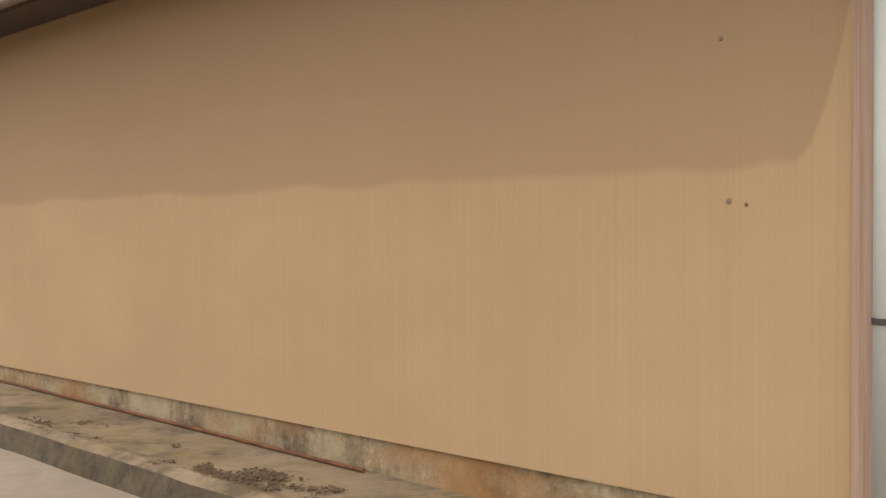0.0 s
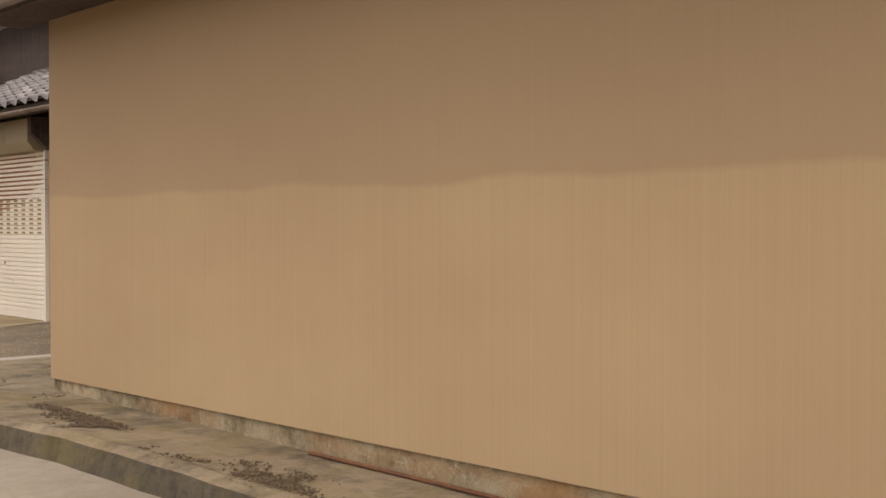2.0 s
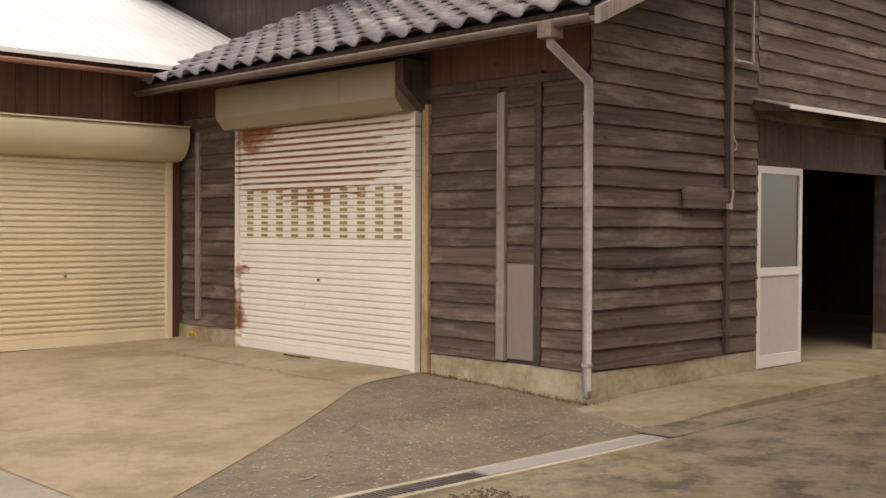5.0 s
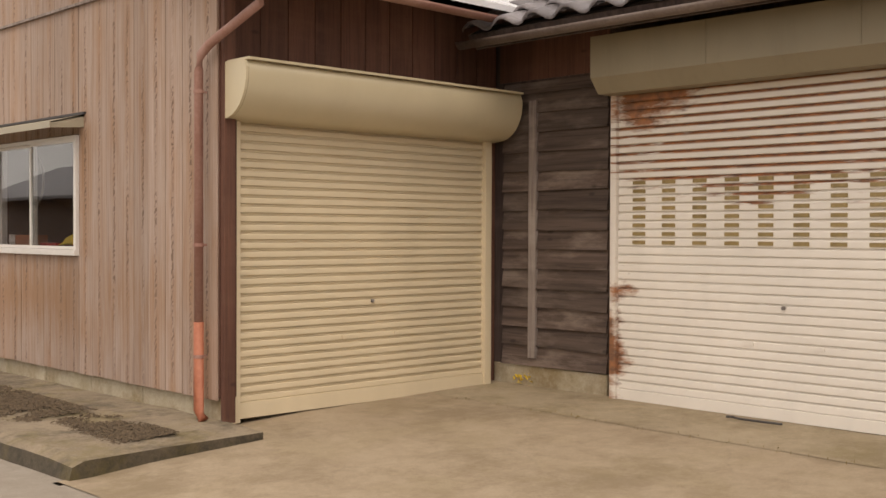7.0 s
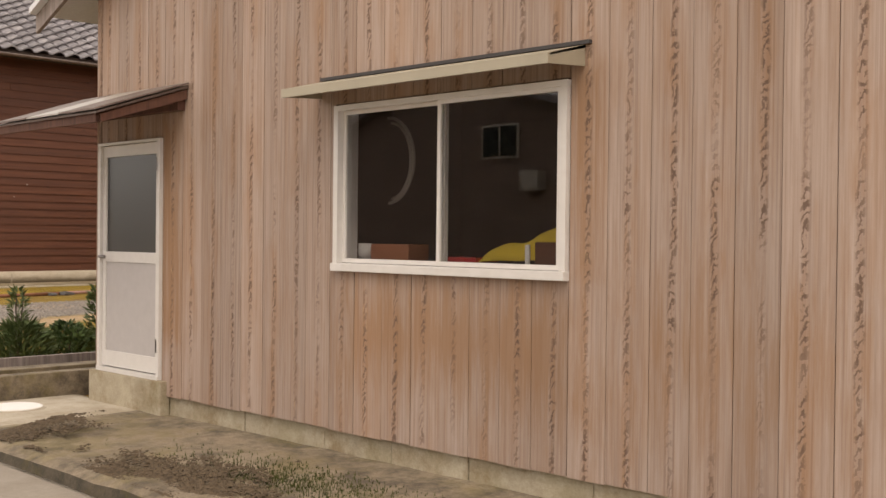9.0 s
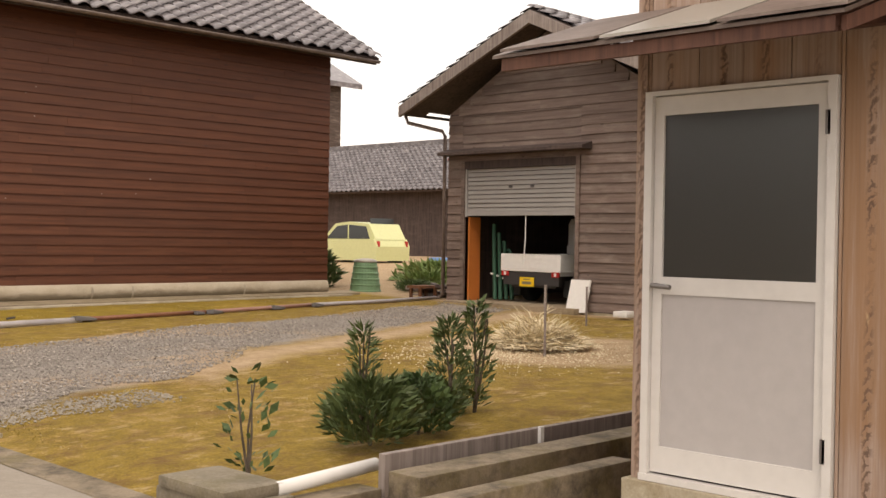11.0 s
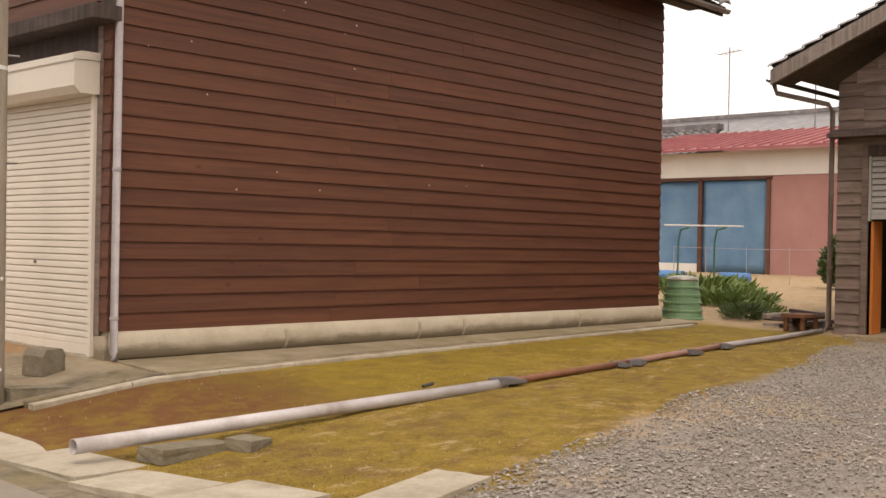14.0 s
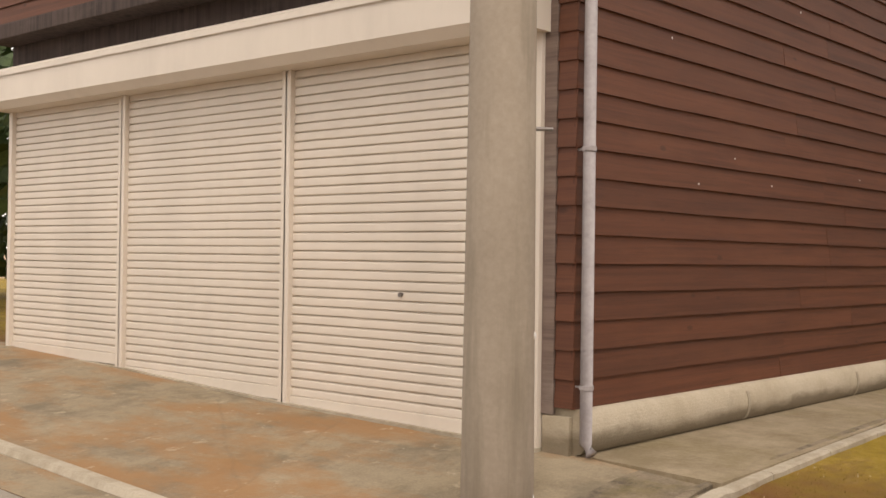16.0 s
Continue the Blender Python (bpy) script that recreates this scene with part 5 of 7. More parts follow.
solid_wall("wall", "y", 9.0, 0.14, 24.9, 31.34, 0.0, 4.0, [], M["redwood"], h)
bm = bmesh.new()
for y0 in (23.95, 31.95):
    prof = [Vector((0, y0, 3.17)), Vector((0, 27.95, 3.17 + 4.0 * 0.42))]
    for x0, x1 in ((3.72, 8.45),):
        vs = [bm.verts.new((x, p.y, p.z + d)) for x in (x0, x1) for p in prof for d in (0, 0.05)]
        for f in ((0, 1, 3, 2), (4, 6, 7, 5), (0, 4, 5, 1), (2, 3, 7, 6), (0, 2, 6, 4), (1, 5, 7, 3)):
            bm.faces.new([vs[i] for i in f])
roof = put("roof", bm, M["metal_roof"], h, "pale sheet metal roof")
k = 3.74
rib = link_mesh("roof_rib", boxes((0, 0.022, 0, 4.34, 0.0, 0.012)), M["metal_roof"])
while k < 8.4:
    put("roof_rib", rib, None, roof, at=pose(k, 23.955, 3.215, math.degrees(math.atan(0.42))))
    k += 0.16
put("barge_board", extrude([(23.95, 3.02), (23.95, 3.165), (27.95, 4.845), (31.95, 3.165), (31.95, 3.02), (27.95, 4.70)], 3.78, 3.81, "x"), M["greywood"], h)
put("gable", extrude([(24.6, 3.3), (31.3, 3.3), (31.3, 3.35), (27.95, 4.78), (24.6, 3.35)], 4.05, 4.15, "x"), M["cedar"], h)
put("gutter_box", boxes((3.96, 4.10, 23.88, 24.02, 2.94, 3.07), bevel=0.014), M["pvc_red"], h)
gutter(h, (3.85, 23.93, 3.12), (6.6, 23.93, 3.10), M["pvc_red"], 0.05)
shutter("roller_shutter", "x", 24.51, -1, SX0 + 0.01, SX1, 0.03, 2.22, 0.0645, M["beige"], M["beige"], "beige closed roller shutter", "", 0.12, rail=0.075, face=0.70)
t = thing("shutter_hood", (5.45, 24.3, 2.15), "cream rounded metal hood over the beige shutter", "shutter hood")
prof = [(24.51, 2.56), (24.17, 2.545), (24.15, 2.50)] + [(24.15 + 0.30 * (1 - math.cos(q)) * 0.9, 2.46 - 0.30 * math.sin(q)) for q in steps(0, math.pi / 2, math.pi / 16)] + [(24.51, 2.15)]
put("casing", extrude(prof, 4.07, 6.83, "x", False), M["hood"], t, "", True)
put("end_cap", extrude([(u, z) for u, z in prof], 6.83, 6.845, "x"), M["hood"], t)
put("top_lip", boxes((4.06, 6.84, 24.135, 24.5, 2.548, 2.566)), M["hood"], t)
put("end_cap", extrude([(u, z) for u, z in prof], 4.045, 4.068, "x"), M["hood"], t)
downpipe("downpipe", [(4.03, 23.95, 3.0), (4.03, 23.96, 2.90), (3.95, 24.46, 2.67), (3.93, 24.54, 2.60), (3.93, 24.56, 2.50), (3.93, 24.56, 0.72)], 0.032, M["pvc_red"],
         "faded red plastic downpipe with an orange foot", [(3.93, 24.56, 2.35), (3.93, 24.56, 1.28), (3.93, 24.56, 0.5)], M["pvc_red"])
part("pipe_foot", tube([(3.93, 24.56, 0.74), (3.93, 24.56, 0.12), (3.93, 24.50, 0.06)], 0.036, 14), M["rust_red"], None, "", True)
foot = scene.objects["pipe_foot"]
under(foot, [o for o in scene.objects if o.name.startswith("downpipe") and o.type == "EMPTY"][-1])

# window with its awning and the room behind
win = thing("window_1", (4.0, 27.45, 1.2), "white aluminium sliding window with dark panes", "window", "", "structure")
y0, y1, z0, z1 = WIN
put("window_frame", boxes((3.985, 4.15, y0 - 0.028, y0 + 0.012, z0, z1), (3.985, 4.15, y1 - 0.012, y1 + 0.028, z0, z1),
                          (3.985, 4.15, y0 - 0.028, y1 + 0.028, z1, z1 + 0.032)), M["alu"], win)
put("window_sill", boxes((3.968, 4.16, y0 - 0.032, y1 + 0.032, z0 - 0.032, z0 + 0.016), bevel=0.005), M["alu"], win)
ym = (y0 + y1) / 2
for a, b, d in ((y0 + 0.012, ym + 0.015, 0.0), (ym - 0.015, y1 - 0.012, 0.035)):
    put("sash", boxes((3.995 + d, 4.020 + d, a, a + 0.024, z0 + 0.02, z1), (3.995 + d, 4.020 + d, b - 0.024, b, z0 + 0.02, z1),
                      (3.996 + d, 4.019 + d, a + 0.024, b - 0.024, z0 + 0.02, z0 + 0.045), (3.996 + d, 4.019 + d, a + 0.024, b - 0.024, z1 - 0.022, z1)), M["alu"], win)
    p = put("pane", boxes((4.006 + d, 4.010 + d, a + 0.022, b - 0.022, z0 + 0.04, z1 - 0.02)), M["glass"], win)
    p.visible_shadow = False
t = thing("window_awning", (3.9, 27.45, 2.25), "cream sheet metal awning over the window", "awning")
prof = [(4.012, 2.335), (3.72, 2.262), (3.72, 2.215), (3.73, 2.215), (3.73, 2.25), (4.012, 2.32)]
put("sheet", extrude(prof, 26.46, 28.52, "y"), M["awning"], t)
put("front_lip", boxes((3.714, 3.73, 26.45, 28.53, 2.21, 2.262)), M["awning"], t)
for yy in (26.46, 28.508):
    put("side_plate", extrude([(4.012, 2.335), (3.722, 2.258), (3.722, 2.212), (4.012, 2.23)], yy, yy + 0.012, "y"), M["awning"], t)
put("top_edge", boxes((3.99, 4.012, 26.42, 28.5, 2.336, 2.355)), M["dark_iron"], t)
room = thing("room", (5, 27.5, 0.0), "dim room behind the window", "room", "", "structure")
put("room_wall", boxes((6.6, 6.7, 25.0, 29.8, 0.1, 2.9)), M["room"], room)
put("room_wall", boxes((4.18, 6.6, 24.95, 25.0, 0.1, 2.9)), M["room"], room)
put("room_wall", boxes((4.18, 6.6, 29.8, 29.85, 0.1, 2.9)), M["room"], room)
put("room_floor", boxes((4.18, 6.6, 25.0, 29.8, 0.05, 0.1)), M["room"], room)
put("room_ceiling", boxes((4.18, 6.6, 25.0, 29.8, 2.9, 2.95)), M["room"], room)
desk = thing("desk", (4.6, 27.4, 0.1), "dark desk under the window", "desk")
put("desk_top", boxes((4.17, 4.95, 26.0, 29.0, 1.20, 1.238), bevel=0.005), M["trimwood"], desk)
for yy in (26.05, 28.9):
    put("desk_side", boxes((4.22, 4.93, yy, yy + 0.05, 0.1, 1.20)), M["trimwood"], desk)
tagged(part("box", boxes((4.19, 4.36, 27.90, 28.24, 1.24, 1.335), bevel=0.008), M["brown_box"], None, "orange-brown box on the desk"), "", "box")
tagged(part("paper_roll", tube([(4.20, 28.25, 1.29), (4.24, 28.48, 1.29)], 0.048, 14), M["paper"], None, "white paper roll on the desk", True), "", "paper")
tagged(part("book", boxes((4.18, 4.36, 27.34, 27.66, 1.24, 1.268), bevel=0.004), M["red_lens"], None, "thin red book on the desk"), "", "book")
tagged(part("tube", lathe([(0.014, 0), (0.015, 0.10), (0.012, 0.105)], 12), M["paper"], None, "slim white tube on the desk"), "", "tube").location = (4.19, 26.97, 1.24)
t = thing("hose_coil", (4.5, 28.15, 1.6), "pale coil of hose hanging inside the window", "hose")
for k in range(2):
    put("loop", tube([(4.40 + 0.03 * k, 28.32 - (0.24 - 0.06 * k) * math.cos(q), 1.86 + (0.27 - 0.03 * k) * math.sin(q)) for q in steps(-1.5, 1.571, 0.15)], 0.010, 6), M["alu_grey"], t)
put("hook", tube([(4.40, 28.32, 2.12), (4.44, 28.32, 2.14), (4.44, 28.32, 2.9)], 0.006, 5), M["steel"], t)
tagged(part("cardboard_box", boxes((4.19, 4.25, 26.62, 26.92, 1.24, 1.36), bevel=0.006), M["brown"], None, "dark brown box on the desk"), "", "box")
bm = bmesh.new()
rows = []
for k in range(25):
    s = k / 24
    yc = 27.36 - 0.72 * s
    crest = 1.26 + 0.31 * s ** 1.1 + 0.03 * math.sin(3.0 * math.pi * min(s, 0.4))
    rows.append([bm.verts.new((4.20 + (0.012 + 0.016 * s) * q + 0.008 * math.sin(9 * s + q), yc + 0.012 * math.sin(1.5 * q + 9 * s),
                               1.242 + (crest - 1.242) * math.sin(math.pi * (0.04 + 0.9 * q / 10)) * (1 + 0.05 * math.sin(23 * s + 1.7 * q)))) for q in range(11)])
for r0, r1 in zip(rows, rows[1:]):
    for k in range(10):
        bm.faces.new((r0[k], r0[k + 1], r1[k + 1], r1[k]))
tagged(part("cloth", bm, M["yellow_cloth"], None, "crumpled yellow cloth on the desk", True), "", "cloth").modifiers.new("thick", "SOLIDIFY").thickness = 0.006

# door with its porch roof
door = thing("door_1", (4.0, 30.8, 0.33), "white aluminium back door with a frosted upper pane", "door", "", "structure")
y0, y1, z0, z1 = DOOR
put("door_frame", boxes((3.985, 4.12, y0 - 0.018, y0 + 0.02, z0, z1), (3.985, 4.12, y1 - 0.02, y1 + 0.018, z0, z1), (3.985, 4.12, y0 - 0.018, y1 + 0.018, z1, z1 + 0.02),
                        (3.975, 4.12, y0 - 0.018, y1 + 0.018, z0 - 0.03, z0)), M["alu"], door)
leaf = put("door_leaf", boxes((4.01, 4.045, y0 + 0.022, y0 + 0.07, z0 + 0.01, z1 - 0.005), (4.01, 4.045, y1 - 0.07, y1 - 0.022, z0 + 0.01, z1 - 0.005),
                              (4.01, 4.045, y0 + 0.07, y1 - 0.07, z0 + 0.01, z0 + 0.13), (4.01, 4.045, y0 + 0.07, y1 - 0.07, 1.16, 1.24),
                              (4.01, 4.045, y0 + 0.07, y1 - 0.07, z1 - 0.09, z1 - 0.005)), M["alu"], door)
put("lower_panel", boxes((4.020, 4.035, y0 + 0.07, y1 - 0.07, z0 + 0.13, 1.16)), M["panel"], leaf)
put("pane", boxes((4.024, 4.030, y0 + 0.07, y1 - 0.07, 1.24, z1 - 0.09)), M["frost"], leaf)
put("handle", tube([(4.01, y1 - 0.05, 1.20), (3.96, y1 - 0.05, 1.20), (3.955, y1 - 0.06, 1.20), (3.955, y1 - 0.15, 1.195)], 0.011, 8), M["steel"], leaf)
for zz in (0.55, 1.9):
    put("hinge", boxes((3.985, 4.012, y0 + 0.008, y0 + 0.03, zz - 0.05, zz + 0.05)), M["steel"], leaf)
# unseen dark panel added behind the leaf, standing for the unlit inside
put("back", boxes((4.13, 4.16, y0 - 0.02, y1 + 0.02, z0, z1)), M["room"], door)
t = thing("porch_roof", (3.7, 30.7, 2.2), "thin sheet metal porch roof over the door", "awning")
put("sheet", extrude([(4.01, 2.43), (3.30, 2.19), (3.30, 2.205), (4.01, 2.45)], 30.02, 31.62, "y"), M["gutter"], t)
for yy in (30.12, 30.8, 31.5):
    put("rafter", extrude([(4.01, 2.42), (3.36, 2.195), (3.36, 2.15), (4.01, 2.33)], yy, yy + 0.045, "y"), M["redwood"], t)
for k in range(3):
    y = 30.0 + 0.53 * k
    put("sheet_lap", extrude([(4.0, 2.455), (3.28, 2.212), (3.28, 2.224), (4.0, 2.467)], y, y + 0.5, "y"), M["alu_grey"] if k == 1 else M["gutter"], t)
put("front_board", boxes((3.315, 3.34, 30.06, 31.58, 2.135, 2.188)), M["redwood"], t)
put("side_board", extrude([(4.01, 2.42), (3.34, 2.188), (3.34, 2.135), (4.01, 2.35)], 30.03, 30.05, "y"), M["redwood"], t)
put("ledger", boxes((3.95, 4.01, 30.06, 31.33, 2.27, 2.36)), M["redwood"], t)


# ---- brown board house with the three shutters ----
h = thing("brown_house", (9, 48, 0.3), "brown stained board house with a tiled roof", "house")
BX0, BX1, BY = 4.91, 13.6, 44.97
w = solid_wall("wall", "x", BY, 0.15, BX0 - 0.04, BX1, 0.60, 4.95, [], M["brown"], h, "brown stained horizontal boards")
r = random.Random(31)
lap_boards(w, "x", BY, -1, [(BX0 - 0.055, BX1 + 0.01, 0.60, 4.9)], 0.157, M["brown"], r, 0.026, 0.0025, butt=3.6)
arc = [(BY - 0.03 - 0.07 * math.sin(q), 0.475 + 0.123 * math.cos(q)) for q in steps(0, math.pi, math.pi / 18)]
put("foundation", extrude([(BY + 0.14, 0.1), (BY + 0.14, 0.598)] + arc + [(BY - 0.03, 0.1)], BX0 - 0.03, BX1 - 0.02, "x"), M["footing"], h, "rendered rounded footing")
for x in (6.75, 8.62, 9.35, 11.6):
    put("joint", extrude([(BY - 0.03, 0.36)] + [(u - 0.004, z) for u, z in arc[5:]], x, x + 0.035, "x"), M["slab"], h, "pale mortar at a joint")
put("foundation", boxes((4.845, 4.878, BY + 0.0, BY + 0.178, 0.25, 0.555), bevel=0.004), M["footing"], h)
put("corner_post", boxes((4.842, 4.867, BY + 0.105, BY + 0.185, 0.56, 3.25), bevel=0.004), M["garage_wood"], h)
lap_boards(w, "y", BX0 - 0.043, -1, [(BY - 0.022, BY + 0.10, 0.60, 3.26)], 0.157, M["brown"], r, 0.022, 0.002)
solid_wall("wall", "y", 13.6, -0.15, BY + 0.15, 53, 0.3, 4.95, [], M["brown"], h)
solid_wall("wall", "y", 4.90, 0.15, BY + 0.15, 51.2, 0.3, 4.95, [(45.2, 51.1, 0.2, 2.75)], M["trimwood"], h)
solid_wall("wall", "x", 53, -0.15, 9.1, 13.45, 0.3, 4.95, [], M["brown"], h)
tiled_roof("roof", h, (14.35, 44.38, 4.92), (-1, 0, 0), slope("y", 1, 0.56), 10.6, 5.1, 300)
tiled_roof("roof", h, (4.3, 53.4, 4.72), (1, 0, 0), slope("y", -1, 0.56), 10.0, 5.1, 60)
put("eave_board", boxes((3.8, 14.3, 44.40, 44.43, 4.78, 4.87)), M["trimwood"], h)
put("soffit", boxes((3.8, 14.3, 44.43, BY, 4.93, 4.95)), M["trimwood"], h)
gutter(h, (3.8, 44.33, 4.85), (14.3, 44.33, 4.85), M["gutter"], 0.055)
put("gable", extrude([(45.0, 4.9), (53.0, 4.9), (48.9, 7.2)], 13.45, 13.58, "x"), M["brown"], h)
put("gable", extrude([(45.0, 4.9), (51.2, 4.9), (51.2, 5.9), (48.9, 7.15)], 4.98, 5.05, "x"), M["brown"], h)
solid_wall("wall", "x", 51.2, -0.15, 5.05, 9.1, 0.3, 4.95, [], M["brown"], h)
solid_wall("wall", "y", 9.1, 0.15, 51.2, 52.85, 0.3, 4.95, [], M["brown"], h)
up = solid_wall("upper_wall", "y", 4.72, 0.17, 44.9, 51.15, 3.40, 4.9, [], M["trimwood"], h, "red-brown boards over the dark beam")
lap_boards(up, "y", 4.72, -1, [(44.9, 51.15, 3.41, 4.88)], 0.157, M["brown"], r, 0.026, 0.0025)
put("beam", boxes((4.62, 4.89, 44.85, 51.2, 3.26, 3.39), bevel=0.01), M["trimwood"], h, "dark projecting beam")
for k, (a, b) in enumerate(((45.21, 47.24), (47.33, 49.22), (49.31, 51.02))):
    z0 = (0.375, 0.425, 0.515)[k]
    shutter("roller_shutter", "y", 4.86, -1, a, b, z0, 2.72, 0.0595, M["white"], M["white"], "cream white closed roller shutter", "three shutters in a row", 0.09, k == 0, face=0.88, pulls=False)
put("sill", extrude([(45.15, 0.2), (51.1, 0.3), (51.1, 0.545), (49.27, 0.508), (47.29, 0.42), (45.15, 0.372)], 4.80, 4.93, "x"), M["slab"], h, "concrete sill under the shutters")
t = thing("shutter_hood", (4.75, 48, 2.7), "long cream metal hood over three shutters", "shutter hood")
put("casing", extrude([(4.60, 2.93), (4.60, 2.71), (4.66, 2.65), (4.89, 2.65), (4.89, 2.94)], 45.12, 51.1, "y"), M["white"], t)
put("top_lip", extrude([(4.585, 2.925), (4.585, 2.97), (4.66, 3.01), (4.89, 3.01), (4.89, 2.945), (4.60, 2.935)], 45.11, 51.11, "y"), M["white"], t)
downpipe("downpipe", [(4.884, BY - 0.085, 4.7), (4.884, BY - 0.085, 0.42), (4.87, BY - 0.13, 0.37)], 0.034, M["pvc"], "grey plastic downpipe on the brown wall",
         [(4.884, BY - 0.085, 2.0), (4.884, BY - 0.085, 0.72)], M["pvc"], (0, 0.07))
bm = bmesh.new()
for a, b, s in ((4.9, 14.2, 0.0),):
    vs = []
    for x in steps(a, b, 0.5):
        e = 44.10 + 0.06 * (x - 4.9)
        vs.append([bm.verts.new(p) for p in ((x, e, 0.1), (x, e, 0.30 + 0.004 * x), (x, BY + 0.02, 0.335 + 0.004 * x), (x, BY + 0.02, 0.1))])
    for r0, r1 in zip(vs, vs[1:]):
        for k in range(4):
            bm.faces.new((r0[k], r1[k], r1[(k + 1) % 4], r0[(k + 1) % 4]))
    bm.faces.new(vs[0])
    bm.faces.new(vs[-1][::-1])
tagged(part("pavement", bm, M["sill"], None, "narrow concrete apron along the brown wall"), "", "pavement", "", "structure")


# ---- garage ----
h = thing("garage", (14.8, 41, 0.3), "dark board garage with a half-open shutter", "garage")
GX, GY0, GY1 = 14.78, 38.05, 42.86
GO = (39.86, 42.42, 0.0, 2.72)
APY = 40.42
w = solid_wall("wall", "y", GX, 0.15, GY0, GY1, 0.24, 3.75, [GO], M["trimwood"], h, "dark weathered horizontal boards")
r = random.Random(41)
lap_boards(w, "y", GX, -1, wall_cells(GY0, GY1, 0.25, 3.72, [(39.78, 42.50, 0.0, 2.86)]), 0.165, M["garage_wood"], r, 0.03, 0.005)
gab = put("gable", extrude([(GY0, 3.75), (GY1, 3.75), (APY, 5.15)], GX, GX + 0.15, "x"), M["garage_wood"], h, "boarded gable")
z = 3.72
while z < 4.95:
    f = min(0.97, (z + 0.165 - 3.72) / 1.43)
    a, b = GY0 + (APY - GY0) * f - 0.03, GY1 + (APY - GY1) * f + 0.03
    lap_boards(gab, "y", GX, -1, [(a, b, z, z + 0.16)], 0.165, M["garage_wood"], r, 0.03, 0.004)
    z += 0.165
for s, name in ((1, "roof"), (-1, "roof")):
    half = (43.55 - APY) if s > 0 else (APY - 37.35)
    base = (14.15, 43.55, 3.93) if s > 0 else (14.15, 37.35, 3.93)
    tiled_roof(name, h, base, (1, 0, 0), slope("y", -s, (5.32 - 3.93) / half), 7.5, math.hypot(half, 1.39), 60)
    e0 = (43.55, 37.35)[s < 0]
    put("barge_board", extrude([(e0, 3.70), (e0, 3.90), (APY, 5.30), (APY, 5.08)], 14.10, 14.16, "x"), M["greywood"], h, "bleached barge board")
    put("soffit", extrude([(e0, 3.76), (e0, 3.79), (APY, 5.17), (APY, 5.14)], 14.17, 14.77, "x"), M["trimwood"], h)
solid_wall("wall", "x", GY1, -0.15, GX + 0.15, 21.5, 0.2, 3.75, [], M["trimwood"], h)
solid_wall("wall", "x", GY0, 0.15, GX + 0.15, 21.5, 0.2, 3.75, [], M["trimwood"], h)
solid_wall("wall", "y", 21.5, 0.15, GY0, GY1, 0.2, 5.0, [], M["trimwood"], h)
put("floor", boxes((14.4, 21.5, 39.6, 42.6, 0.10, 0.30)), M["pad"], h, "concrete garage floor")
put("foundation", boxes((GX - 0.02, GX + 0.14, GY0, 39.8, 0.0, 0.24)), M["found"], h)
put("jamb", boxes((GX - 0.05, GX + 0.1, 42.42, 42.50, 0.25, 2.86)), M["garage_wood"], h)
put("jamb", boxes((GX - 0.05, GX + 0.1, 39.78, 39.86, 0.25, 2.86)), M["garage_wood"], h)
put("lintel", boxes((GX - 0.04, GX + 0.1, 39.78, 42.50, 2.72, 2.86)), M["trimwood"], h)
put("canopy", extrude([(GX - 0.02, 3.10), (GX - 0.30, 3.02), (GX - 0.30, 2.97), (GX - 0.02, 2.97)], 39.55, 42.9, "y"), M["trimwood"], h, "narrow wooden canopy")
shutter("roller_shutter", "y", GX + 0.03, -1, 39.90, 42.39, 1.86, 2.74, 0.075, M["zinc"], M["zinc"], "grey roller shutter half raised", "", 0.07, False)
sh = [o for o in scene.objects if o.name.startswith("roller_shutter") and o.type == "EMPTY"][-1]
for yy in (40.85, 41.35):
    put("finger_pull", boxes((GX + 0.003, GX + 0.016, yy - 0.04, yy + 0.04, 2.36, 2.40)), M["dark_iron"], sh)
put("pull_cord", tube([(GX + 0.05, 41.02, 1.88), (GX + 0.06, 41.03, 1.4), (GX + 0.05, 41.06, 1.0)], 0.012, 6), M["paper"], sh, "white pull cord")
gutter(h, (14.2, 43.62, 3.80), (21, 43.62, 3.80), M["dark_iron"], 0.05)
downpipe("downpipe", [(14.35, 43.62, 3.76), (14.4, 43.60, 3.62), (14.70, 42.98, 3.45), (14.73, 42.93, 3.35), (14.73, 42.93, 0.4), (14.66, 42.99, 0.32)], 0.035, M["gutter"],
         "dark downpipe at the garage corner", [(14.73, 42.93, 2.2), (14.73, 42.93, 1.2)], M["gutter"])
downpipe("downpipe", [(14.72, 38.12, 3.7), (14.72, 38.12, 0.3)], 0.03, M["pvc"], "pale downpipe on the garage front")


# ---- small pick-up truck in the garage ----
def wheel(parent, x, y, z, r=0.26, w=0.15):
    t = put("wheel", lathe([(r * 0.6, -w / 2), (r * 0.96, -w / 2), (r, -w * 0.35), (r, w * 0.35), (r * 0.96, w / 2), (r * 0.6, w / 2)], 24), M["black"], parent, "", True, at=pose(x, y, z, 90))
    bm = lathe([(0.05, -w / 2 - 0.008), (r * 0.58, -w / 2 + 0.015), (r * 0.62, -w / 2), (r * 0.62, w / 2), (r * 0.58, w / 2 - 0.015), (0.05, w / 2 + 0.008)], 20)
    put("rim", bm, M["steel"], t, at=pose(x, y, z, 90))


TX, TY0, TY1 = 15.10, 40.44, 41.82
FZ = 0.30
t = thing("pickup_truck", (17, 41.36, FZ), "small white pick-up truck parked in the garage", "truck")
put("tailgate", boxes((TX, TX + 0.04, TY0, TY1, 0.87, 1.18), bevel=0.01), M["white_lacquer"], t)
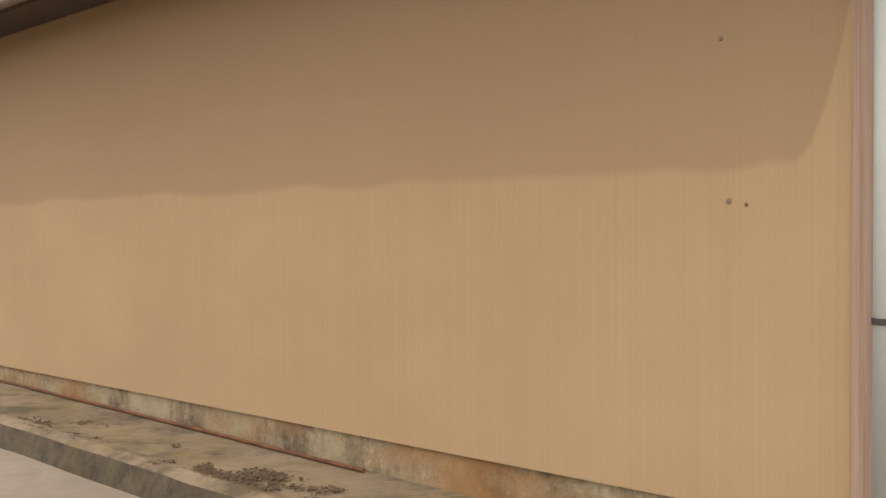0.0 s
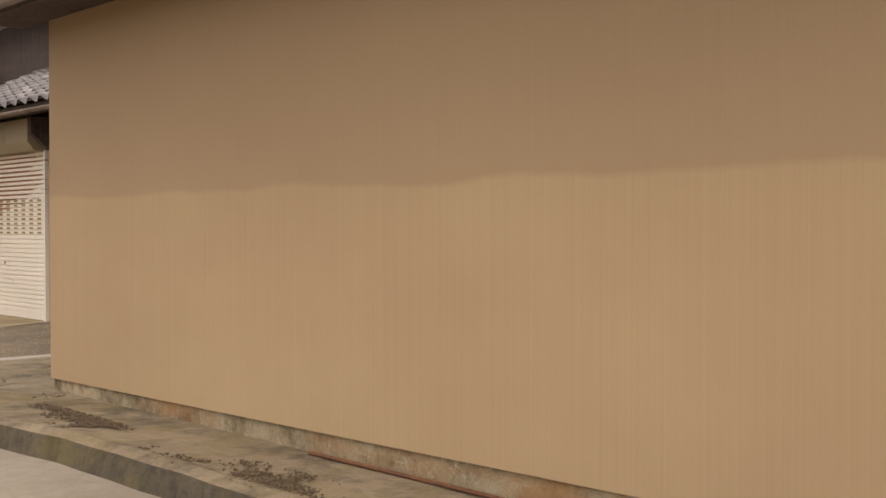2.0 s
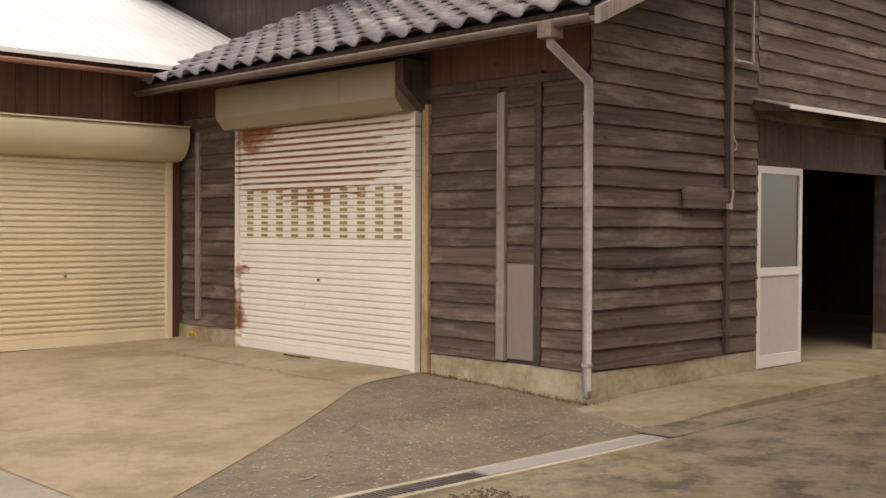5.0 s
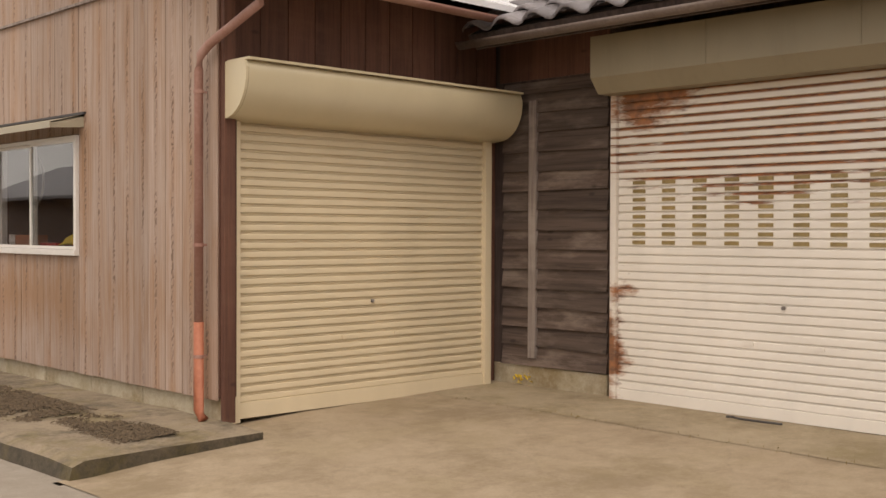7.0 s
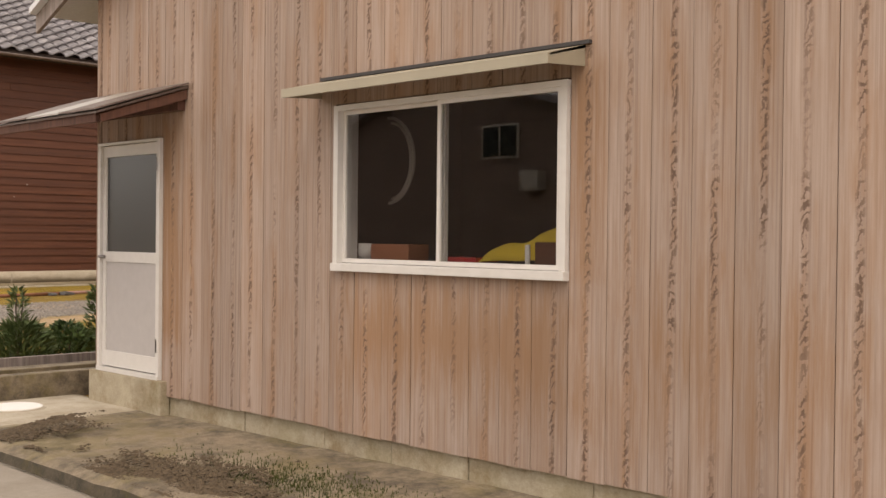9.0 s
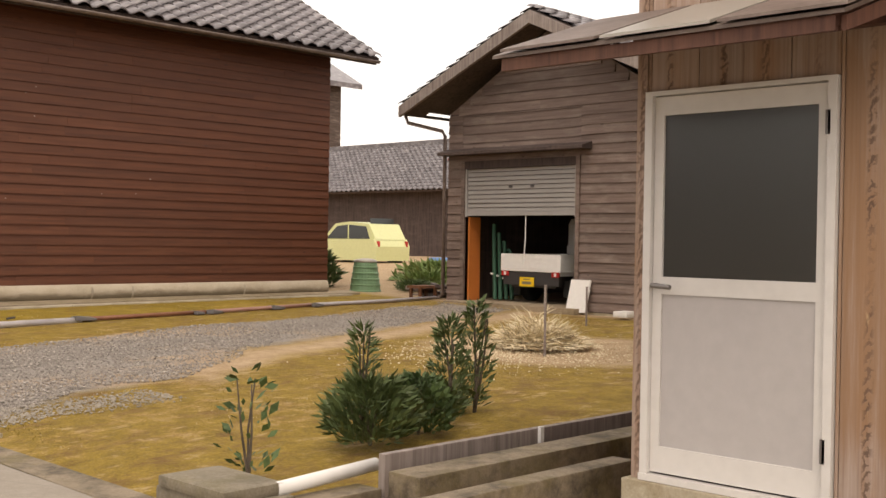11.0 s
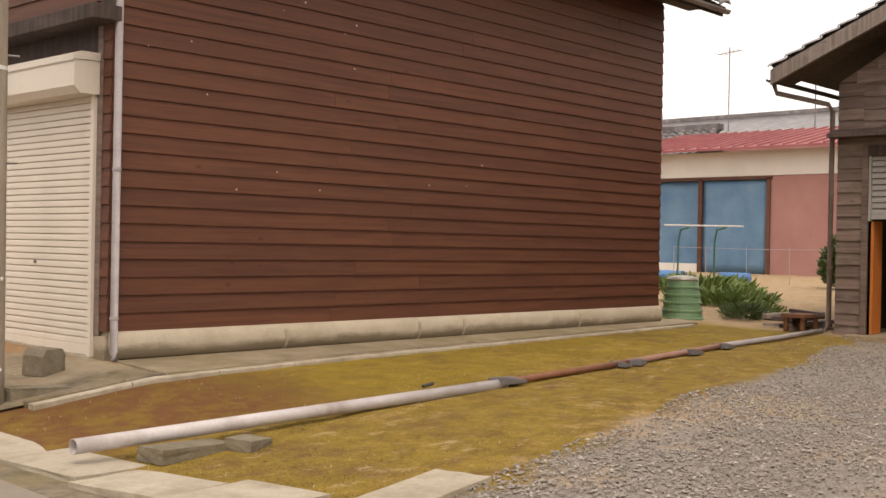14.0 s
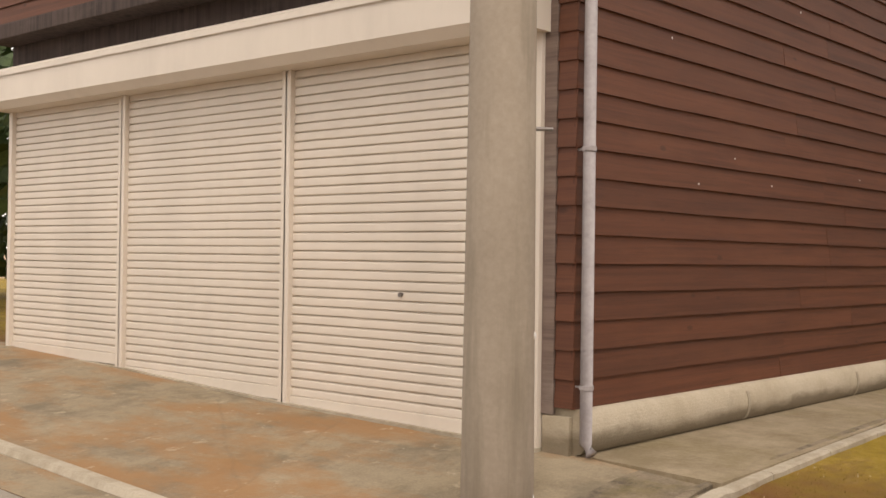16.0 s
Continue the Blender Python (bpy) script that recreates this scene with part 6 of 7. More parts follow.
put("tailgate_rib", boxes((TX - 0.008, TX + 0.002, TY0 + 0.1, TY1 - 0.1, 0.93, 0.95), (TX - 0.008, TX + 0.002, TY0 + 0.1, TY1 - 0.1, 1.09, 1.11)), M["white_lacquer"], t)
for yy in (TY0, TY1 - 0.035):
    put("side_gate", boxes((TX + 0.04, TX + 1.95, yy, yy + 0.035, 0.87, 1.18), bevel=0.008), M["white_lacquer"], t)
put("bed_floor", boxes((TX + 0.04, TX + 1.95, TY0 + 0.035, TY1 - 0.035, 0.80, 0.87)), M["white_lacquer"], t)
put("chassis", boxes((TX + 0.10, TX + 3.1, TY0 + 0.18, TY1 - 0.18, 0.58, 0.80)), M["dark_iron"], t)
put("rear_bumper", boxes((TX + 0.02, TX + 0.10, TY0 + 0.05, TY1 - 0.05, 0.62, 0.86), bevel=0.012), M["dark_iron"], t)
for yy in (TY0 + 0.03, TY1 - 0.19):
    lamp = put("tail_lamp", boxes((TX - 0.012, TX + 0.03, yy, yy + 0.16, 0.78, 0.87), bevel=0.008), M["red_lens"], t)
    put("reverse_lens", boxes((TX - 0.016, TX - 0.010, yy + 0.05, yy + 0.10, 0.795, 0.855)), M["paper"], lamp)
    put("mud_flap", boxes((TX + 0.35, TX + 0.365, yy, yy + 0.17, 0.42, 0.72)), M["black"], t)
pl = put("number_plate", boxes((TX - 0.02, TX - 0.008, 41.02, 41.35, 0.60, 0.765), bevel=0.004), M["plate"], t, "yellow plate with plain bars")
put("plate_bar", boxes((TX - 0.023, TX - 0.019, 41.08, 41.29, 0.64, 0.69)), M["block"], pl)
put("plate_bar", boxes((TX - 0.023, TX - 0.019, 41.11, 41.26, 0.72, 0.74)), M["block"], pl)
cab = put("cab", extrude([(TX + 1.98, 0.62), (TX + 1.98, 1.75), (TX + 2.06, 1.86), (TX + 2.75, 1.88), (TX + 3.25, 1.20), (TX + 3.30, 0.62)], TY0 + 0.02, TY1 - 0.02, "y"), M["white_lacquer"], t)
put("rear_window", boxes((TX + 1.968, TX + 1.978, TY0 + 0.2, TY1 - 0.2, 1.38, 1.70), bevel=0.004), M["car_glass"], cab)
put("headboard", boxes((TX + 1.90, TX + 1.95, TY0 + 0.05, TY1 - 0.05, 1.18, 1.34)), M["white_lacquer"], t)
for x in (TX + 0.75, TX + 2.65):
    for yy in (TY0 + 0.12, TY1 - 0.12):
        wheel(t, x, yy, FZ + 0.26)
tagged(part("orange_sheet", boxes((14.84, 15.14, 42.37, 42.41, 0.305, 1.84), bevel=0.005), M["orange"], None, "orange plywood sheet leaning inside the garage"), "", "board")
t = thing("net_rolls", (15.3, 42.0, 0.3), "rolled dark green garden netting leaning on the wall", "netting")
for k in range(4):
    y = 42.16 - k * 0.07
    put("roll", tube([(15.2 + 0.08 * k, y - 0.12, 0.33), (15.3 + 0.07 * k, y, 1.2), (15.35 + 0.06 * k, y + 0.05, 1.72 - 0.16 * k)], 0.038, 10), M["green_mesh"], t)
    put("tie", tube([(15.25 + 0.08 * k - 0.05, y - 0.07, 0.80 - 0.04 * k), (15.25 + 0.08 * k - 0.06, y - 0.02, 0.80 - 0.04 * k)], 0.02, 6), M["paper"], t)
b = tagged(part("white_board", boxes((-0.02, 0.02, -0.2, 0.2, 0, 0.56), bevel=0.006), M["paper"], None, "white polystyrene board leaning on the garage"), "", "board")
b.matrix_basis = pose(14.55, 39.68, 0.235, 0, 16, 0)


# ---- far houses and car ----
h = thing("pink_house", (31, 54, 0.8), "pink-walled house with a red metal roof and blue sheeting", "house")
PX = 30.0
solid_wall("wall", "y", PX, 0.2, 48.0, 56.45, 0.5, 3.62, [(51.6, 55.7, 0.5, 3.56)], M["pink_wall"], h)
put("upper_wall", boxes((PX - 0.03, PX + 0.2, 48.0, 56.45, 3.625, 4.36)), M["cream_wall"], h, "cream upper wall")
for a, e, s in ((51.66, 53.79, 0.0), (53.89, 55.62, 0.06)):
    bm = bmesh.new()
    rows = [[bm.verts.new((PX + 0.06 + s + 0.03 * noise.noise((i * 0.9, j * 0.35, s * 40)), a + (e - a) * i / 14, 0.75 + 2.78 * j / 10)) for j in range(11)] for i in range(15)]
    for r0, r1 in zip(rows, rows[1:]):
        for k in range(10):
            bm.faces.new((r0[k], r1[k], r1[k + 1], r0[k + 1]))
    put("blue_sheeting", bm, M["blue_sheet"], h, "blue sheeting stretched in the opening", True).modifiers.new("thick", "SOLIDIFY").thickness = 0.01
put("kick_board", boxes((PX + 0.0, PX + 0.05, 53.89, 55.62, 0.6, 1.0)), M["cream_wall"], h)
for y in (51.6, 53.84, 55.66):
    put("door_post", boxes((PX - 0.05, PX + 0.05, y - 0.06, y + 0.06, 0.5, 3.56)), M["redwood"], h)
put("door_head", boxes((PX - 0.05, PX + 0.05, 51.5, 55.76, 3.52, 3.60)), M["redwood"], h)
roof = put("roof", extrude([(PX - 0.6, 4.36), (PX - 0.6, 4.43), (PX + 4, 5.38), (PX + 4, 5.30)], 47.6, 56.95, "y"), M["red_roof"], h, "red ribbed metal roof")
rib = link_mesh("roof_rib", boxes((0, 4.7, 0, 0.05, 0, 0.05)), M["red_roof"])
for k in range(24):
    put("roof_rib", rib, None, roof, at=pose(PX - 0.6, 47.7 + k * 0.395, 4.43, 0, -math.degrees(math.atan(0.95 / 4.6)), 0))
solid_wall("wall", "x", 56.45, -0.2, PX + 0.2, 36, 0.5, 4.4, [], M["pink_wall"], h)
solid_wall("wall", "y", 36, 0.2, 48, 56.45, 0.5, 5.2, [], M["pink_wall"], h)
h = thing("far_house", (42, 56, 0.8), "far grey tiled house roof behind the red roof", "house")
put("wall", boxes((38, 46, 47, 64, 0.5, 5.4)), M["brown"], h)
bm = bmesh.new()
lip = []
for z in (5.0, 5.2):
    lip.append([bm.verts.new(p) for p in ((36.8, 46.5, z), (47.2, 46.5, z), (47.2, 68.6, z), (36.8, 68.6, z))])
top = [bm.verts.new((42, 46.5, 6.95)), bm.verts.new((42, 64.7, 6.95))]
for k in range(4):
    bm.faces.new((lip[0][k], lip[0][(k + 1) % 4], lip[1][(k + 1) % 4], lip[1][k]))
bm.faces.new(lip[0][::-1])
c = lip[1]
for f in ((c[0], top[0], top[1], c[3]), (c[1], c[2], top[1], top[0]), (c[2], c[3], top[1]), (c[0], c[1], top[0])):
    bm.faces.new(f)
put("roof", bm, M["tile"], h, "hipped grey tile roof")
put("ridge", boxes((41.85, 42.15, 46.5, 64.75, 6.90, 7.08), bevel=0.03), M["tile"], h)
h = thing("brown_cottage", (34, 64, 0.8), "low dark board cottage with a grey tile roof", "house")
put("wall", boxes((33, 39, 57.0, 76, 0.5, 3.6)), M["trimwood"], h)
put("post", boxes((32.9, 32.98, 59.6, 59.7, 0.6, 3.4)), M["greywood"], h)
put("door_leaf", boxes((32.94, 32.99, 58.2, 59.3, 0.7, 2.8)), M["alu_grey"], h)
h2 = thing("tall_house", (40, 84, 0.8), "tall dark house behind the cottage", "house")
put("wall", boxes((35, 44, 80, 89, 0.5, 11.0)), M["dark"], h2)
put("roof", extrude([(79.2, 10.8), (84.5, 13.6), (89.8, 10.8), (89.8, 10.5), (84.5, 13.2), (79.2, 10.5)], 34, 45, "x"), M["tile"], h2)
tiled_roof("roof", h, (32.2, 77, 3.5), (0, -1, 0), slope("x", 1, 0.6), 20.4, 4.6, 60)
put("ridge", boxes((35.9, 36.3, 56.6, 77, 5.75, 6.0), bevel=0.03), M["tile"], h)


def far_car(at, turn):
    t = thing("car", at, "small lime-coloured hatchback parked by the cottage", "car")
    body = extrude([(-1.65, 0.30), (-1.70, 0.62), (-1.62, 0.86), (-0.95, 0.95), (1.55, 0.98), (1.68, 0.75), (1.66, 0.30)], -0.72, 0.72, "y")
    m = Matrix.Translation(at) @ pose(0, 0, 0, 0, 0, turn)
    b = put("body", body, M["lime_car"], t, at=m)
    bm = extrude([(-1.0, 0.94), (-0.35, 1.46), (0.3, 1.52), (1.25, 1.45), (1.58, 0.96)], -0.64, 0.64, "y")
    put("cabin", bm, M["lime_car"], t, at=m)
    for s in (-1, 1):
        put("side_window", extrude([(-0.78, 0.98), (-0.25, 1.38), (0.25, 1.42), (0.25, 0.98)], s * 0.645, s * 0.652, "y"), M["car_glass"], t, at=m)
        put("side_window", extrude([(0.32, 0.98), (0.32, 1.42), (1.12, 1.37), (1.3, 0.98)], s * 0.645, s * 0.652, "y"), M["car_glass"], t, at=m)
    put("rear_window", boxes((1.44, 1.46, -0.5, 0.5, 1.05, 1.36)), M["car_glass"], t, at=m @ pose(0, 0, 0, 0, -12, 0))
    for x in (-1.08, 1.12):
        for s in (-0.62, 0.62):
            w = put("wheel", lathe([(0.16, -0.08), (0.27, -0.08), (0.28, 0.0), (0.27, 0.08), (0.16, 0.08)], 20), M["black"], t, at=m @ pose(x, s, 0.28, 90))
            put("rim", lathe([(0.03, -0.09), (0.16, -0.075), (0.16, 0.075), (0.03, 0.09)], 16), M["alu_grey"], w, at=m @ pose(x, s, 0.28, 90))
    for s in (-0.6, 0.6):
        put("tail_lamp", boxes((1.60, 1.69, s - 0.035, s + 0.035, 0.74, 0.92), bevel=0.01), M["red_lens"], t, at=m)


far_car((23.7, 55.45, 0.44), -90)


# ---- yard: pole, slabs, pipes, stones ----
t = thing("utility_pole", (3.52, 44.40, 0.1), "round concrete utility pole at the yard corner", "utility pole")
put("shaft", lathe([(0.156, 0.0), (0.152, 0.5), (0.135, 3.0), (0.105, 9.0)], 32), M["pole"], t, "", True, at=pose(3.52, 44.40, 0.02))
put("band", lathe([(0.140, 0), (0.140, 0.03)], 32), M["paper"], t, "white painted band", at=pose(3.52, 44.40, 2.63))
for a, z in ((-38, 1.95), (215, 2.85), (-20, 2.75)):
    q = Vector((math.cos(math.radians(a)), math.sin(math.radians(a)), 0))
    put("step_bolt", tube([Vector((3.52, 44.40, z)) + q * 0.12, Vector((3.52, 44.40, z)) + q * 0.22], 0.009, 8), M["steel"], t)
for z in (0.42, 1.09):
    put("white_stud", lathe([(0.016, -0.01), (0.016, 0.006), (0.006, 0.010)], 12), M["paper"], t, at=pose(3.52 + 0.144 * math.cos(math.radians(-60)), 44.40 + 0.146 * math.sin(math.radians(-60)), z, 90, 0, 30))


def slab(x, y, z, w, l, th, turn, mat, label, tilt=(0, 0), name="paving_slab", seed=0):
    """A worn concrete slab with chipped, uneven edges."""
    q = random.Random(seed)
    bm = bmesh.new()
    box(bm, -w / 2, w / 2, -l / 2, l / 2, 0, th)
    bmesh.ops.subdivide_edges(bm, edges=bm.edges[:], cuts=3, use_grid_fill=True)
    for v in bm.verts:
        edge = max(abs(v.co.x) / (w / 2), abs(v.co.y) / (l / 2))
        if edge > 0.98:
            v.co.x += q.uniform(-0.005, 0.003) * (1 if v.co.x > 0 else -1)
            v.co.y += q.uniform(-0.005, 0.003) * (1 if v.co.y > 0 else -1)
            if v.co.z > th * 0.9:
                v.co.z -= q.uniform(0, 0.005)
        elif v.co.z > th * 0.9:
            v.co.z += q.uniform(-0.003, 0.003)
    ob = part(name, bm, mat, None, label)
    ob.matrix_basis = pose(x, y, z, tilt[0], tilt[1], turn)
    return tagged(ob, "", "slab", "slabs along the road edge")


slab(3.02, 44.05, 0.02, 0.62, 0.85, 0.085, 4, M["slab"], "chipped grey concrete slab at the pole's foot", (1, 0), seed=1)
slab(3.62, 43.95, 0.05, 0.50, 0.55, 0.07, 12, M["slab"], "chipped grey concrete slab at the pole's foot", (0, -2), seed=2)
slab(3.02, 43.10, 0.01, 0.52, 0.80, 0.08, 6, M["slab"], "pale concrete slab at the road edge", (2, 0), seed=3)
slab(3.10, 42.30, 0.01, 0.50, 0.74, 0.085, 8, M["slab"], "whitish concrete slab at the road edge", (1, 1), seed=4)
slab(3.12, 41.52, 0.01, 0.50, 0.70, 0.085, 10, M["slab"], "whitish concrete slab at the road edge", (-1, 1), seed=5)
slab(3.20, 40.80, 0.02, 0.70, 0.56, 0.11, 10, M["slab"], "grey concrete slab lying on another slab", (0, 2), seed=6)
slab(3.62, 40.28, 0.02, 1.75, 0.36, 0.085, 12, M["slab"], "long concrete kerb stone beside the drive", (0, -1.5), "kerb_stone", 7)
slab(2.86, 37.75, -0.03, 0.34, 1.25, 0.085, 10, M["slab"], "long concrete kerb stone at the road edge", (1, 0), "kerb_stone", 8)
slab(2.80, 36.40, -0.04, 0.34, 1.3, 0.085, 4, M["slab"], "long concrete kerb stone at the road edge", (1, 0), "kerb_stone", 9)
slab(3.72, 42.05, 0.07, 0.60, 0.22, 0.09, 10, M["block"], "mossy stone block under the white pipe", (0, 3), "stone_block", 10)
slab(4.10, 41.95, 0.09, 0.24, 0.20, 0.08, 20, M["block"], "mossy stone block under the white pipe", (3, 3), "stone_block", 11)
slab(3.05, 39.35, 0.00, 0.30, 0.9, 0.06, 12, M["mossy"], "cracked flat concrete piece at the road edge", (0, 0), "paving_slab", 12)
slab(3.98, 44.42, 0.165, 0.62, 0.22, 0.09, 4, M["block"], "dark mossy concrete block lying flat", (0, 3), "stone_block", 13)
t = slab(4.30, 44.98, 0.27, 0.26, 0.22, 0.22, 20, M["block"], "dark upright concrete block with a chipped top", (2, 0), "stone_block", 14)
for v in t.data.vertices:
    if v.co.z > 0.18:
        v.co.x *= 0.72

# kerb of the moss bed and of the apron
t = thing("bed_kerb", (8, 44.0, 0.2), "thin concrete edging of the moss bed", "kerb", "", "structure")
prev = None
for k, x in enumerate(steps(3.7, 13.9, 0.85)):
    if prev is not None:
        a, e = prev, x - 0.008
        for low, high, lift in ((0.0, 0.075, 0.030), (0.115, 0.155, 0.042)):
            bm = bmesh.new()
            us = steps(a, e, 0.12)
            rows = []
            for u in us:
                y0, z = 43.98 + 0.055 * (u - 4.0), ground_z(u, 44.0) + lift
                j = 0.010 * noise.noise((u * 5, low * 40, 2)) + 0.014 * noise.noise((u * 2.1, low * 40, 7))
                rows.append([bm.verts.new(p) for p in ((u, y0 + low + j, z - 0.2), (u, y0 + low + j, z - 0.008 - abs(j)), (u, y0 + low + j + 0.012, z + j * 0.3), (u, y0 + high, z + j * 0.3), (u, y0 + high, z - 0.2))])
            for r0, r1 in zip(rows, rows[1:]):
                for n in range(5):
                    bm.faces.new((r0[n], r1[n], r1[(n + 1) % 5], r0[(n + 1) % 5]))
            bm.faces.new(rows[0])
            bm.faces.new(rows[-1][::-1])
            put("edging", bm, M["slab"] if low == 0 else M["mossy"], t)
    prev = x
bm = bmesh.new()
rows = []
for y in steps(44.6, 60, 0.4):
    j = 0.012 * noise.noise((y * 2, 0, 4))
    z = ground_z(3.4, y)
    rows.append([bm.verts.new(p) for p in ((2.98 + j, y, z - 0.3), (2.99 + j, y, z - 0.02), (3.01 + j, y, z + 0.012), (3.09, y, z + 0.012), (3.09, y, z - 0.3))])
for r0, r1 in zip(rows, rows[1:]):
    for k in range(5):
        bm.faces.new((r0[k], r1[k], r1[(k + 1) % 5], r0[(k + 1) % 5]))
ez = ground_z(3.3, 44.5)
tagged(part("apron_end", boxes((2.985, 3.6, 44.44, 44.51, ez - 0.4, ez + 0.006), bevel=0.006), M["slab"], None, "worn concrete end of the apron"), "", "kerb", "", "structure")
tagged(part("apron_kerb", bm, M["slab"], None, "worn pale kerb between apron and road"), "", "kerb", "", "structure")
strip("gutter_strip", [2.64, 2.8, 2.99], lambda x: 44.0, lambda x: 60.0, 30, M["apron"], 0.01, "rust-stained strip between kerb and road", "pavement")
strip("gutter_strip", [2.64, 2.75, 2.86], lambda x: 31.7, lambda x: 44.0, 30, M["mossy"], 0.008, "mossy strip at the road edge", "pavement")

# pipes on the ground along the bed
t = thing("ground_pipe", (8, 42.4, 0.2), "long pipe laid along the moss bed in joined lengths", "pipe")


def hollow(p0, p1, r):
    p0, p1 = Vector(p0), Vector(p1)
    d = (p1 - p0).normalized()
    s = d.cross(Vector((0, 0, 1))).normalized()
    u = s.cross(d)
    bm = bmesh.new()
    rings = []
    for p, q in ((p0, r), (p1, r), (p1, r * 0.85), (p0, r * 0.85)):
        rings.append([bm.verts.new(p + q * (math.cos(a) * s + math.sin(a) * u)) for a in (2 * math.pi * k / 18 for k in range(18))])
    for i in range(4):
        r0, r1 = rings[i], rings[(i + 1) % 4]
        for k in range(18):
            bm.faces.new((r0[k], r0[(k + 1) % 18], r1[(k + 1) % 18], r1[k]))
    return bm


put("white_length", hollow((3.05, 42.20, 0.20), (7.10, 42.36, 0.235), 0.046), M["pipe"], t, "whitish plastic length with an open end", True)
put("red_length", tube([(7.10, 42.36, 0.25), (9.30, 42.55, 0.27)], 0.030, 12), M["brown_pipe"], t, "red-brown length", True)
put("grey_length", tube([(9.3, 42.55, 0.27), (10.6, 42.66, 0.29), (11.5, 42.77, 0.30)], 0.030, 12), M["pvc_red"], t, "", True)
put("grey_length", tube([(11.5, 42.77, 0.30), (13.2, 42.86, 0.31), (14.6, 42.98, 0.33)], 0.032, 12), M["pvc"], t, "", True)
put("spout", tube([(6.05, 42.31, 0.30), (6.16, 42.31, 0.315)], 0.014, 8), M["dark_iron"], t)
for x, y, z, w in ((7.15, 42.37, 0.245, 0.30), (9.35, 42.53, 0.25, 0.26), (9.05, 42.50, 0.25, 0.14), (10.62, 42.64, 0.27, 0.22), (11.52, 42.75, 0.28, 0.22)):
    bm = boxes((-w / 2, w / 2, -0.09, 0.09, 0, 0.07), bevel=0.015)
    for v in bm.verts:
        v.co.z *= 0.7 + 0.5 * noise.noise(v.co * 9)
    put("clamp_rag", bm, M["tape"], t, "dark wrapping at the joint", at=pose(x, y, z - 0.01, 0, 0, RNG.uniform(-10, 25)))

# gravel drive
rg = np.random.RandomState(5)
base_v = np.array([(1, 0, 0), (-1, 0, 0), (0, 1, 0), (0, -1, 0), (0, 0, 1), (0, 0, -1)], float)
base_f = [(0, 2, 4), (2, 1, 4), (1, 3, 4), (3, 0, 4), (2, 0, 5), (1, 2, 5), (3, 1, 5), (0, 3, 5)]


def stones(name, count, spot, size, mat, label, category, flat=0.5):
    verts, faces = [], []
    n = 0
    while n < count:
        x, y = spot()
        if x is None:
            continue
        s = size * (0.5 + 1.1 * rg.rand() ** 2)
        a = rg.rand() * 6.28
        v = base_v * (s * (0.7 + 0.6 * rg.rand(6, 1))) * np.array([1, 0.75, flat])
        c, q = math.cos(a), math.sin(a)
        z = ground_z(x, y) + s * 0.12
        for p in v:
            verts.append((x + c * p[0] - q * p[1], y + q * p[0] + c * p[1], z + p[2]))
        faces += [tuple(i + 6 * n for i in f) for f in base_f]
        n += 1
    me = bpy.data.meshes.new(name)
    me.from_pydata(verts, [], faces)
    me.materials.append(mat)
    return tagged(new(name, me), label, category, "", "stuff")


def drive_spot():
    x = 3.0 + 11.2 * rg.rand() ** 1.5
    y = 35.5 + 7.5 * rg.rand()
    e = 0.5 * noise.noise((x * 0.8, y * 0.8, 2))
    if y - (35.5 + 0.31 * x) - min(max(0.5 * (x - 5.4), 0.0), 0.85) + e < 0.05 or (39.4 + 0.209 * x) - y + e < 0.05 or x < 3.05:
        return None, None
    if noise.noise((x * 0.45, y * 0.9, 11)) > 0.12 and rg.rand() < 0.6:
        return None, None
    return x, y


stones("gravel", 26000, drive_spot, 0.0135, M["gravel"], "loose grey gravel of the drive", "gravel")


def rubble_spot():
    return 3.1 + 1.6 * rg.rand(), 36.0 + 0.55 * rg.rand() + 0.3 * rg.rand()


stones("rubble", 1800, rubble_spot, 0.012, M["grit"], "pale broken rubble at the drive's mouth", "gravel")


def slab_spot():
    y = 24.2 + 6.8 * rg.rand()
    x = 2.72 + 0.85 * rg.rand() ** 1.4
    if noise.noise((x * 1.3, y * 0.9, 3)) + 0.45 * noise.noise((x * 6, y * 5, 3)) < 0.55 * rg.rand() - 0.12 or y > 30.4:
        return None, None
    return x, y


m = stones("moss_crumbs", 16000, slab_spot, 0.0135, M["litter"], "dark moss crumbs and dead leaves on the slab", "moss", 0.34)
m.location.z = 0.045 - ground_z(3.0, 27)


def slab_spot2():
    y = 3 + 13.5 * rg.rand()
    x = (3.08 if y > 13 else 3.29) + (0.9 if y > 13.2 else 0.4) * rg.rand() ** 1.6
    if noise.noise((x * 1.5, y * 0.9, 8)) + 0.45 * noise.noise((x * 6, y * 5, 8)) < (0.05 if y < 13.2 else -0.1) + 0.4 * rg.rand():
        return None, None
    return x, y


m = stones("moss_crumbs", 9000, slab_spot2, 0.0125, M["litter"], "dark moss crumbs on the raised slab", "moss", 0.34)
m.location.z = 0.165

# crumpled sheet at the drive's mouth
bm = bmesh.new()
rows = [[bm.verts.new((2.95 + 0.06 * i + 0.02 * noise.noise((i, j, 0)), 38.25 - 0.09 * j + 0.05 * i, 0.055 + 0.05 * abs(noise.noise((i * 0.9, j * 1.1, 5))))) for j in range(9)] for i in range(5)]
for r0, r1 in zip(rows, rows[1:]):
    for k in range(8):
        bm.faces.new((r0[k], r1[k], r1[k + 1], r0[k + 1]))
tagged(part("plastic_sheet", bm, M["pipe"], None, "crumpled grey plastic sheet on the gravel"), "", "sheet").modifiers.new("thick", "SOLIDIFY").thickness = 0.004

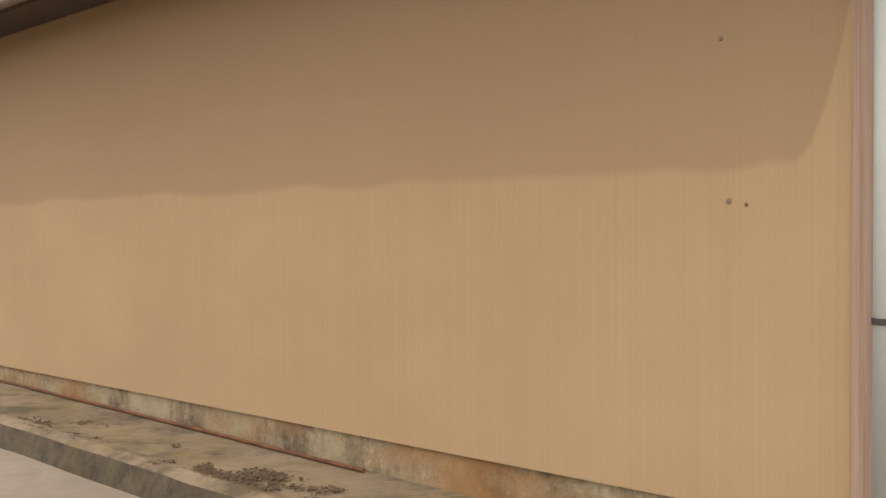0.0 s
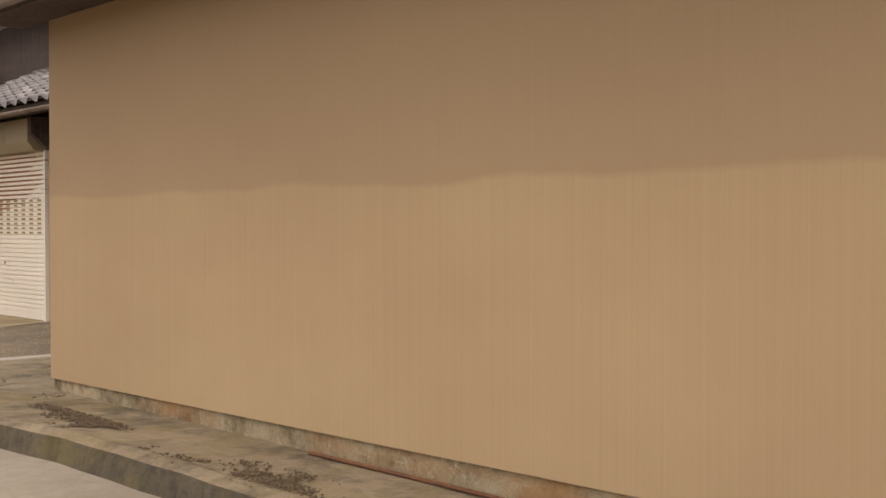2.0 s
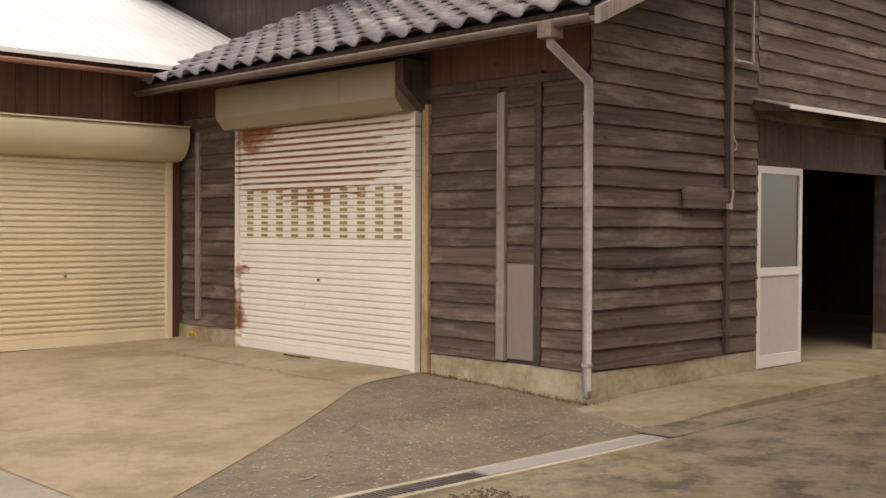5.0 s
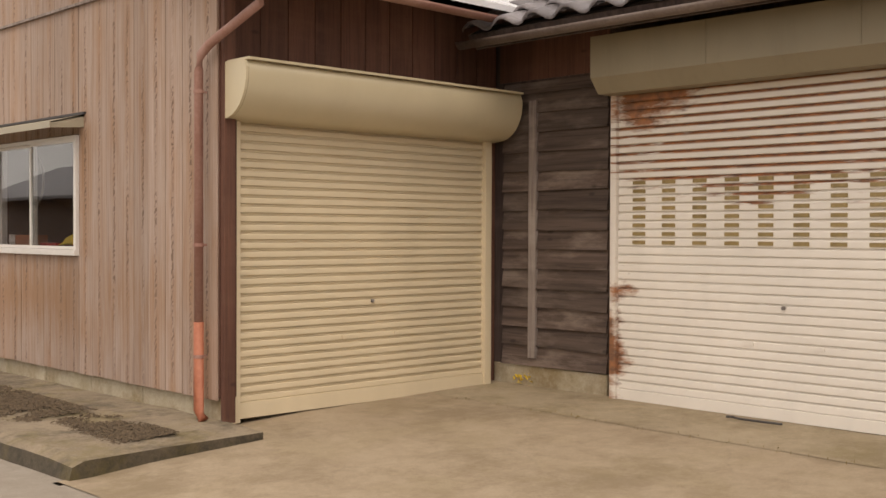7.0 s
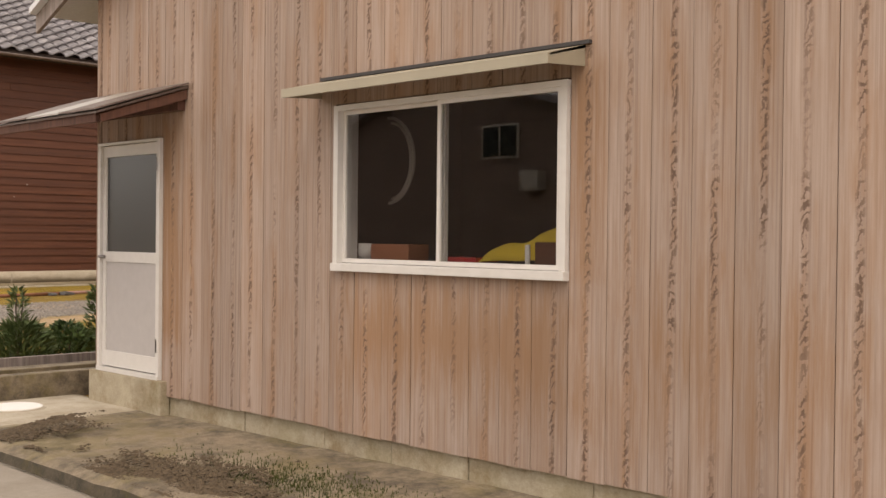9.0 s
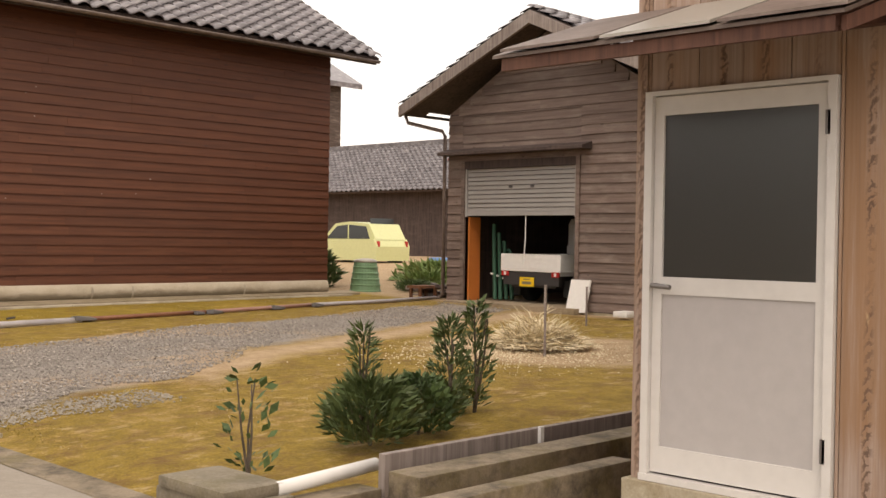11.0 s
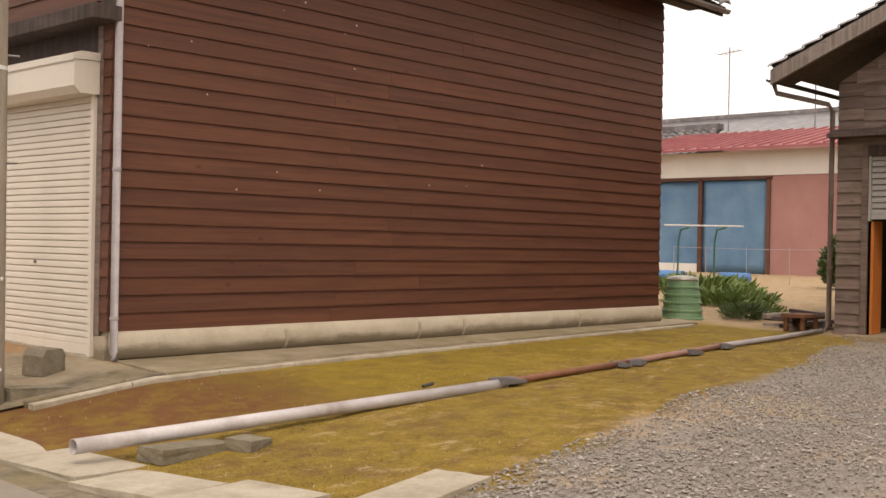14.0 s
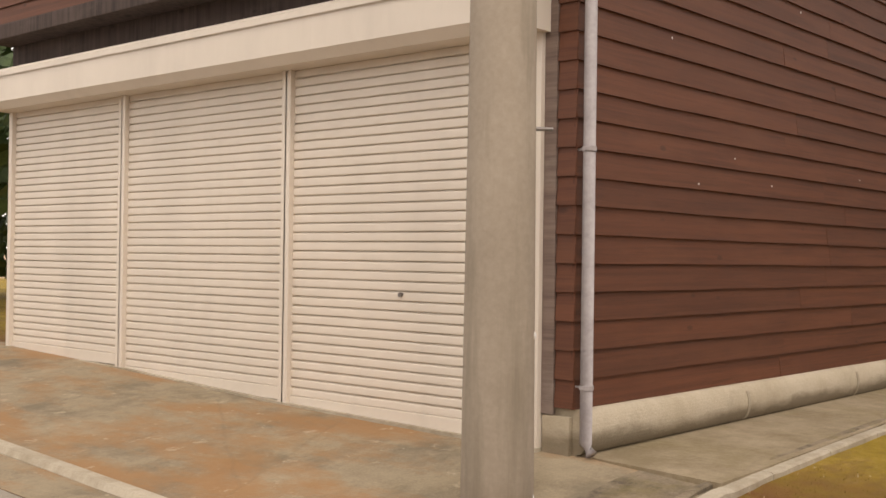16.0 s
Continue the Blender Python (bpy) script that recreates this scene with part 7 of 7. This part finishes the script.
# retaining wall, boards and plants behind the cedar house
t = thing("low_wall", (3.5, 31.8, 0), "low L-shaped concrete wall beside the door slab", "wall", "", "structure")
bm = boxes((2.72, 4.6, 31.72, 31.86, -0.12, 0.245), bevel=0.012)
put("long_side", bm, M["mossy"], t)
put("step", boxes((2.74, 4.0, 30.60, 31.70, -0.12, 0.055), bevel=0.012), M["slab"], t, "pale concrete landing")
m = thing("manhole_cover", (3.33, 31.3, 0.05), "round whitish plastic drain cover", "drain cover")
put("lid", lathe([(0.20, 0), (0.20, 0.012), (0.185, 0.018)], 32), M["paper"], m, at=pose(3.33, 31.30, 0.055))
put("rim", lathe([(0.225, 0), (0.225, 0.008), (0.20, 0.009)], 32), M["slab"], m, at=pose(3.33, 31.30, 0.052))
t = thing("plank_edging", (4.2, 32.6, 0.1), "weathered planks and pipe edging the flower bed", "edging")
put("plank", boxes((3.50, 6.2, 32.48, 32.53, 0.05, 0.30), bevel=0.006), M["greywood"], t)
put("plank", boxes((3.45, 6.2, 32.18, 32.40, 0.10, 0.235), bevel=0.008), M["mossy"], t)
put("peg", boxes((4.72, 4.75, 32.455, 32.478, 0.05, 0.31)), M["paper"], t)
put("white_pipe", tube([(2.92, 32.62, 0.185), (3.62, 32.68, 0.205)], 0.036, 14), M["paper"], t, "short white plastic pipe", True)
put("log", boxes((2.62, 2.98, 32.55, 33.2, 0.0, 0.16), bevel=0.02), M["block"], t)
put("log", boxes((2.60, 2.96, 32.60, 33.15, 0.16, 0.22), bevel=0.02), M["block"], t)
put("base_block", boxes((2.70, 3.48, 32.48, 32.66, -0.05, 0.13), bevel=0.012), M["mossy"], t)


def plant(name, at, label, height, spread, n, mat, size, blade, trunk=0.0, seed=0, category="shrub"):
    q = random.Random(seed)
    t = thing(name, at, label, category)
    if trunk:
        for k in range(3):
            top = Vector(at) + Vector((q.uniform(-spread, spread) * 0.6, q.uniform(-spread, spread) * 0.6, height * q.uniform(0.7, 0.95)))
            put("stem", tube([at, (Vector(at) + top) / 2 + Vector((q.uniform(-0.04, 0.04), q.uniform(-0.04, 0.04), 0)), top], trunk, 6, 0.4), M["bark"], t)
    bm = bmesh.new()
    for _ in range(n):
        h = q.random()
        r = spread * (0.35 + 0.65 * math.sin(math.pi * min(1, h * 0.85 + 0.15))) * math.sqrt(q.random())
        a = q.uniform(0, 6.28)
        c = Vector(at) + Vector((r * math.cos(a), r * math.sin(a), height * (0.06 + 0.9 * h)))
        d = Vector((math.cos(a) * 0.7 + q.uniform(-0.5, 0.5), math.sin(a) * 0.7 + q.uniform(-0.5, 0.5), q.uniform(0.0, 1.2))).normalized()
        s = d.cross(Vector((q.uniform(-1, 1), q.uniform(-1, 1), q.uniform(-1, 1)))).normalized()
        L = size * q.uniform(0.6, 1.4)
        bm.faces.new([bm.verts.new(c + v) for v in (Vector(), d * L * 0.5 + s * L * blade, d * L, d * L * 0.5 - s * L * blade)])
    put("foliage", bm, mat, t)
    return t


plant("shrub", (4.42, 33.6, 0.08), "bushy green shrub with narrow leaves", 0.42, 0.30, 1500, M["needle"], 0.10, 0.10, 0.010, 1)
plant("shrub", (4.95, 33.7, 0.08), "rounded dark green shrub", 0.40, 0.26, 1300, M["leaf"], 0.06, 0.22, 0.010, 2)
plant("sapling", (4.44, 33.7, 0.08), "slender green conifer sapling in the flower bed", 0.78, 0.09, 420, M["needle"], 0.08, 0.10, 0.012, 3, "tree")
plant("sapling", (5.35, 33.8, 0.08), "slender green conifer sapling in the flower bed", 0.78, 0.12, 520, M["needle"], 0.08, 0.12, 0.014, 4, "tree")
plant("sapling", (5.95, 34.1, 0.08), "slender green conifer sapling in the flower bed", 0.88, 0.12, 520, M["needle"], 0.08, 0.12, 0.014, 5, "tree")
plant("sapling", (3.22, 33.25, 0.08), "thin bare sapling with few leaves", 0.62, 0.16, 70, M["leaf"], 0.07, 0.25, 0.009, 6, "tree")
plant("shrub", (5.70, 34.45, 0.08), "low tufted green shrub in the yard", 0.20, 0.40, 2200, M["needle"], 0.10, 0.045, 0.0, 7)
plant("weeds", (15.75, 44.75, 0.32), "dense dark green leeks in the plot", 0.20, 0.34, 1000, M["leaf"], 0.15, 0.045, 0.0, 8, "plants")
plant("weeds", (17.2, 45.3, 0.34), "leafy green plot vegetables", 0.15, 0.5, 800, M["veg"], 0.09, 0.12, 0.0, 9, "plants")
plant("weeds", (18.2, 46.5, 0.4), "pale green plot vegetables", 0.16, 1.0, 1000, M["veg"], 0.22, 0.14, 0.0, 10, "plants")
plant("weeds", (20.5, 48.3, 0.5), "pale green plot vegetables", 0.20, 1.2, 1000, M["veg"], 0.26, 0.14, 0.0, 11, "plants")
plant("weeds", (14.9, 46.8, 0.34), "tall weeds behind the brown house", 0.7, 0.45, 700, M["leaf"], 0.22, 0.10, 0.0, 12, "plants")
plant("shrub", (24.0, 46.7, 0.6), "round evergreen shrub before the pink wall", 1.15, 0.5, 1800, M["leaf"], 0.16, 0.25, 0.03, 13)
plant("weeds", (7.05, 24.2, 0.05), "yellow weeds in the forecourt corner", 0.10, 0.16, 200, M["yellow_cloth"], 0.05, 0.25, 0.0, 14, "plants")

# dry stump of pampas grass
SX, SY, SZ = 10.0, 36.8, 0.17
t = thing("grass_stump", (SX, SY, SZ), "cut-down dry pampas grass stump, pale straw", "stump")
q = random.Random(77)
bm = bmesh.new()
for _ in range(2600):
    a = q.uniform(0, 6.28)
    r0 = 0.62 * q.random() ** 0.7
    o = Vector((SX + r0 * math.cos(a), SY + r0 * math.sin(a), SZ + 0.30 * max(0.0, 1 - r0 / 0.6) * q.random()))
    L = q.uniform(0.05, 0.27) * (1.35 if r0 < 0.35 else 0.9)
    b = a + q.gauss(0, 0.9)
    rise = q.gauss(0.35, 0.4) if r0 < 0.4 else q.gauss(0.05, 0.2)
    e = o + Vector((math.cos(b), math.sin(b), rise)).normalized() * L
    e.z = max(e.z, SZ + 0.005)
    mid = (o + e) / 2 + Vector((q.gauss(0, 0.03), q.gauss(0, 0.03), q.uniform(0, 0.12) * L))
    s = (e - o).cross(Vector((q.gauss(0, 0.5), q.gauss(0, 0.5), 1))).normalized() * q.uniform(0.003, 0.010)
    vs = [bm.verts.new(p) for p in (o - s, o + s, mid + s, mid - s, e + s * 0.5, e - s * 0.3)]
    bm.faces.new(vs[:4])
    bm.faces.new((vs[3], vs[2], vs[4], vs[5]))
put("straw", bm, M["straw"], t, "splayed dry straw")
put("core", lathe([(0.30, 0), (0.26, 0.14), (0.16, 0.26), (0.05, 0.32)], 14), M["straw"], t, at=pose(SX, SY, SZ - 0.03))


def chaff_spot():
    return SX - 0.7 + 1.3 * rg.randn() * 0.6, SY - 0.2 + 1.0 * rg.randn() * 0.6


stones("chaff", 2200, chaff_spot, 0.012, M["straw"], "pale chaff strewn round the stump", "chaff")
for x, y, h in ((13.0, 38.3, 0.55), (9.35, 36.15, 0.72), (10.4, 37.0, 0.5)):
    tagged(part("stake", boxes((x - 0.011, x + 0.011, y - 0.011, y + 0.011, 0.12, 0.2 + h), bevel=0.003), M["greywood"], None, "thin wooden stake in the soil"), "", "stake", "stakes in the yard")
tagged(part("white_stone", boxes((14.3, 14.6, 38.5, 38.75, 0.22, 0.32), bevel=0.03), M["paper"], None, "white block at the garage foot"), "", "stone")

# compost bin
t = thing("compost_bin", (15.0, 45.40, 0.33), "faded green plastic compost bin with ribbed sides", "compost bin")
prof = []
for k in range(5):
    r = 0.315 - 0.017 * k
    z = 0.12 * k
    prof += [(r + 0.016, z), (r + 0.016, z + 0.03), (r, z + 0.038), (r - 0.012, z + 0.116)]
put("tub", lathe(prof, 28), M["green_bin"], t, at=pose(15.0, 45.40, 0.33))
put("lid", lathe([(0.235, 0), (0.245, 0.02), (0.225, 0.05), (0.10, 0.075), (0.03, 0.08)], 28), M["alu_grey"], t, "pale worn lid", at=pose(15.0, 45.40, 0.93))
t = thing("blue_pipe", (24, 51, 0.6), "fat blue plastic roll lying across the plot", "pipe")
put("roll", tube([(24.0, 52.4, 0.74), (24.0, 51.6, 0.75), (24.05, 50.8, 0.74)], 0.15, 14), M["blue_roll"], t, "", True)
put("roll", tube([(24.1, 49.85, 0.74), (24.15, 49.1, 0.74)], 0.15, 14), M["blue_roll"], t, "", True)
t = thing("plot_fence", (24, 50, 0.6), "thin plot frame of posts and a white rail", "fence")
for y in (50.95, 49.95):
    put("post", tube([(24.0, y, 0.55), (24.0, y, 1.6), (24.0, y - 0.06, 1.9), (24.0, y - 0.3, 1.96)], 0.024, 6), M["green_mesh"], t)
put("rail", tube([(24.0, 51.35, 2.02), (24.0, 49.2, 1.99)], 0.022, 6), M["alu"], t, "white rail")
for y in (51.3, 50.4, 49.3, 48.2, 47.1):
    put("thin_stake", tube([(24.4, y, 0.55), (24.42, y + 0.03, 1.5)], 0.009, 5), M["pvc"], t)
put("cord", tube([(24.4, 51.3, 1.48), (24.4, 49.2, 1.45), (24.4, 47.1, 1.46)], 0.006, 4), M["pvc"], t)
t = thing("timber_heap", (15.0, 43.4, 0.3), "heap of old timber offcuts by the garage", "timber")
q = random.Random(5)
for k in range(9):
    a, L = q.uniform(-40, 40), q.uniform(0.5, 1.1)
    put("timber", boxes((-L / 2, L / 2, -0.05, 0.05, 0, 0.06), bevel=0.006), M["trimwood"] if k % 3 else M["greywood"], t, at=pose(15.0 + q.uniform(-0.2, 0.3), 43.45 + q.uniform(-0.2, 0.2), 0.31 + 0.05 * (k // 2), q.uniform(-6, 6), q.uniform(-4, 4), a + (90 if k % 4 == 0 else 0)))
tagged(part("rusty_stand", boxes((14.25, 14.75, 43.05, 43.40, 0.50, 0.55), (14.28, 14.33, 43.08, 43.13, 0.31, 0.50), (14.68, 14.73, 43.32, 43.37, 0.31, 0.50), (14.28, 14.33, 43.32, 43.37, 0.31, 0.50), (14.68, 14.73, 43.08, 43.13, 0.31, 0.50)), M["rust"], None, "low rusty iron stand by the garage"), "", "stand")

# drain channel with its grate, and the broken kerb beyond
t = thing("drain_channel", (5, 17.2, -0.1), "concrete drain channel with a steel grate", "drain", "", "structure")
for y in (17.06, 17.27):
    put("channel_side", boxes((2.7, 12.0, y, y + 0.05, -0.18, -0.075)), M["slab"], t)
put("channel_floor", boxes((2.7, 12.0, 17.11, 17.27, -0.20, -0.090)), M["dark_iron"], t)
put("cover_plate", boxes((4.66, 6.45, 17.112, 17.268, -0.088, -0.072), bevel=0.003), M["zinc"], t, "dull grey steel cover plate")
bar = link_mesh("grate_bar", boxes((-0.008, 0.008, 0.0, 0.155, -0.012, 0.0)), M["steel"])
for k in range(54):
    put("grate_bar", bar, None, t, at=pose(2.75 + k * 0.035, 17.113, -0.077))
bm = bmesh.new()
rows = []
for x in steps(6.5, 12.0, 0.25):
    e = 17.36 + 0.25 * max(0.0, 6.75 - x) + 0.012 * noise.noise((x * 3, 0, 6))
    z = float(np.interp(x, [6.5, 7.4, 9.0], [-0.065, 0.0, 0.035]))
    rows.append([bm.verts.new(p) for p in ((x, e - 0.02, -0.2), (x, e, z - 0.02), (x, e + 0.03, z), (x, 18.19, z + 0.012), (x, 18.19, -0.2))])
for r0, r1 in zip(rows, rows[1:]):
    for k in range(5):
        bm.faces.new((r0[k], r1[k], r1[(k + 1) % 5], r0[(k + 1) % 5]))
bm.faces.new(rows[0])
bm.faces.new(rows[-1][::-1])
put("step", bm, M["sill"], t, "sloping concrete step along the board wall")
tagged(part("hook", tube([(6.70, 21.62, 0.07), (6.66, 21.75, 0.075), (6.68, 21.95, 0.07), (6.72, 22.02, 0.07), (6.70, 22.06, 0.07)], 0.009, 6), M["dark_iron"], None, "bent iron hook lying before the shutter"), "", "hook")

# electric cable box and wires on the board house side
t = thing("cable_conduit", (8.6, 18.15, 1.6), "thin conduit and cable on the board side wall", "conduit")
put("conduit", tube([(8.865, 18.135, 4.2), (8.865, 18.135, 1.74)], 0.018, 8), M["gutter"], t)
put("white_conduit", tube([(9.24, 18.15, 4.2), (9.24, 18.15, 2.95), (9.22, 18.15, 2.935), (8.88, 18.14, 2.935)], 0.014, 8), M["pvc"], t, "pale plastic conduit")
put("cable", tube([(8.865, 18.13, 2.10), (8.92, 18.12, 2.12), (8.93, 18.12, 2.17), (8.88, 18.12, 2.21), (8.865, 18.125, 2.26)], 0.008, 6), M["pvc"], t)
put("cable", tube([(8.87, 18.115, 1.75), (8.85, 18.11, 1.68), (8.82, 18.11, 1.60)], 0.009, 6), M["pvc"], t)
put("clip", boxes((8.79, 8.85, 18.105, 18.14, 1.57, 1.62), bevel=0.004), M["pvc"], t)
put("clip", boxes((8.835, 8.895, 18.11, 18.16, 2.91, 2.96), bevel=0.004), M["gutter"], t)

# television aerials
for x, y, z in ((39.5, 58.2, 7.2), (39.5, 54.64, 7.0)):
    t = thing("aerial", (x, y, z), "thin television aerial on a roof mast", "aerial", "roof aerials")
    put("mast", tube([(x, y, z - 1.8), (x, y, z + 2.2)], 0.025, 6), M["steel"], t)
    put("boom", tube([(x - 0.2, y - 0.6, z + 2.0), (x + 0.2, y + 0.6, z + 2.0)], 0.015, 6), M["steel"], t)
    for k in range(6):
        f = -0.55 + 0.22 * k
        put("element", tube([(x + f * 0.33 - 0.35, y + f, z + 2.0), (x + f * 0.33 + 0.35, y + f, z + 2.0)], 0.010, 5), M["steel"], t)

# trees beyond the brown house
for k, (x, y, h) in enumerate(((6.0, 57.5, 6.0), (9.0, 60.0, 7.0))):
    plant("garden_tree", (x, y, 0.5), "dark evergreen garden tree behind the brown house", h, 2.0, 3800, M["leaf"], 0.32, 0.28, 0.09, 20 + k, "tree")

# across the road: what the panes mirror
h = thing("opposite_house", (-12, 52, 0), "plain gabled house across the road", "house")
put("wall", boxes((-16, -9.3, 47.7, 53.0, -0.1, 3.1)), M["cream_wall"], h)
# wing is unseen, added so the panes mirror a dark lower half
put("wing", boxes((-16, -10.0, 53.0, 63.0, -0.1, 2.6)), M["garage_wood"], h)
put("wing_roof", extrude([(-9.4, 2.5), (-13.0, 3.9), (-16.6, 2.5), (-16.6, 2.62), (-13.0, 4.05), (-9.4, 2.62)], 53.0, 63.4, "y"), M["tile"], h)
put("gable", extrude([(47.7, 3.1), (53.0, 3.1), (50.2, 4.25)], -9.45, -9.32, "x"), M["cream_wall"], h)
put("roof", extrude([(47.3, 3.0), (50.2, 4.25), (53.4, 3.0), (53.4, 3.15), (50.2, 4.42), (47.3, 3.15)], -16.5, -9.0, "x"), M["tile"], h)
h = thing("opposite_barn", (-12, 40, 0), "dark board barn across the road", "barn")
put("wall", boxes((-16, -9.3, 34.6, 46.6, -0.1, 2.8)), M["garage_wood"], h)
put("gable", extrude([(34.6, 2.8), (46.6, 2.8), (46.6, 2.9), (40.9, 5.05), (34.6, 3.3)], -9.45, -9.32, "x"), M["garage_wood"], h)
put("roof", extrude([(34.3, 3.25), (40.9, 5.08), (47.0, 2.70), (47.0, 2.85), (40.9, 5.24), (34.3, 3.40)], -16.5, -9.0, "x"), M["tile"], h)
win2 = put("window", boxes((-9.31, -9.27, 38.45, 39.5, 3.05, 3.78), bevel=0.01), M["alu_grey"], h)
for a, b in ((38.5, 38.95), (39.0, 39.45)):
    put("pane", boxes((-9.268, -9.262, a, b, 3.1, 3.73)), M["car_glass"], win2)
put("fan_box", boxes((-9.3, -9.0, 37.7, 38.2, 2.35, 2.75), bevel=0.02), M["alu_grey"], h)
for k, (x, y, h) in enumerate(((-8.0, 33.15, 3.3), (-9.2, 32.2, 2.5))):
    t = thing("pine_tree", (x, y, 0), "clipped garden pine across the road", "tree")
    put("trunk", tube([(x, y, -0.1), (x + 0.1, y, h * 0.5), (x, y + 0.1, h)], 0.09, 8, 0.5), M["bark"], t)
    q = random.Random(60 + k)
    for j in range(7):
        a, z = q.uniform(0, 6.28), h * (0.35 + 0.65 * j / 6)
        r = 0.55 * (1.15 - 0.8 * j / 6)
        c = Vector((x + r * math.cos(a), y + r * math.sin(a), z))
        put("limb", tube([(x, y, z - 0.25), c], 0.035, 6, 0.6), M["bark"], t)
        bm = leaf_clump(260, 0.13, 0.13, q, 0.5, 0.14)
        put("crown", bm, M["leaf"], t, at=Matrix.Translation(c))

# dry grass and moss tufts over the yard
rg2 = np.random.RandomState(9)


def tufts(name, count, spot, size, mat, label):
    verts, faces = [], []
    n = 0
    while n < count:
        x, y = spot()
        if x is None:
            continue
        z = ground_z(x, y) - 0.008
        for _ in range(3):
            a, l = rg2.rand() * 6.28, size * (0.5 + rg2.rand())
            lean = rg2.rand() * 0.9
            px, py = 0.003 * math.cos(a + 1.57), 0.003 * math.sin(a + 1.57)
            k = len(verts)
            verts += [(x - px, y - py, z), (x + px, y + py, z), (x + math.cos(a) * l * lean, y + math.sin(a) * l * lean, z + l * (1.1 - lean))]
            faces.append((k, k + 1, k + 2))
        n += 1
    me = bpy.data.meshes.new(name)
    me.from_pydata(verts, [], faces)
    me.materials.append(mat)
    return tagged(new(name, me), label, "grass", "", "stuff")


def bed_spot():
    x = 3.1 + 10.5 * rg2.rand() ** 1.4
    y = 35.0 + 9.2 * rg2.rand()
    e = 0.5 * noise.noise((x * 0.8, y * 0.8, 2))
    low, high = y - (35.5 + 0.31 * x) + e, (39.4 + 0.209 * x) - y + e
    if (low > 0 and high > 0) or y > 43.95 + 0.055 * (x - 4) or noise.noise((x * 0.9, y * 0.9, 7)) < -0.05:
        return None, None
    return x, y


tufts("dry_grass", 500, bed_spot, 0.018, M["dry"], "short dry grass scattered over the yard")
tufts("moss_tufts", 7000, bed_spot, 0.009, M["moss_leaf"], "low olive moss tufts over the yard")


def base_spot():
    k = rg2.rand()
    if k < 0.5:
        return 6.93 - 0.06 * rg2.rand() ** 2, 18.2 + 1.9 * rg2.rand()
    return 6.9 + 3.0 * rg2.rand(), 18.18 - 0.08 * rg2.rand() ** 2


tufts("base_moss", 1500, base_spot, 0.045, M["moss_leaf"], "yellow-green moss along the footing")
verts, faces = [], []
for k in range(15):
    x, z, s = 5.2 + 5 * rg2.rand() ** 1.6, 1.6 + 2.2 * rg2.rand(), 0.005 + 0.006 * rg2.rand()
    n = len(verts)
    verts += [(x - s, 44.9405, z - s * 0.7), (x + s, 44.9405, z - s * 0.7), (x + s, 44.9405, z + s * 0.7), (x - s, 44.9405, z + s * 0.7)]
    faces.append((n, n + 1, n + 2, n + 3))
me = bpy.data.meshes.new("paint_flecks")
me.from_pydata(verts, [], faces)
me.materials.append(M["paper"])
tagged(new("paint_flecks", me), "pale flecks on the brown boards", "flecks", "", "stuff")


def green_spot():
    x, y = 3.30 + 0.20 * rg2.randn(), 27.7 + 0.55 * rg2.randn()
    if not 2.85 < x < 3.7:
        return None, None
    return x, y


m = tufts("slab_moss", 2600, green_spot, 0.022, M["green_moss"], "dark green moss patch on the slab")
m.location.z = 0.05 - ground_z(3.3, 27.7)


def grit_spot():
    x, y = 2.8 + 5.5 * rg.rand(), 17.4 + 3.0 * rg.rand()
    if y > joint(min(x, 7.0)) - 0.05:
        return None, None
    return x, y


m = stones("asphalt_grit", 5200, grit_spot, 0.0105, M["grit"], "pale worn grit in the asphalt", "grit", 0.35)
m.location.z = 0.008


def weed_spot():
    return 6.06 + 0.03 * rg2.randn(), 20.8 + 3.4 * rg2.rand()


tufts("joint_weeds", 140, weed_spot, 0.035, M["moss_leaf"], "weeds in the joint before the shutter")
tagged(part("white_board", boxes((14.45, 14.72, 37.75, 38.25, 0.24, 0.30), bevel=0.01), M["paper"], None, "white board lying at the garage foot"), "", "board")
